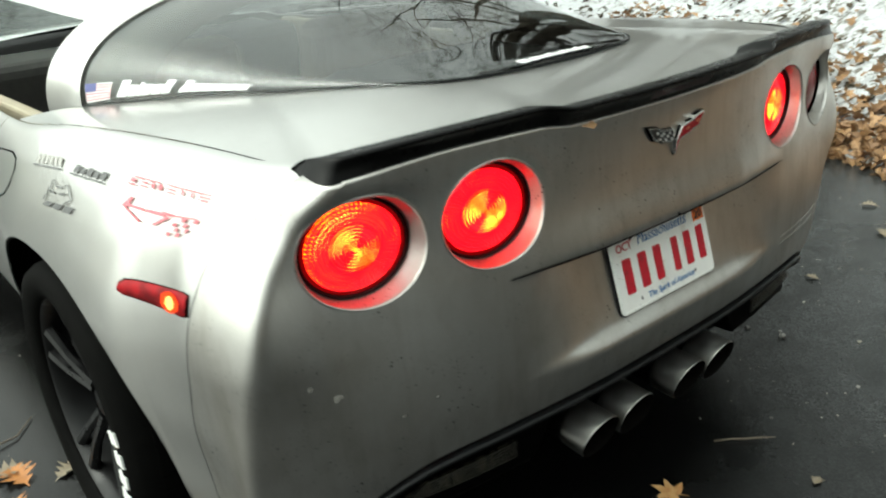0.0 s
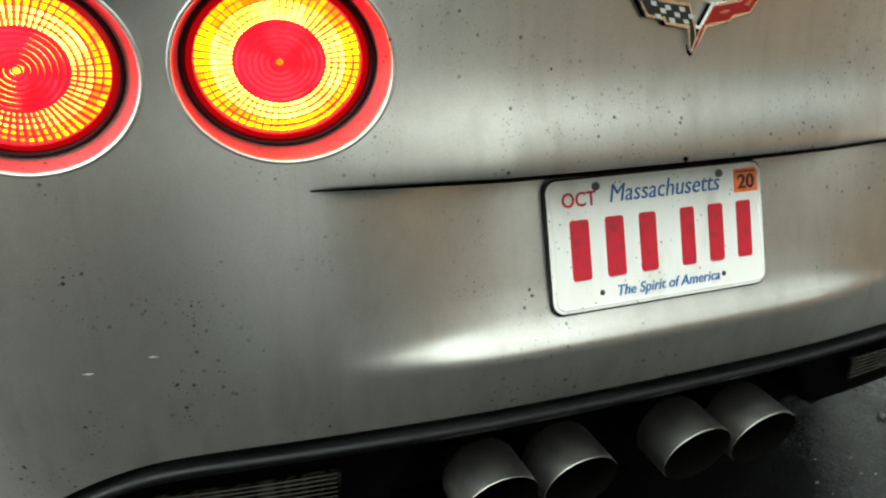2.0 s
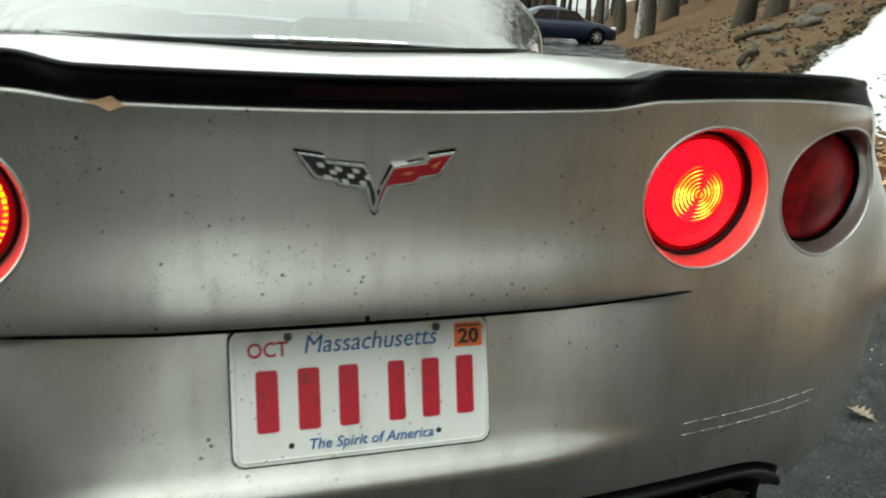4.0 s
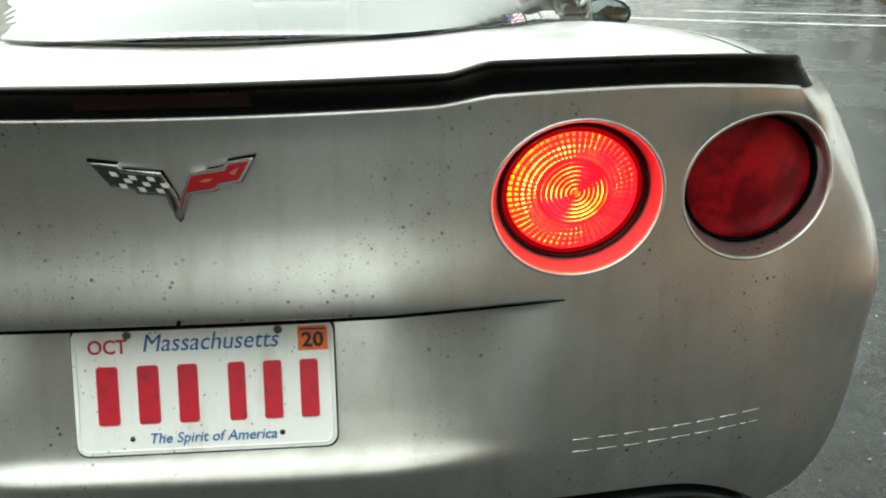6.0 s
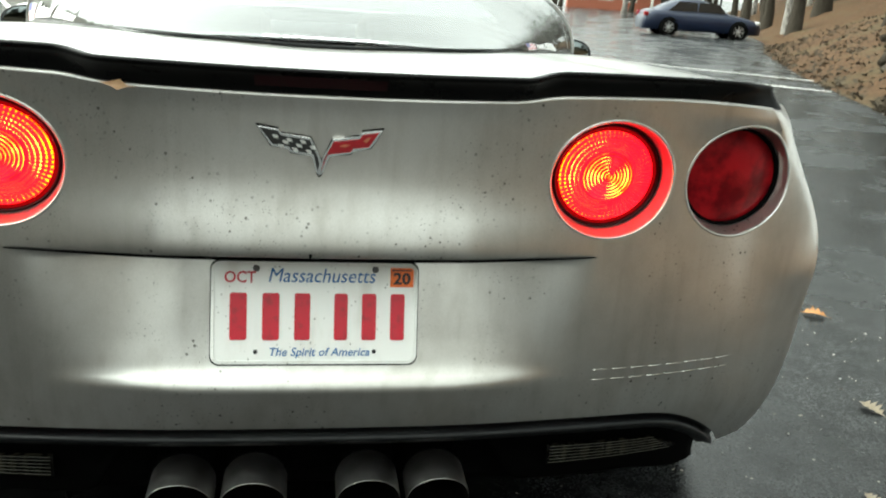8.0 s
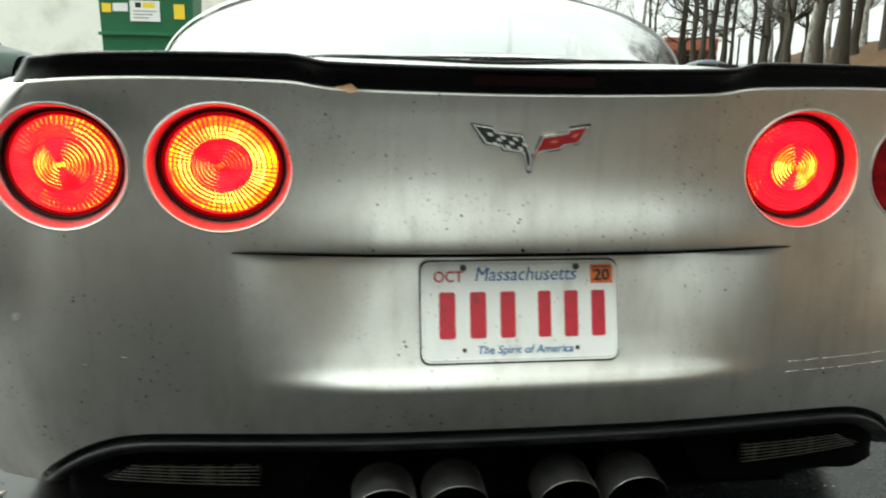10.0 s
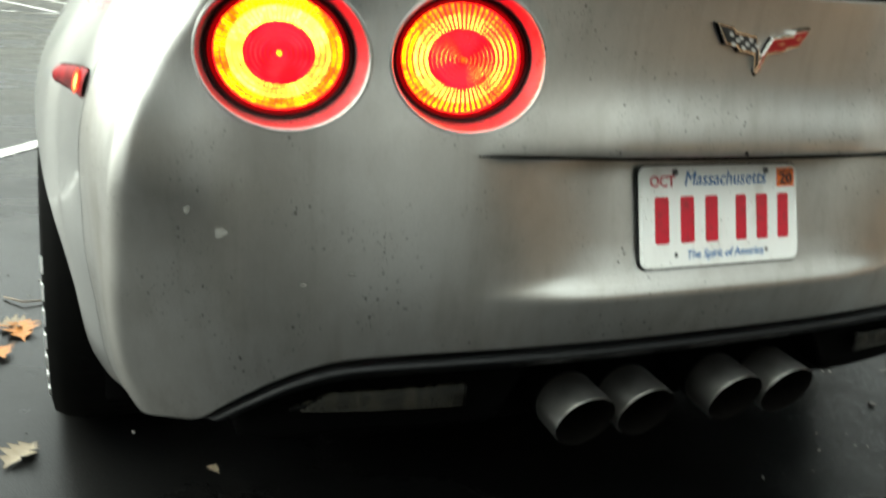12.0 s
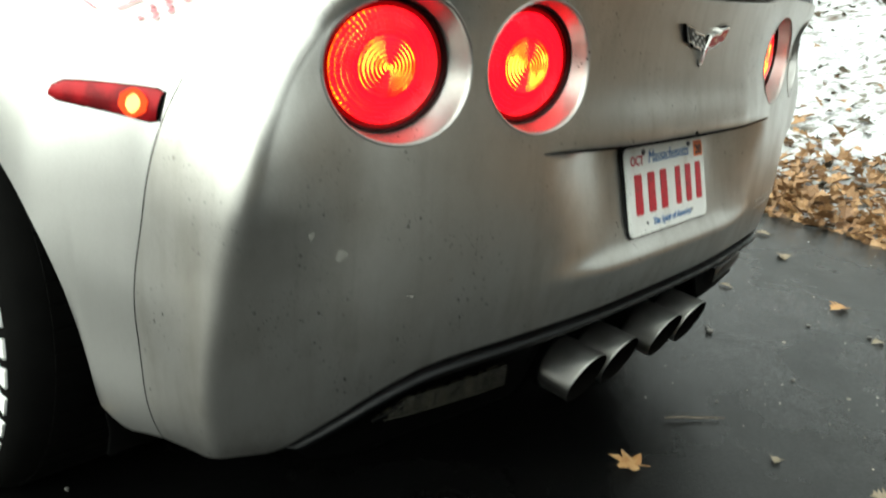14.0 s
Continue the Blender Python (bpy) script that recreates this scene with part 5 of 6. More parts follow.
# ---- wheels ----
def build_wheel(cy, s, r_tyre=0.334, width=0.285):
    w = put("wheel", None, car, "black spoked wheel with white lettered tyre", Matrix.Translation((s * 0.826, cy, HUB_Z)) @ Matrix.Rotation(radians(-1.0 * s), 4, "Y") @ Matrix.Rotation(radians(-90 * s), 4, "Z"))
    h = width / 2
    prof = [(0.245, -h + 0.01), (0.252, h - 0.012), (0.262, h - 0.002), (0.29, h + 0.008), (0.315, h + 0.002), (0.328, h - 0.02), (r_tyre, h - 0.05), (r_tyre, -h + 0.05), (0.315, -h), (0.262, -h + 0.002)]
    v, f = lathe(prof, 72)
    tyre = put("tyre", mesh_of("tyre", v, f, M_RUBBER), w, "worn black tyre")
    for i in range(60):
        a = 2 * math.pi * i / 60
        bm = box_bm(-0.0145, 0.0145, -h + 0.05, h - 0.05, r_tyre - 0.004, r_tyre + 0.0022)
        part("tread_block", bm, M_RUBBER, tyre, m=Matrix.Rotation(a, 4, "Y"))
    # white sidewall lettering as plain bars
    for i in range(7):
        bm = slab_bm([(-0.013, 0.268), (0.013, 0.268), (0.0145, 0.304), (-0.0145, 0.304)], h + 0.0040, h + 0.0085)
        part("sidewall_bar", bm, M_LETTER, tyre, "plain white bar", m=Matrix.Rotation(-2.26 + i * 0.155, 4, "Y"))
    v, f = lathe([(0.250, h - 0.015), (0.244, h - 0.02), (0.236, h - 0.045), (0.228, h - 0.12), (0.222, -h + 0.03), (0.245, -h + 0.01)], 72)
    put("rim", mesh_of("rim", v, f, M_WHEEL), w, "satin black rim")
    v, f = lathe([(0.0001, h - 0.050), (0.030, h - 0.050), (0.036, h - 0.058), (0.070, h - 0.066), (0.074, h - 0.12)], 40)
    put("hub", mesh_of("hub", v, f, M_WHEEL), w)
    v, f = lathe([(0.0001, h - 0.15), (0.165, h - 0.15), (0.165, h - 0.175)], 48)
    put("brake_disc", mesh_of("brake_disc", v, f, M_STEEL), w, "grey brake disc")
    for i in range(5):
        for d in (-0.13, 0.13):
            a = 2 * math.pi * i / 5 + d
            b2 = 2 * math.pi * i / 5 + d * 1.15
            p0 = Vector((0.055 * math.sin(a), h - 0.062, 0.055 * math.cos(a)))
            p1 = Vector((0.238 * math.sin(b2), h - 0.030, 0.238 * math.cos(b2)))
            mid = p0.lerp(p1, 0.5) + Vector((0, 0.006, 0))
            v, f = tube([p0, mid, p1], [0.014, 0.011, 0.014], 6)
            put("spoke", mesh_of("spoke", v, f, M_WHEEL, False), w)
    return w


for cy in AXLE:
    for s in (-1, 1):
        build_wheel(cy, s)
        rows = []
        for i in range(41):
            a = math.pi * (i / 40 * 1.16 - 0.08)
            c, q = math.cos(a), math.sin(a)
            dy = ARCH * math.copysign(abs(c) ** 0.8, c)
            dz = ARCH_UP * math.copysign(abs(q) ** 0.8, q)
            lip = side_x(cy + dy, max(0.27, HUB_Z + dz)) - 0.004
            rows.append([(s * x, cy + dy * k, HUB_Z + dz * k) for x, k in ((0.55, 1.0), (lip - 0.05, 1.0), (lip, 1.0), (lip, 0.985))])
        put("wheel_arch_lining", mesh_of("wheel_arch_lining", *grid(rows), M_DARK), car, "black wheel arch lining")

# ---- door mirrors ----
for s in (-1, 1):
    mir = put("door_mirror", None, car, "silver door mirror, its glass dimmed for dark reflections", pose(s * 0.955, 1.97, 0.852))
    bm = bmesh.new()
    bmesh.ops.create_icosphere(bm, subdivisions=3, radius=1)
    for v in bm.verts:
        x, y, z = v.co
        v.co = (x * 0.098, (y * 0.085 if y > 0 else y * 0.03), z * 0.060 * (1.0 + 0.12 * x * s * -1))
    part("housing", bm, M_BODY, mir, smooth=True)
    v, f = lathe([(0.0001, -0.034), (0.8, -0.033), (0.93, -0.031), (0.96, -0.028)], 36)
    put("edge", mesh_of("edge", [(a * 0.096, y, c * 0.057) for a, y, c in v], f, M_TRIM), mir, "black mirror edge")
    v, f = lathe([(0.0001, -0.0365), (0.8, -0.0355), (0.84, -0.034)], 36)
    put("mirror_glass", mesh_of("mirror_glass", [(a * 0.096, y, c * 0.057) for a, y, c in v], f, M_MIRROR), mir, "mirror glass")
    part("stalk", box_bm(-s * 0.17 - 0.05, -s * 0.17 + 0.07, -0.02, 0.05, -0.055, -0.02, 0.01), M_BODY, mir)

# ---- decals: makers' marks as plain bars and shapes ----
TREES = {}


def surface(ob):
    if ob.name not in TREES:
        me = ob.data
        TREES[ob.name] = BVHTree.FromPolygons([v.co for v in me.vertices], [tuple(p.vertices) for p in me.polygons])
    return TREES[ob.name]


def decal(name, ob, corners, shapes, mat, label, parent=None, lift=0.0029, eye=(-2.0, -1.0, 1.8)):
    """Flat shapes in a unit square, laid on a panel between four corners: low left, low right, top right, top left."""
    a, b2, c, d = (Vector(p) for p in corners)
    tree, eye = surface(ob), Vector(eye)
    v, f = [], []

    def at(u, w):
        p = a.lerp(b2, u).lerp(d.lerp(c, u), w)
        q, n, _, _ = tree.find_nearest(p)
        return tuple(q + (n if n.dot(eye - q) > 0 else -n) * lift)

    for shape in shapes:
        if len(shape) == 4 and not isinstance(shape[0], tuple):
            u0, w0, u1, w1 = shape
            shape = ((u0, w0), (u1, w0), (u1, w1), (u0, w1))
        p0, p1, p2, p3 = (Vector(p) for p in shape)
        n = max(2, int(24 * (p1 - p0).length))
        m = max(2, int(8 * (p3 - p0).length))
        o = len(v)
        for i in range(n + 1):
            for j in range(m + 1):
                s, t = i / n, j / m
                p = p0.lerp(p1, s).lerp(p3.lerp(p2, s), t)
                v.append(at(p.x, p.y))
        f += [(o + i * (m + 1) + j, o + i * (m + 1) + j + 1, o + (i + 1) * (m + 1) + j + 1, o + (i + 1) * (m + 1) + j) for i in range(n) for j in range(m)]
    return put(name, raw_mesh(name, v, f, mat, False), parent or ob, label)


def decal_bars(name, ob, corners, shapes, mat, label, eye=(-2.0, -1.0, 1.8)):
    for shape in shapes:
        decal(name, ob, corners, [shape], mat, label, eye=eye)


quarter = [o for o in bpy.data.objects if o.name.startswith("quarter_panel") and o.data.vertices[0].co.x < 0][0]
back = glass
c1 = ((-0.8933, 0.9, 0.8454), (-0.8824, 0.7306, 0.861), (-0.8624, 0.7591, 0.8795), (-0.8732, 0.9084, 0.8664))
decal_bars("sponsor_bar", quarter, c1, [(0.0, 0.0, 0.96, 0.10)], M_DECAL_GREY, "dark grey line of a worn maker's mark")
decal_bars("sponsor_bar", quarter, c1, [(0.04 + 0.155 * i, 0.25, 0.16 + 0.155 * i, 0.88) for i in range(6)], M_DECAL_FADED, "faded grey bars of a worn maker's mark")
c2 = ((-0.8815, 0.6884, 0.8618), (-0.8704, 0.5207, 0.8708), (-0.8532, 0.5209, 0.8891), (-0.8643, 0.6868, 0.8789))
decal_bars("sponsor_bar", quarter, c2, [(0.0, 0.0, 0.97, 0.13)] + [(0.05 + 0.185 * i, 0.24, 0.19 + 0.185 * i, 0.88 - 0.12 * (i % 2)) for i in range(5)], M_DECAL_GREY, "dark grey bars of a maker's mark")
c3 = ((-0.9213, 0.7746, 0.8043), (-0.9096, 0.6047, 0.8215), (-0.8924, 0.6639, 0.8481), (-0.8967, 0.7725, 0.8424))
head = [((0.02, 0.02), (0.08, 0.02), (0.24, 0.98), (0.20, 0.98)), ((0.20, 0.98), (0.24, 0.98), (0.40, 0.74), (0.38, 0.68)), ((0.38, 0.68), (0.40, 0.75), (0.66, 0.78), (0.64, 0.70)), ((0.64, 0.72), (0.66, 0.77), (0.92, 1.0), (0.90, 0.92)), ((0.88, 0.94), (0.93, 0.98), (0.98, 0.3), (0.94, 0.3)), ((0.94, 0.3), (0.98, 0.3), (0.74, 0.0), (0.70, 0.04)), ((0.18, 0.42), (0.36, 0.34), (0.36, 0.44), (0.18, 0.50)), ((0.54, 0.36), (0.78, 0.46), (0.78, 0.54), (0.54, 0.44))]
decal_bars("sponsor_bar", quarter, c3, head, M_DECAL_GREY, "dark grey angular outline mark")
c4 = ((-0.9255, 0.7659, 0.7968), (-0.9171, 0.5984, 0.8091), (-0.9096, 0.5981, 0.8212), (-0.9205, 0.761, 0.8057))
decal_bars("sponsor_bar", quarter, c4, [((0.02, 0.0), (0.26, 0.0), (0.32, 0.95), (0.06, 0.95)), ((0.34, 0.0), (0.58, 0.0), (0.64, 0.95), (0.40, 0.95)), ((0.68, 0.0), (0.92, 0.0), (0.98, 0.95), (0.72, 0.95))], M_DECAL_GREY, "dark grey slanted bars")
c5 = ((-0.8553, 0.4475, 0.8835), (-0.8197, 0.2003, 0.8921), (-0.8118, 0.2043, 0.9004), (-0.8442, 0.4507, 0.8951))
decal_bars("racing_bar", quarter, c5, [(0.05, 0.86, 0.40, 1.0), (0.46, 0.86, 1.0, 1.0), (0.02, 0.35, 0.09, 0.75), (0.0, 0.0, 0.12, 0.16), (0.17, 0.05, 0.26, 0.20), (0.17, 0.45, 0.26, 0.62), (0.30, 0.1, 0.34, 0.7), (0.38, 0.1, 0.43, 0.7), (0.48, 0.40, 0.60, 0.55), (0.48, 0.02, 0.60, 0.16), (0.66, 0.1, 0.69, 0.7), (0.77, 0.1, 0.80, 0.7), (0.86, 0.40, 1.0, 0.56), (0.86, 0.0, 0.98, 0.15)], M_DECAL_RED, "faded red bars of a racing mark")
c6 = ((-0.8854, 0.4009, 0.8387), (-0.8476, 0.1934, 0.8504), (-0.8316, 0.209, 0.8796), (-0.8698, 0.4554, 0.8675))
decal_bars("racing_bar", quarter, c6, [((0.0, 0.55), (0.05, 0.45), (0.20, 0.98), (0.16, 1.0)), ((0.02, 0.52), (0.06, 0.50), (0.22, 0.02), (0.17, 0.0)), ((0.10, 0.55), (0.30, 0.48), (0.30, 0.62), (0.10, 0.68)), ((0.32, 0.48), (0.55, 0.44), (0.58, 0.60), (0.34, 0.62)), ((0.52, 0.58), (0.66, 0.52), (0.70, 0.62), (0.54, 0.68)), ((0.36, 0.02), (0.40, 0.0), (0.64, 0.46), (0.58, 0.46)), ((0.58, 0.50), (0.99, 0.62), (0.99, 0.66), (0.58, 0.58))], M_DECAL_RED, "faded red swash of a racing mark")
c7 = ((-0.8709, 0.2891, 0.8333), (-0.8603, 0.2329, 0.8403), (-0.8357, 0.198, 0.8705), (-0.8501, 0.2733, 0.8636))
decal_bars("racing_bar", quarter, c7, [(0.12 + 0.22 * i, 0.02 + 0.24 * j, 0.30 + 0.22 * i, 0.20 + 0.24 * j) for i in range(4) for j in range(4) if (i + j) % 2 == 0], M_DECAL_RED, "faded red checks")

# flags, names and a web address on the rear glass, as plain bars
for cs, kk, eye in ((((-0.697, 1.098, 0.914), (-0.6776, 1.0267, 0.925), (-0.6655, 1.0165, 0.9655), (-0.6945, 1.098, 0.957)), ((-0.6719, 1.0033, 0.9292), (-0.5418, 0.6716, 0.9597), (-0.5193, 0.6548, 0.9946), (-0.6597, 0.9875, 0.9737)), (-2, 0, 1.6)),
                (((0.4903, 0.5574, 0.9631), (0.525, 0.630, 0.957), (0.5110, 0.632, 0.990), (0.4699, 0.558, 0.9947)), ((0.532, 0.645, 0.9575), (0.625, 0.845, 0.937), (0.600, 0.810, 0.972), (0.518, 0.640, 0.990)), (2, -1, 1.6))):
    white = [(0.0, 0.155 * i, 1.0, 0.155 * i + 0.075) for i in range(7)]
    decal_bars("flag_stripe", back, cs, white, M_WHITE, "white stripe of a small flag", eye=eye)
    decal_bars("flag_stripe", back, cs, [(0.0, 0.155 * i + 0.078, 1.0, 0.155 * i + 0.152) for i in range(6)], M_FLAG_STRIPE, "red stripe of a small flag", eye=eye)
    decal("flag_canton", back, cs, [(0.0, 0.55, 0.42, 1.0)], M_FLAG_BLUE, "blue canton of a small flag", lift=0.0036, eye=eye)
    gaps = (0.0, 0.085, 0.155, 0.205, 0.285, 0.365, 0.50, 0.585, 0.67, 0.755, 0.84, 0.925)
    ends = (0.078, 0.15, 0.20, 0.278, 0.358, 0.435, 0.58, 0.665, 0.75, 0.835, 0.92, 1.0)
    tall = (1.0, 0.72, 0.85, 0.72, 0.72, 1.0, 1.0, 0.75, 0.75, 0.75, 0.75, 0.75)
    decal_bars("name_bar", back, kk, [((a + 0.0, 0.02), (b2, 0.02), (b2 + 0.012, t), (a + 0.012, t)) for a, b2, t in zip(gaps, ends, tall)], M_WHITE, "plain white bars on the glass", eye=eye)
cs = ((-0.092, 0.2580, 0.972), (0.112, 0.2580, 0.972), (0.114, 0.284, 0.9785), (-0.094, 0.284, 0.9785))
decal_bars("address_bar", back, cs, [(0.0, 0.05, 0.13, 0.95), (0.16, 0.0, 0.21, 0.9)] + [(0.23 + 0.066 * i, 0.15, 0.285 + 0.066 * i, 0.8 + 0.15 * (i % 3 == 0)) for i in range(12)], M_WHITE, "plain white bars on the glass", eye=(0, -1, 2))

# recessed door grip behind the door edge
tree = surface(quarter)
pts = []
for y, z in ((1.31, 0.826), (1.20, 0.840), (1.10, 0.8495), (1.045, 0.840), (1.022, 0.813), (1.030, 0.775), (1.058, 0.747), (1.12, 0.728), (1.21, 0.709), (1.31, 0.700)):
    q, n, _, _ = tree.find_nearest(Vector((-0.90, y, z)))
    pts.append(q + (n if n.x < 0 else -n) * 0.0002)
v, f = tube(pts, [0.0022] * len(pts), 6)
put("panel_gap", mesh_of("panel_gap", v, f, M_DARK), quarter, "dark gap round the door grip")

# pale dried splashes on the bumper
for x, z, w, h in ((-0.7455, 0.5865, 0.008, 0.0065), (-0.785, 0.615, 0.004, 0.007), (-0.645, 0.520, 0.006, 0.002), (-0.585, 0.535, 0.005, 0.0016)):
    rim = [(x + w * math.cos(a) * (1 + 0.3 * math.sin(3 * a + x * 40)), z + h * math.sin(a) * (1 + 0.25 * math.cos(2 * a + z * 50))) for a in (2 * math.pi * i / 12 for i in range(12))]
    v = [(px, rear_y(px, pz) - 0.0007, pz) for px, pz in rim] + [(x, rear_y(x, z) - 0.0011, z)]
    put("mud_splash", raw_mesh("mud_splash", v, [(i, (i + 1) % 12, 12) for i in range(12)], M_MUD), bumper, "pale dried splash of mud")

# ---- trees ----
def tree_mesh(seed, height, radius, spread=1.0, lean=0.0):
    rnd = random.Random(seed)
    tv, tf, lv, lf = [], [], [], []

    def add(store_v, store_f, pts, radii, sides):
        v, f = tube(pts, radii, sides, False)
        o = len(store_v)
        store_v.extend(v)
        store_f.extend([tuple(o + i for i in q) for q in f])

    pts, radii = [], []
    x = y = 0.0
    for i in range(12):
        t = i / 11
        pts.append((x, y, -0.3 + (height + 0.3) * t))
        radii.append(radius * (1.55 if i == 0 else 1.12 if i == 1 else 1.0 - 0.86 * t))
        x += rnd.uniform(-0.16, 0.16) + lean
        y += rnd.uniform(-0.16, 0.16)
    add(tv, tf, pts, radii, 10)

    def limb(base, d, length, r, depth):
        p, q, rr = Vector(base), [Vector(base)], [r]
        d = Vector(d).normalized()
        n = 5 if depth < 2 else 4
        for i in range(n):
            d = (d + Vector((rnd.uniform(-0.28, 0.28), rnd.uniform(-0.28, 0.28), rnd.uniform(-0.12, 0.26)))).normalized()
            p = p + d * length / n
            q.append(p.copy())
            rr.append(r * (1 - 0.8 * (i + 1) / n))
        add(lv, lf, q, rr, 6 if depth == 0 else 4 if depth == 1 else 3)
        if depth < 3:
            for c in range(5 if depth == 0 else 4):
                j = rnd.randint(1, n)
                a = rnd.uniform(0, 2 * math.pi)
                side = d.orthogonal().normalized()
                side.rotate(Matrix.Rotation(a, 3, d))
                limb(q[j], d * 0.7 + side * rnd.uniform(0.5, 1.0), length * rnd.uniform(0.4, 0.62), max(0.006, rr[j] * 0.62), depth + 1)

    for i in range(13):
        t = rnd.uniform(0.28, 0.98)
        k = int(t * 11)
        a = rnd.uniform(0, 2 * math.pi)
        limb(pts[k], (math.cos(a), math.sin(a), rnd.uniform(0.1, 0.8)), spread * height * rnd.uniform(0.18, 0.34) * (1.25 - t * 0.6), max(0.02, radii[k] * 0.45), 0)
    return tv, tf, lv, lf


def build_tree(seed, height, radius, mat, label, m, lean=0.0, spread=1.0):
    tv, tf, lv, lf = tree_mesh(seed, height, radius, spread, lean)
    t = tagged(new("tree"), label, "tree", "bare trees")
    put("trunk", raw_mesh("trunk", tv, tf, mat), t)
    put("branchwork", raw_mesh("branchwork", lv, lf, mat), t, "bare branches and twigs")
    t.matrix_basis = m
    return t


def on_bank(x, y, turn=0.0, s=1.0):
    return Matrix.Translation((x, y, bank_z(x, y) - 0.05)) @ pose(0, 0, 0, 0, 0, turn) @ Matrix.Diagonal((s, s, s, 1))


grey_label = "tall bare tree with rough grey bark"
pale_label = "bare tree with pale peeling bark"
kinds = [
    build_tree(1, 15, 0.22, M_BARK, grey_label, on_bank(26.9, 46.8)),
    build_tree(2, 13, 0.23, M_BARK, grey_label, on_bank(19.3, 31.0)),
    build_tree(3, 14, 0.17, M_PALE_BARK, pale_label, on_bank(20.2, 33.0), 0.05),
    build_tree(4, 16, 0.34, M_BARK, grey_label, on_bank(25.2, 38.6)),
]
build_tree(9, 15, 0.25, M_BARK, "broad bare tree with heavy spreading limbs on the bank", on_bank(9.3, 7.5), 0.0, 1.35)
build_tree(10, 15, 0.22, M_BARK, "broad bare tree with heavy spreading limbs on the bank", on_bank(10.6, 8.3), 0.0, 1.35)
rnd = random.Random(11)
spots = [(14.7, 18.8), (14.9, 17.8), (35.9, 65.0), (24.0, 31.0), (29.5, 41.0), (22.4, 28.0), (28.0, 35.0), (33.0, 46.0), (36.0, 53.0), (31.0, 59.0), (40.0, 60.0), (44.0, 70.0), (38.0, 76.0), (31.0, 72.0), (26.0, 68.0), (21.0, 72.0), (16.0, 74.0), (34.0, 37.0), (41.0, 46.0), (27.5, 28.0), (34.0, 31.0), (18.0, 19.5), (23.0, 21.0), (31.0, 22.0), (47.0, 58.0), (24.0, 80.0), (29.0, 84.0), (35.0, 88.0), (41.0, 84.0), (21.0, 14.0), (27.0, 55.0), (24.5, 42.5), (31.5, 50.0), (33.0, 61.0), (29.0, 64.0), (39.0, 55.0), (36.5, 44.0), (30.5, 45.5), (43.0, 64.0), (46.0, 76.0), (34.0, 78.0), (38.5, 68.0), (27.5, 37.0), (32.0, 41.5), (11.6, 7.0), (13.2, 9.8), (10.2, 4.6), (15.0, 8.6), (8.4, -0.4), (6.0, -3.5), (12.5, -2.0), (9.0, -6.5), (16.0, 2.0), (18.0, -5.0), (24.0, 4.0), (30.0, 9.0), (11.5, 6.2), (28.0, 60.5), (31.5, 66.0), (36.0, 60.0), (33.5, 55.0), (39.0, 72.0), (42.0, 78.0), (30.0, 77.0), (36.5, 82.0), (45.0, 68.0), (40.5, 50.0), (44.0, 55.0), (48.0, 64.0), (35.0, 70.0), (27.5, 50.5), (50.0, 74.0)]
for i, (x, y) in enumerate(spots):
    kind = kinds[(0, 1, 2, 0, 3, 1)[i % 6]]
    copy_thing(kind, on_bank(x, y, rnd.uniform(0, 360), rnd.uniform(0.75, 1.15)))
# unseen trees added on the slope behind, leaving the middle open to sky
for i in range(16):
    x = -24 + 3.1 * i + rnd.uniform(-1, 1)
    if abs(x) < 5:
        continue
    d = rnd.uniform(1.0, 7.0)
    y = -7.5 - d - 0.006 * x * x
    copy_thing(kinds[i % 4], Matrix.Translation((x, y, 0.6 * d - 0.6)) @ pose(0, 0, 0, 0, 0, rnd.uniform(0, 360)))


# evergreen for the slope behind the camera, added to darken reflections
def build_evergreen():
    r = random.Random(5)
    v, f = [], []
    for i in range(1500):
        t = r.random() ** 0.8
        h = 1.6 + 10 * t
        a = r.uniform(0, 2 * math.pi)
        rad = (1 - t) * 2.3 * math.sqrt(r.random()) + 0.05
        c = Vector((rad * math.cos(a), rad * math.sin(a), h - 0.25 * rad))
        d = Vector((math.cos(a), math.sin(a), r.uniform(-0.5, 0.1)))
        s = Vector((-d.y, d.x, r.uniform(-0.4, 0.4))).normalized()
        o = len(v)
        L, w = r.uniform(0.35, 0.6), r.uniform(0.07, 0.13)
        v += [c - s * w * 0.4, c + d * L * 0.5 - s * w, c + d * L, c + d * L * 0.5 + s * w, c + s * w * 0.4]
        f += [(o, o + 1, o + 2), (o, o + 2, o + 4), (o + 2, o + 3, o + 4)]
    t = tagged(new("evergreen_tree"), "dark evergreen tree added unseen behind the camera", "tree", "evergreens")
    tv, tf = tube([(0, 0, -0.3), (0.05, 0, 4), (0, 0.05, 11.5)], [0.2, 0.13, 0.02], 8)
    put("trunk", raw_mesh("trunk", tv, tf, M_BARK), t)
    put("crown", raw_mesh("crown", v, f, M_NEEDLE, False), t, "dark green needles")
    return t


ever = build_evergreen()
ever.matrix_basis = Matrix.Translation((-21.0, -14.0, 1.5)) @ Matrix.Diagonal((1.0, 1.0, 0.75, 1))

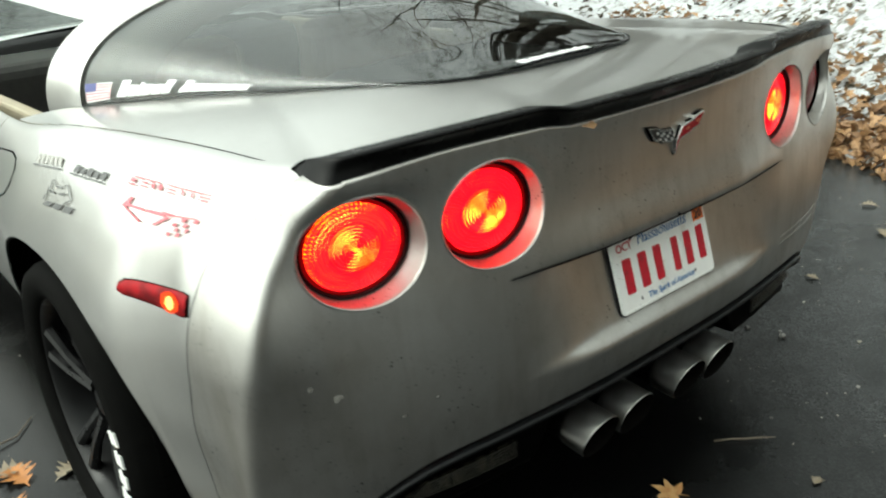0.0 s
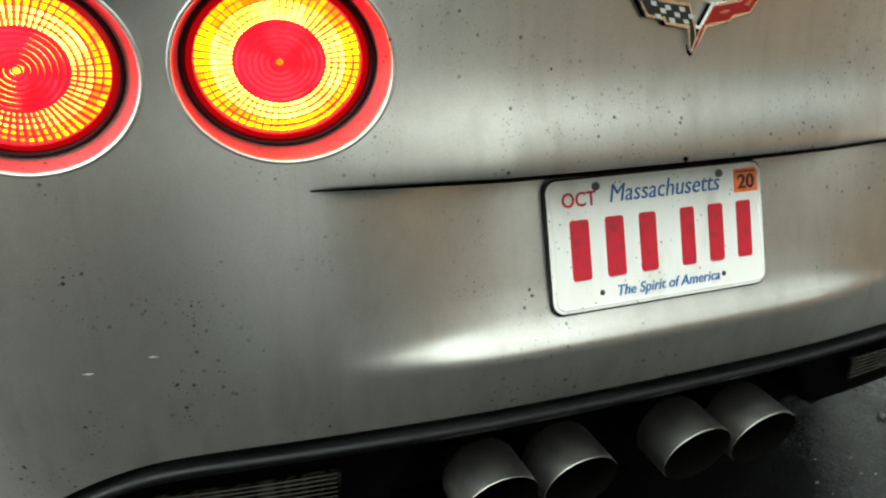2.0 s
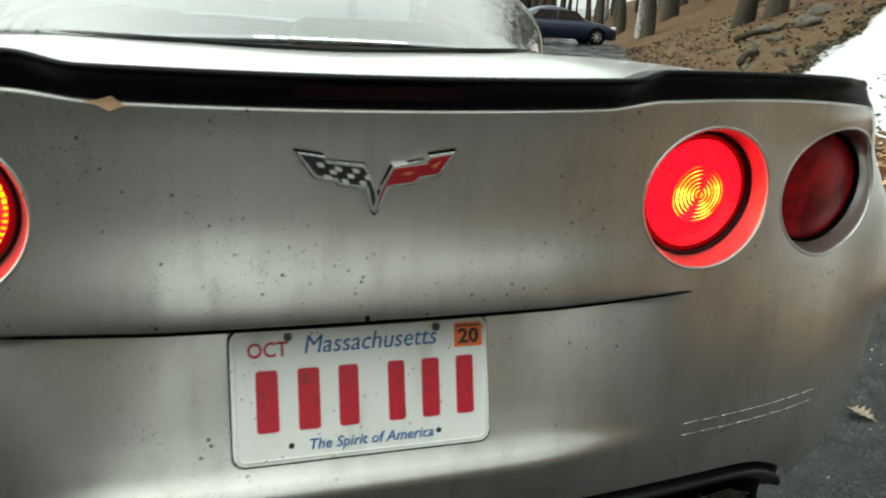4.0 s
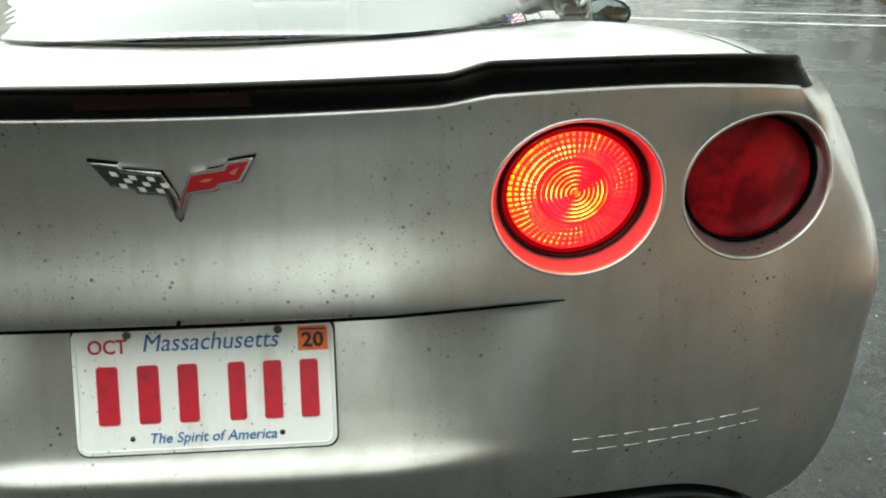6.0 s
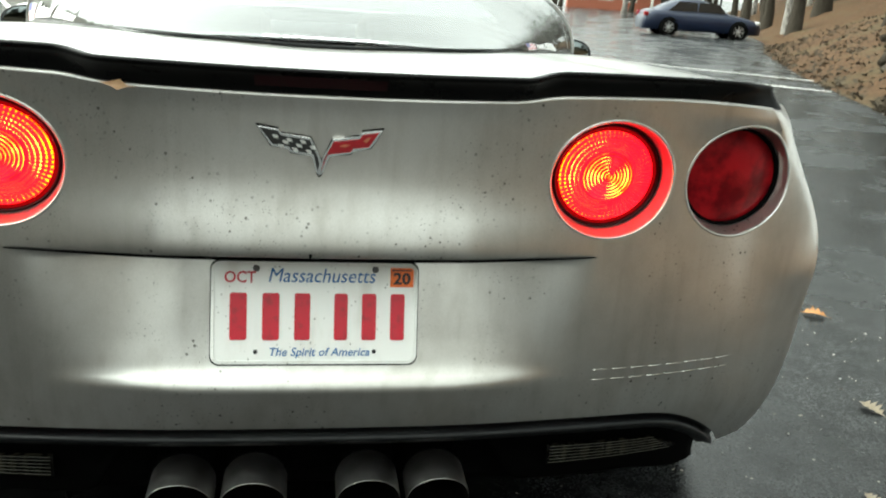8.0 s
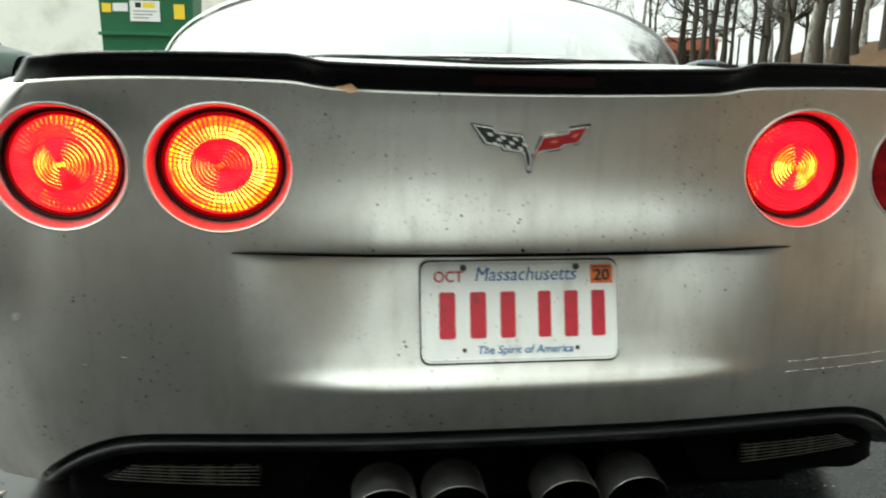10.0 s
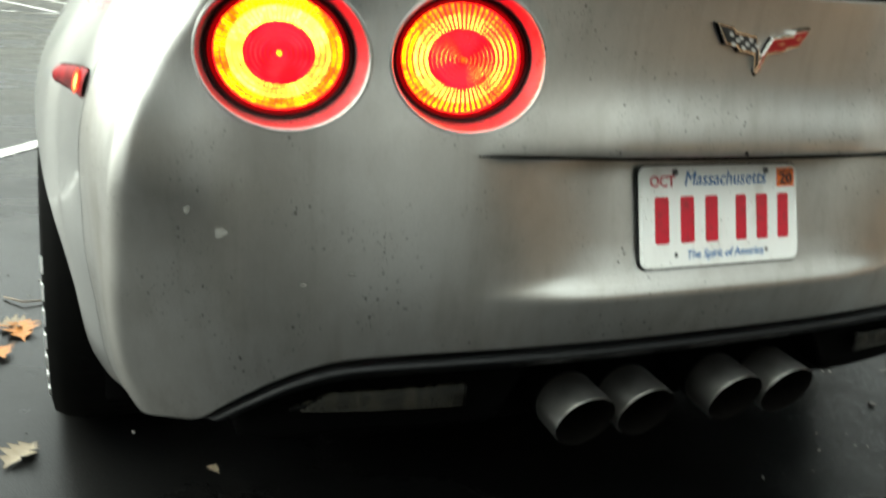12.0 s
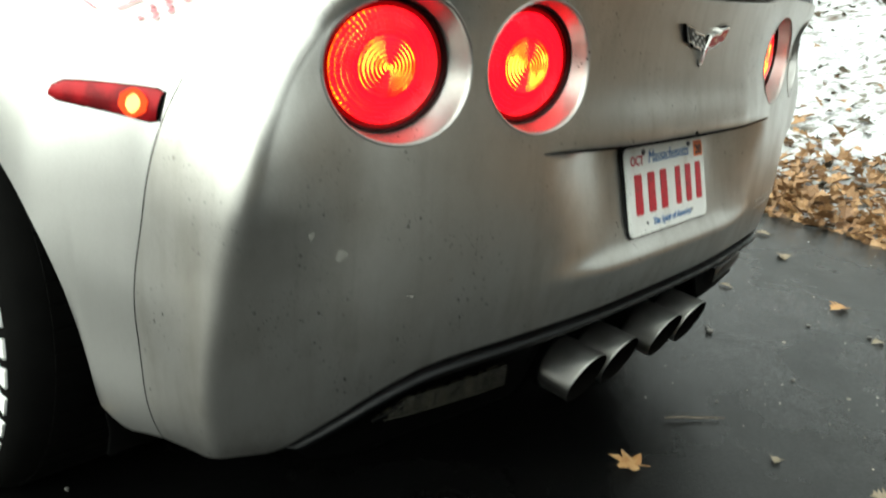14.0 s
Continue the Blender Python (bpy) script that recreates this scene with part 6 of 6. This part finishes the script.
# dense unseen evergreens added on the slope behind, mostly left, to dim reflections
for i in range(9):
    x = (-4.5 - 2.2 * i if i < 7 else 13.0 + 3.0 * (i - 7)) + rnd.uniform(-0.6, 0.6)
    d = 3.5 + 2.5 * (i % 2)
    copy_thing(ever, Matrix.Translation((x, -7.5 - d - 0.006 * x * x, 0.6 * d - 0.5)) @ pose(0, 0, 0, 0, 0, rnd.uniform(0, 360)) @ Matrix.Diagonal((1.0, 1.0, 0.72, 1)))

# fallen trunk, stumps and rocks on the hillside
for x, y, a, L in ((9.6, 11.7, 40, 1.3), (11.9, 14.3, 15, 1.8)):
    v, f = tube([(-L / 2, 0, 0), (-L / 6, 0.05, 0.05), (L / 5, -0.04, 0.04), (L / 2, 0.1, 0.12)], [0.07, 0.065, 0.05, 0.03], 9)
    ob = put("fallen_log", mesh_of("fallen_log", v, f, M_BARK), m=Matrix.Translation((x, y, bank_z(x, y) + 0.04)) @ pose(0, 0, 0, 0, -8, a))
    tagged(ob, "weathered grey log lying on brown leaves", "log", "fallen logs")


def rock(x, y, s, seed):
    bm = bmesh.new()
    bmesh.ops.create_icosphere(bm, subdivisions=3, radius=1)
    for v in bm.verts:
        n = noise.noise(v.co * 1.3 + Vector((seed, 0, 0))) * 0.35 + noise.noise(v.co * 3.1 + Vector((0, seed, 0))) * 0.12
        v.co = v.co * (1 + n)
        v.co.z *= 0.6
    ob = part("rock", bm, M_ROCK, smooth=True, m=Matrix.Translation((x, y, bank_z(x, y) + 0.05 * s)) @ pose(0, 0, 0, 0, 0, seed * 40) @ Matrix.Scale(s, 4))
    tagged(ob, "grey rock half sunk in leaf litter", "rock", "rocks")


for i, (x, y, s) in enumerate(((9.9, 11.3, 0.14), (11.0, 12.8, 0.18), (12.2, 13.4, 0.28), (12.8, 15.4, 0.2), (9.2, 11.2, 0.12), (13.6, 14.6, 0.3))):
    rock(x, y, s, i + 1)

# ---- leaves ----
def leaf_outline(scale, rnd, lobes=4):
    """An oak leaf: stalk at the origin, lobes along the rib."""
    right = []
    n = lobes * 2 + 1
    for i in range(n + 1):
        t = i / n
        w = math.sin(math.pi * min(1, t * 0.95 + 0.05)) * 0.36 + 0.03
        w *= 1.25 if i % 2 else 0.48
        right.append((w * rnd.uniform(0.85, 1.15), t))
    pts = [(0.012, -0.22), *right, (0.0, 1.06)]
    left = [(-w * rnd.uniform(0.85, 1.15), t) for w, t in right[::-1]] + [(-0.012, -0.22)]
    return [(x * scale, y * scale) for x, y in pts + left]


def leaf_mesh(seed, scale, curl=0.25, lobes=4):
    r = random.Random(seed)
    out = leaf_outline(scale, r, lobes)
    n = len(out)
    v, f = [], []
    cx = [(0.0, y) for _, y in out]
    a = r.uniform(0.5, 1.5)

    def lift(x, y):
        return abs(x) * curl * 1.4 + curl * 0.5 * scale * math.sin(3 * y / scale * a) * 0.5 + (y / scale) ** 2 * curl * scale * 0.25

    for (x, y), (mx, my) in zip(out, cx):
        v.append((x, y, lift(x, y)))
        v.append((mx, my, lift(mx, my) * 0.6))
    for i in range(n - 1):
        f.append((2 * i, 2 * i + 2, 2 * i + 3, 2 * i + 1))
    return v, f


LEAVES = []
for i in range(5):
    v, f = leaf_mesh(20 + i, 0.085, 0.22)
    LEAVES.append((mesh_of("leaf", v, f, M_LEAF_ONE), mesh_of("leaf", v, f, M_LEAF_PALE)))


def fallen_leaf(x, y, turn, s=1.0, kind=0, pale=False, tilt=0.0, label=""):
    ob = new("leaf", LEAVES[kind][1 if pale else 0])
    low = min(v.co.z for v in LEAVES[kind][0].vertices) * s
    ob.matrix_basis = Matrix.Translation((x, y, dip(x, y) - low + 0.0015)) @ pose(0, 0, 0, tilt, 0, turn) @ Matrix.Scale(s, 4)
    tagged(ob, label or ("pale damp leaf lying on asphalt" if pale else "orange-brown oak leaf lying on asphalt"), "leaf", "fallen leaves")


# one broad leaf with pointed lobes, curled at the tips
v, f = [(0.0, 0.0, 0.004)], []
star = [(0, 1.15), (12, 0.84), (19, 0.74), (26, 0.54), (38, 0.78), (47, 1.0), (56, 0.84), (66, 0.60), (76, 0.50), (92, 0.68), (104, 0.84), (118, 0.62), (140, 0.42), (165, 0.30), (176, 0.16)]
ring = star + [(178, 0.75), (182, 0.75)] + [(360 - a, q * (0.88 + 0.16 * ((i * 7) % 3) / 2)) for i, (a, q) in enumerate(star[:0:-1])]
for a, q in ring:
    a = radians(a)
    v.append((0.047 * q * math.sin(a), 0.047 * q * math.cos(a), 0.002 + 0.012 * q * q * (0.4 + 0.6 * math.sin(2.3 * a + 0.5) ** 2)))
f = [(0, 1 + i, 1 + (i + 1) % len(ring)) for i in range(len(ring))]
ob = put("leaf", mesh_of("leaf", v, f, M_LEAF_ONE), m=Matrix.Translation((0.032, -0.042, dip(0.032, -0.042) + 0.002)) @ pose(0, 0, 0, 0, 0, 20))
tagged(ob, "bright orange-brown lobed leaf on dark asphalt", "leaf", "fallen leaves")
for x, y, a, s, kk, pale in ((1.45, -0.05, 70, 0.9, 1, False), (0.34, -0.47, 40, 0.6, 2, True), (1.86, 0.315, 120, 0.9, 3, True), (1.60, 0.69, 20, 0.8, 4, True), (1.88, 1.40, 60, 1.0, 1, False), (0.31, -0.24, 100, 0.4, 2, True), (-1.02, 0.60, 150, 1.0, 3, True), (-1.06, 1.13, 10, 1.1, 4, False), (-1.04, 1.20, 80, 1.0, 0, True), (-1.12, 1.08, 200, 0.9, 2, False), (-0.99, 1.09, 300, 0.8, 1, True), (-0.205, -0.02, 80, 0.42, 4, True), (-0.70, 0.41, 30, 0.35, 3, True), (1.30, 0.28, 10, 0.5, 2, True), (1.15, 1.0, 50, 0.6, 1, True), (-1.9, 1.2, 90, 0.7, 0, False), (-2.6, 3.5, 90, 0.7, 2, False), (2.0, 0.9, 160, 0.8, 0, False), (2.2, -0.3, 200, 0.9, 2, False), (1.2, -0.2, 240, 0.5, 3, True), (2.1, 0.45, 20, 0.7, 1, True)):
    fallen_leaf(x, y, a, s, kk, pale)

# the leaf stuck under the spoiler
v, f = leaf_mesh(33, 0.034, 0.10, 1)
ob = put("leaf", mesh_of("leaf", v, f, M_LEAF), m=Matrix.Translation((-0.246, -0.0590, 0.9255)) @ pose(0, 0, 0, 62, 5, -6) @ pose(0, 0, 0, 0, 0, 90) @ Matrix.Diagonal((0.45, 1, 1, 1)))
tagged(ob, "small tan leaf stuck under the black spoiler", "leaf")

# twig
v, f = tube([(0.262, 0.004, 0.007), (0.295, -0.022, 0.009), (0.325, -0.046, 0.006), (0.356, -0.074, 0.008), (0.381, -0.091, 0.005)], [0.0018, 0.0022, 0.0024, 0.0020, 0.0010], 7)
ob = new("twig", mesh_of("twig", v, f, M_TWIG))
tagged(ob, "thin dry brown twig lying on asphalt", "twig")
v, f = tube([(-1.12, 1.42, 0.006), (-1.07, 1.36, 0.010), (-1.02, 1.37, 0.007), (-0.96, 1.45, 0.005)], [0.003, 0.003, 0.0025, 0.0015], 6)
ob = new("twig", mesh_of("twig", v, f, M_TWIG))
tagged(ob, "thin curved dry twig beside the car", "twig")


def leaf_litter(name, count, seed, place, size, label, mat=M_LEAF):
    """Heaps of leaves that nobody could count."""
    r = random.Random(seed)
    V, F = [], []
    shapes = [leaf_mesh(60 + i, 1.0, 0.3, 2) for i in range(6)]
    for i in range(count):
        x, y, z = place(r)
        s = size * r.uniform(0.6, 1.25)
        m = Matrix.Translation((x, y, z)) @ Euler((r.uniform(-0.7, 0.7), r.uniform(-0.7, 0.7), r.uniform(0, 6.28))).to_matrix().to_4x4() @ Matrix.Scale(s, 4)
        v, f = shapes[r.randrange(6)]
        o = len(V)
        V += [m @ Vector(p) for p in v]
        F += [tuple(o + q for q in g) for g in f]
    ob = new(name, raw_mesh(name, V, F, mat, False))
    tagged(ob, label, "leaves", kind="stuff")


def strip(r):
    y = r.uniform(-3.5, 4.5)
    d = abs(r.gauss(0.0, 0.42)) * (1.0 if r.random() < 0.85 else 2.0)
    x = bank_edge(y) + d - 0.03
    return x, y, bank_z(x, y) + r.uniform(0.005, 0.07) * step(0, 0.15, d) + 0.004


leaf_litter("leaf_litter", 5200, 3, strip, 0.075, "thick strip of dry tan leaves along the asphalt edge")


def sprinkled(r):
    y = r.uniform(-4, 7)
    d = 0.5 + 6.5 * r.random() ** 1.2
    x = bank_edge(y) + d
    return x, y, bank_z(x, y) + 0.015


leaf_litter("scattered_leaves", 1700, 4, sprinkled, 0.07, "brown leaves scattered over patchy snow", M_SLOPE)


def hillside(r):
    y = r.uniform(5, 26)
    d = 12 * r.random() ** 1.3
    x = min(bank_edge(y) + d, max(bank_edge(y) + 0.1, (y - 2.9) / 0.72 + 0.2 - 0.6 * r.random()))
    return x, y, bank_z(x, y) + 0.02


leaf_litter("hillside_leaves", 3500, 6, hillside, 0.10, "dry brown leaves covering the wooded hillside", M_SLOPE)

# grit and leaf crumbs washed over the asphalt beside the car
r = random.Random(77)
V, F = [], []
for i in range(900):
    cx, cy = (r.uniform(0.35, 2.3), r.uniform(-1.2, 2.2)) if r.random() < 0.8 else (r.uniform(-1.9, -1.0), r.uniform(-0.4, 2.5))
    s, a = r.uniform(0.0012, 0.0032) * (2.2 if r.random() < 0.06 else 1.0), r.uniform(0, 6.28)
    o, z = len(V), dip(cx, cy) + 0.0005
    for e in range(5):
        q = s * r.uniform(0.6, 1.3)
        V.append((cx + q * 1.5 * math.cos(a + 1.257 * e), cy + q * math.sin(a + 1.257 * e), z))
    V.append((cx, cy, z + s * 0.7))
    F += [(o + e, o + (e + 1) % 5, o + 5) for e in range(5)]
ob = new("grit", raw_mesh("grit", V, F, M_GRIT, False))
tagged(ob, "fine grit and leaf crumbs scattered on wet asphalt", "grit", kind="stuff")

# pebbles
bm = bmesh.new()
bmesh.ops.create_icosphere(bm, subdivisions=1, radius=1)
for v in bm.verts:
    v.co *= 1 + 0.3 * noise.noise(v.co * 2)
    v.co.z *= 0.65
peb = bpy.data.meshes.new("pebble")
bm.to_mesh(peb)
bm.free()
peb.materials.append(M_PEBBLE)
rnd = random.Random(21)
spots = [(0.835, 0.263, 0.010), (0.855, 0.160, 0.012), (1.17, -0.02, 0.008), (0.735, -0.126, 0.006), (-0.525, 0.209, 0.007), (0.88, 0.18, 0.007), (1.237, -0.18, 0.009)]
while len(spots) < 130:
    x, y = rnd.uniform(-2.3, 2.3), rnd.uniform(-0.9, 2.2)
    spots.append((x, y, rnd.choice((0.0025, 0.003, 0.004, 0.005))))
for x, y, s in spots:
    ob = new("pebble", peb)
    ob.matrix_basis = Matrix.Translation((x, y, s * 0.5)) @ pose(0, 0, 0, 0, 0, rnd.uniform(0, 360)) @ Matrix.Scale(s, 4)
    tagged(ob, "small pebble lying on asphalt", "pebble", "pebbles")


# ---- dumpster by the wall ----
def build_dumpster():
    d = tagged(new("dumpster"), "green steel dumpster with stickers standing by the wall", "dumpster")
    W, D, H = 2.28, 1.6, 2.40
    bm = box_bm(-W / 2, W / 2, 0, D, 0.14, H, 0.02)
    for v in bm.verts:
        if v.co.z < 0.5:
            v.co.y = v.co.y * 0.85 + 0.12
            v.co.x *= 0.97
    part("body", bm, M_BIN, d)
    part("rib", box_bm(-W / 2 - 0.03, W / 2 + 0.03, -0.06, 0.03, 1.34, 1.42, 0.01), M_BIN, d)
    part("top_rail", box_bm(-W / 2 - 0.04, W / 2 + 0.04, -0.07, 0.03, H - 0.10, H, 0.015), M_BIN_DARK, d)
    part("base_rail", box_bm(-W / 2, W / 2, 0.12, 0.22, 0.06, 0.16, 0.01), M_BIN_DARK, d)
    part("base_rail", box_bm(-W / 2, W / 2, D - 0.3, D - 0.2, 0.06, 0.16, 0.01), M_BIN_DARK, d)
    for s in (-1, 1):
        part("lid", box_bm(min(0, s * W / 2), max(0, s * W / 2), -0.05, D, H, H + 0.08, 0.02), M_BIN_DARK, d, "dark green plastic lid")
        part("side_pocket", box_bm(s * W / 2 - 0.02, s * W / 2 + 0.13, 0.25, 0.75, 0.75, 1.02, 0.02), M_BIN_DARK, d, "lifting pocket")
        for y in (0.25, D - 0.3):
            v, f = lathe([(0.0001, -0.03), (0.06, -0.03), (0.07, 0), (0.06, 0.03), (0.0001, 0.03)], 16)
            put("castor", mesh_of("castor", v, f, M_RUBBER), d, m=pose(s * (W / 2 - 0.2), y, 0.07, 0, 0, 90))
    for x, z, w, h, mat, lab in ((-0.95, 2.00, 0.22, 0.22, M_YELLOW, "yellow warning sticker"), (-0.62, 2.02, 0.36, 0.20, M_PAPER, "white sticker"), (-0.03, 1.94, 0.72, 0.50, M_PAPER, "white notice"), (0.80, 1.94, 0.26, 0.36, M_YELLOW, "yellow sticker")):
        s = part("sticker", box_bm(x - w / 2, x + w / 2, -0.012, 0.0, z - h / 2, z + h / 2), mat, d, lab)
        if w > 0.5:
            for q in range(3):
                part("print_bar", box_bm(x - 0.28, x + 0.28 - 0.1 * q, -0.016, -0.011, z - 0.02 - 0.08 * q, z + 0.01 - 0.08 * q), M_DECAL_PALE, s)
            for dx, mat2 in ((-0.16, M_INK), (0.02, M_YELLOW), (0.16, M_YELLOW)):
                part("print_shape", box_bm(x + dx - 0.07, x + dx + 0.07, -0.016, -0.011, z + 0.08, z + 0.2), mat2, s)
    return d


bin1 = build_dumpster()
bin1.matrix_basis = pose(-4.72, 21.35, 0, 0, 0, 0)


# ---- parked cars far off ----
def build_sedan(label, mat, m):
    c = tagged(new("sedan"), label, "car", "parked sedans")
    L, W = 4.75, 1.82

    def lower(t):
        x = lerp(-L / 2, L / 2, t)
        top = curve_at(t, ((0, 0.62), (0.03, 0.86), (0.12, 0.96), (0.35, 0.93), (0.66, 0.93), (0.75, 0.90), (0.90, 0.78), (0.97, 0.66), (1, 0.50)))
        wid = W / 2 * curve_at(t, ((0, 0.74), (0.04, 0.90), (0.15, 0.99), (0.5, 1.0), (0.85, 0.97), (0.95, 0.85), (1, 0.62)))
        return x, top, wid

    rows = []
    for i in range(41):
        x, top, w = lower(i / 40)
        row = []
        for yy, zz in ((0.82, 0.20), (0.97, 0.30), (1.0, 0.55), (0.985, 0.78), (0.93, 0.93), (0.80, 1.0), (0.4, 1.03), (0, 1.035)):
            z = zz if zz < 0.5 else lerp(0.50, top, (zz - 0.50) / 0.5)
            row.append((x, w * yy, z))
        rows.append(row + [(x, -w * yy, z) for (x, _, z), yy in zip(row[-2::-1], (0.4, 0.80, 0.93, 0.985, 1.0, 0.97, 0.82))])
    v, f = grid(rows)
    n = len(rows[0])
    f += [tuple(range(n)), tuple(40 * n + i for i in range(n))[::-1]]
    put("body", mesh_of("body", v, f, mat), c)
    rows = []
    for i in range(25):
        t = i / 24
        x = lerp(-1.95, 1.15, t)
        z0 = 0.90
        zt = curve_at(t, ((0, 0.93), (0.18, 1.22), (0.38, 1.43), (0.55, 1.45), (0.72, 1.33), (1, 0.92)))
        row = []
        for q in range(-6, 7):
            a = q / 6
            row.append((x, 0.80 * math.copysign(abs(a) ** 0.55, a) * (0.86 if abs(a) < 0.7 else 1.0), z0 + (zt - z0) * (1 - abs(a) ** 3)))
        rows.append(row)
    put("cabin", mesh_of("cabin", *grid(rows), mat), c)
    for s in (-1, 1):
        for x0, x1 in ((-1.25, -0.32), (-0.26, 0.60)):
            part("window", slab_bm([(x0 - 0.18 if x0 < -1 else x0, 0.95), (x1 + (0.28 if x1 > 0 else 0), 0.95), (x1 - 0.1 if x1 > 0 else x1, 1.30), (x0 + (0.20 if x0 < -1 else 0), 1.32)], s * 0.775, s * 0.800), M_WINDOW, c, "dark side window")
        part("headlight", box_bm(2.02, 2.26, s * 0.62 - 0.14, s * 0.62 + 0.14, 0.60, 0.74, 0.04), M_HEAD, c)
        part("tail_light", box_bm(-2.36, -2.20, s * 0.66 - 0.14, s * 0.66 + 0.14, 0.70, 0.86, 0.03), M_LENS_DARK, c)
        for x in (-1.38, 1.40):
            w = put("wheel", None, c, "", pose(x, s * 0.825, 0.325, 0, 0, 0 if s > 0 else 180))
            v, f = lathe([(0.0001, 0.075), (0.372, 0.088), (0.378, 0.080), (0.378, -0.10)], 32)
            put("wheel_arch", mesh_of("wheel_arch", v, f, M_DARK), c, "dark wheel arch", pose(x, s * 0.825, 0.335, 0, 0, 0 if s > 0 else 180))
            v, f = lathe([(0.21, 0.10), (0.30, 0.11), (0.325, 0.08), (0.325, -0.10)], 32)
            put("tyre", mesh_of("tyre", v, f, M_RUBBER), w)
            v, f = lathe([(0.0001, 0.085), (0.06, 0.085), (0.07, 0.06), (0.19, 0.055), (0.21, 0.10)], 32)
            put("rim", mesh_of("rim", v, f, M_HUB), w)
            for q in range(7):
                part("spoke", box_bm(-0.018, 0.018, 0.06, 0.09, 0.05, 0.20, 0.004), M_HUB, w, m=Matrix.Rotation(2 * math.pi * q / 7, 4, "Y"))
            for q in range(7):
                part("wheel_hollow", box_bm(-0.03, 0.03, 0.052, 0.062, 0.09, 0.19, 0.004), M_DARK, w, m=Matrix.Rotation(2 * math.pi * (q + 0.5) / 7, 4, "Y"))
    c.matrix_basis = m
    return c


build_sedan("dark blue sedan parked on the road below the hill", M_BLUE_CAR, Matrix.Translation((15.55, 31.8, dip(15.55, 31.8))) @ pose(0, 0, 0, 0, 0, -9))
build_sedan("silver sedan parked beside the building wall", M_SILVER_CAR, pose(-9.25, 20.4, 0, 0, 0, 69) @ Matrix.Scale(1.1, 4))


# ---- brick building and globe lamp in the distance ----
def build_brick_house():
    h = tagged(new("brick_building"), "low red brick building with white trim in the distance", "building")
    part("wall", box_bm(-8, 5, 0, 8, 0, 3.6), M_BRICK, h)
    part("roof", box_bm(-8.4, 5.4, -0.5, 8.5, 3.6, 4.0, 0.05), M_STUCCO, h, "flat roof with white fascia")
    part("porch", box_bm(-0.2, 4.6, -2.6, 0.0, 2.7, 3.9, 0.04), M_BRICK, h, "red canopy")
    for x in (0.0, 4.4):
        part("post", box_bm(x - 0.12, x + 0.12, -2.5, -2.26, 0, 2.7), M_STUCCO, h)
    for x in (-6.5, -4.2, -1.9):
        w = part("window", box_bm(x - 0.7, x + 0.7, -0.05, 0.02, 0.9, 2.4), M_STUCCO, h, "white framed window")
        part("pane", box_bm(x - 0.6, x + 0.6, -0.07, -0.045, 1.0, 2.3), M_WINDOW, w)
    w = part("door", box_bm(1.6, 2.9, -0.05, 0.02, 0, 2.3), M_STUCCO, h)
    part("pane", box_bm(1.75, 2.75, -0.07, -0.045, 0.1, 2.2), M_WINDOW, w)
    h.matrix_basis = Matrix.Translation((33.2, 80.5, dip(33, 80) - 0.05)) @ pose(0, 0, 0, 0, 0, -16)
    p = tagged(new("street_lamp"), "dark lamp post with a white globe", "street lamp")
    v, f = tube([(0, 0, 0), (0, 0, 1.5), (0, 0, 3.0)], [0.07, 0.05, 0.05], 10)
    put("post", mesh_of("post", v, f, M_DARK), p)
    bm = bmesh.new()
    bmesh.ops.create_uvsphere(bm, u_segments=16, v_segments=10, radius=0.24)
    bmesh.ops.translate(bm, verts=bm.verts, vec=(0, 0, 3.18))
    part("globe", bm, M_LAMP, p, "white globe", True)
    p.matrix_basis = Matrix.Translation((22.5, 44.0, dip(22.5, 44.0)))


build_brick_house()
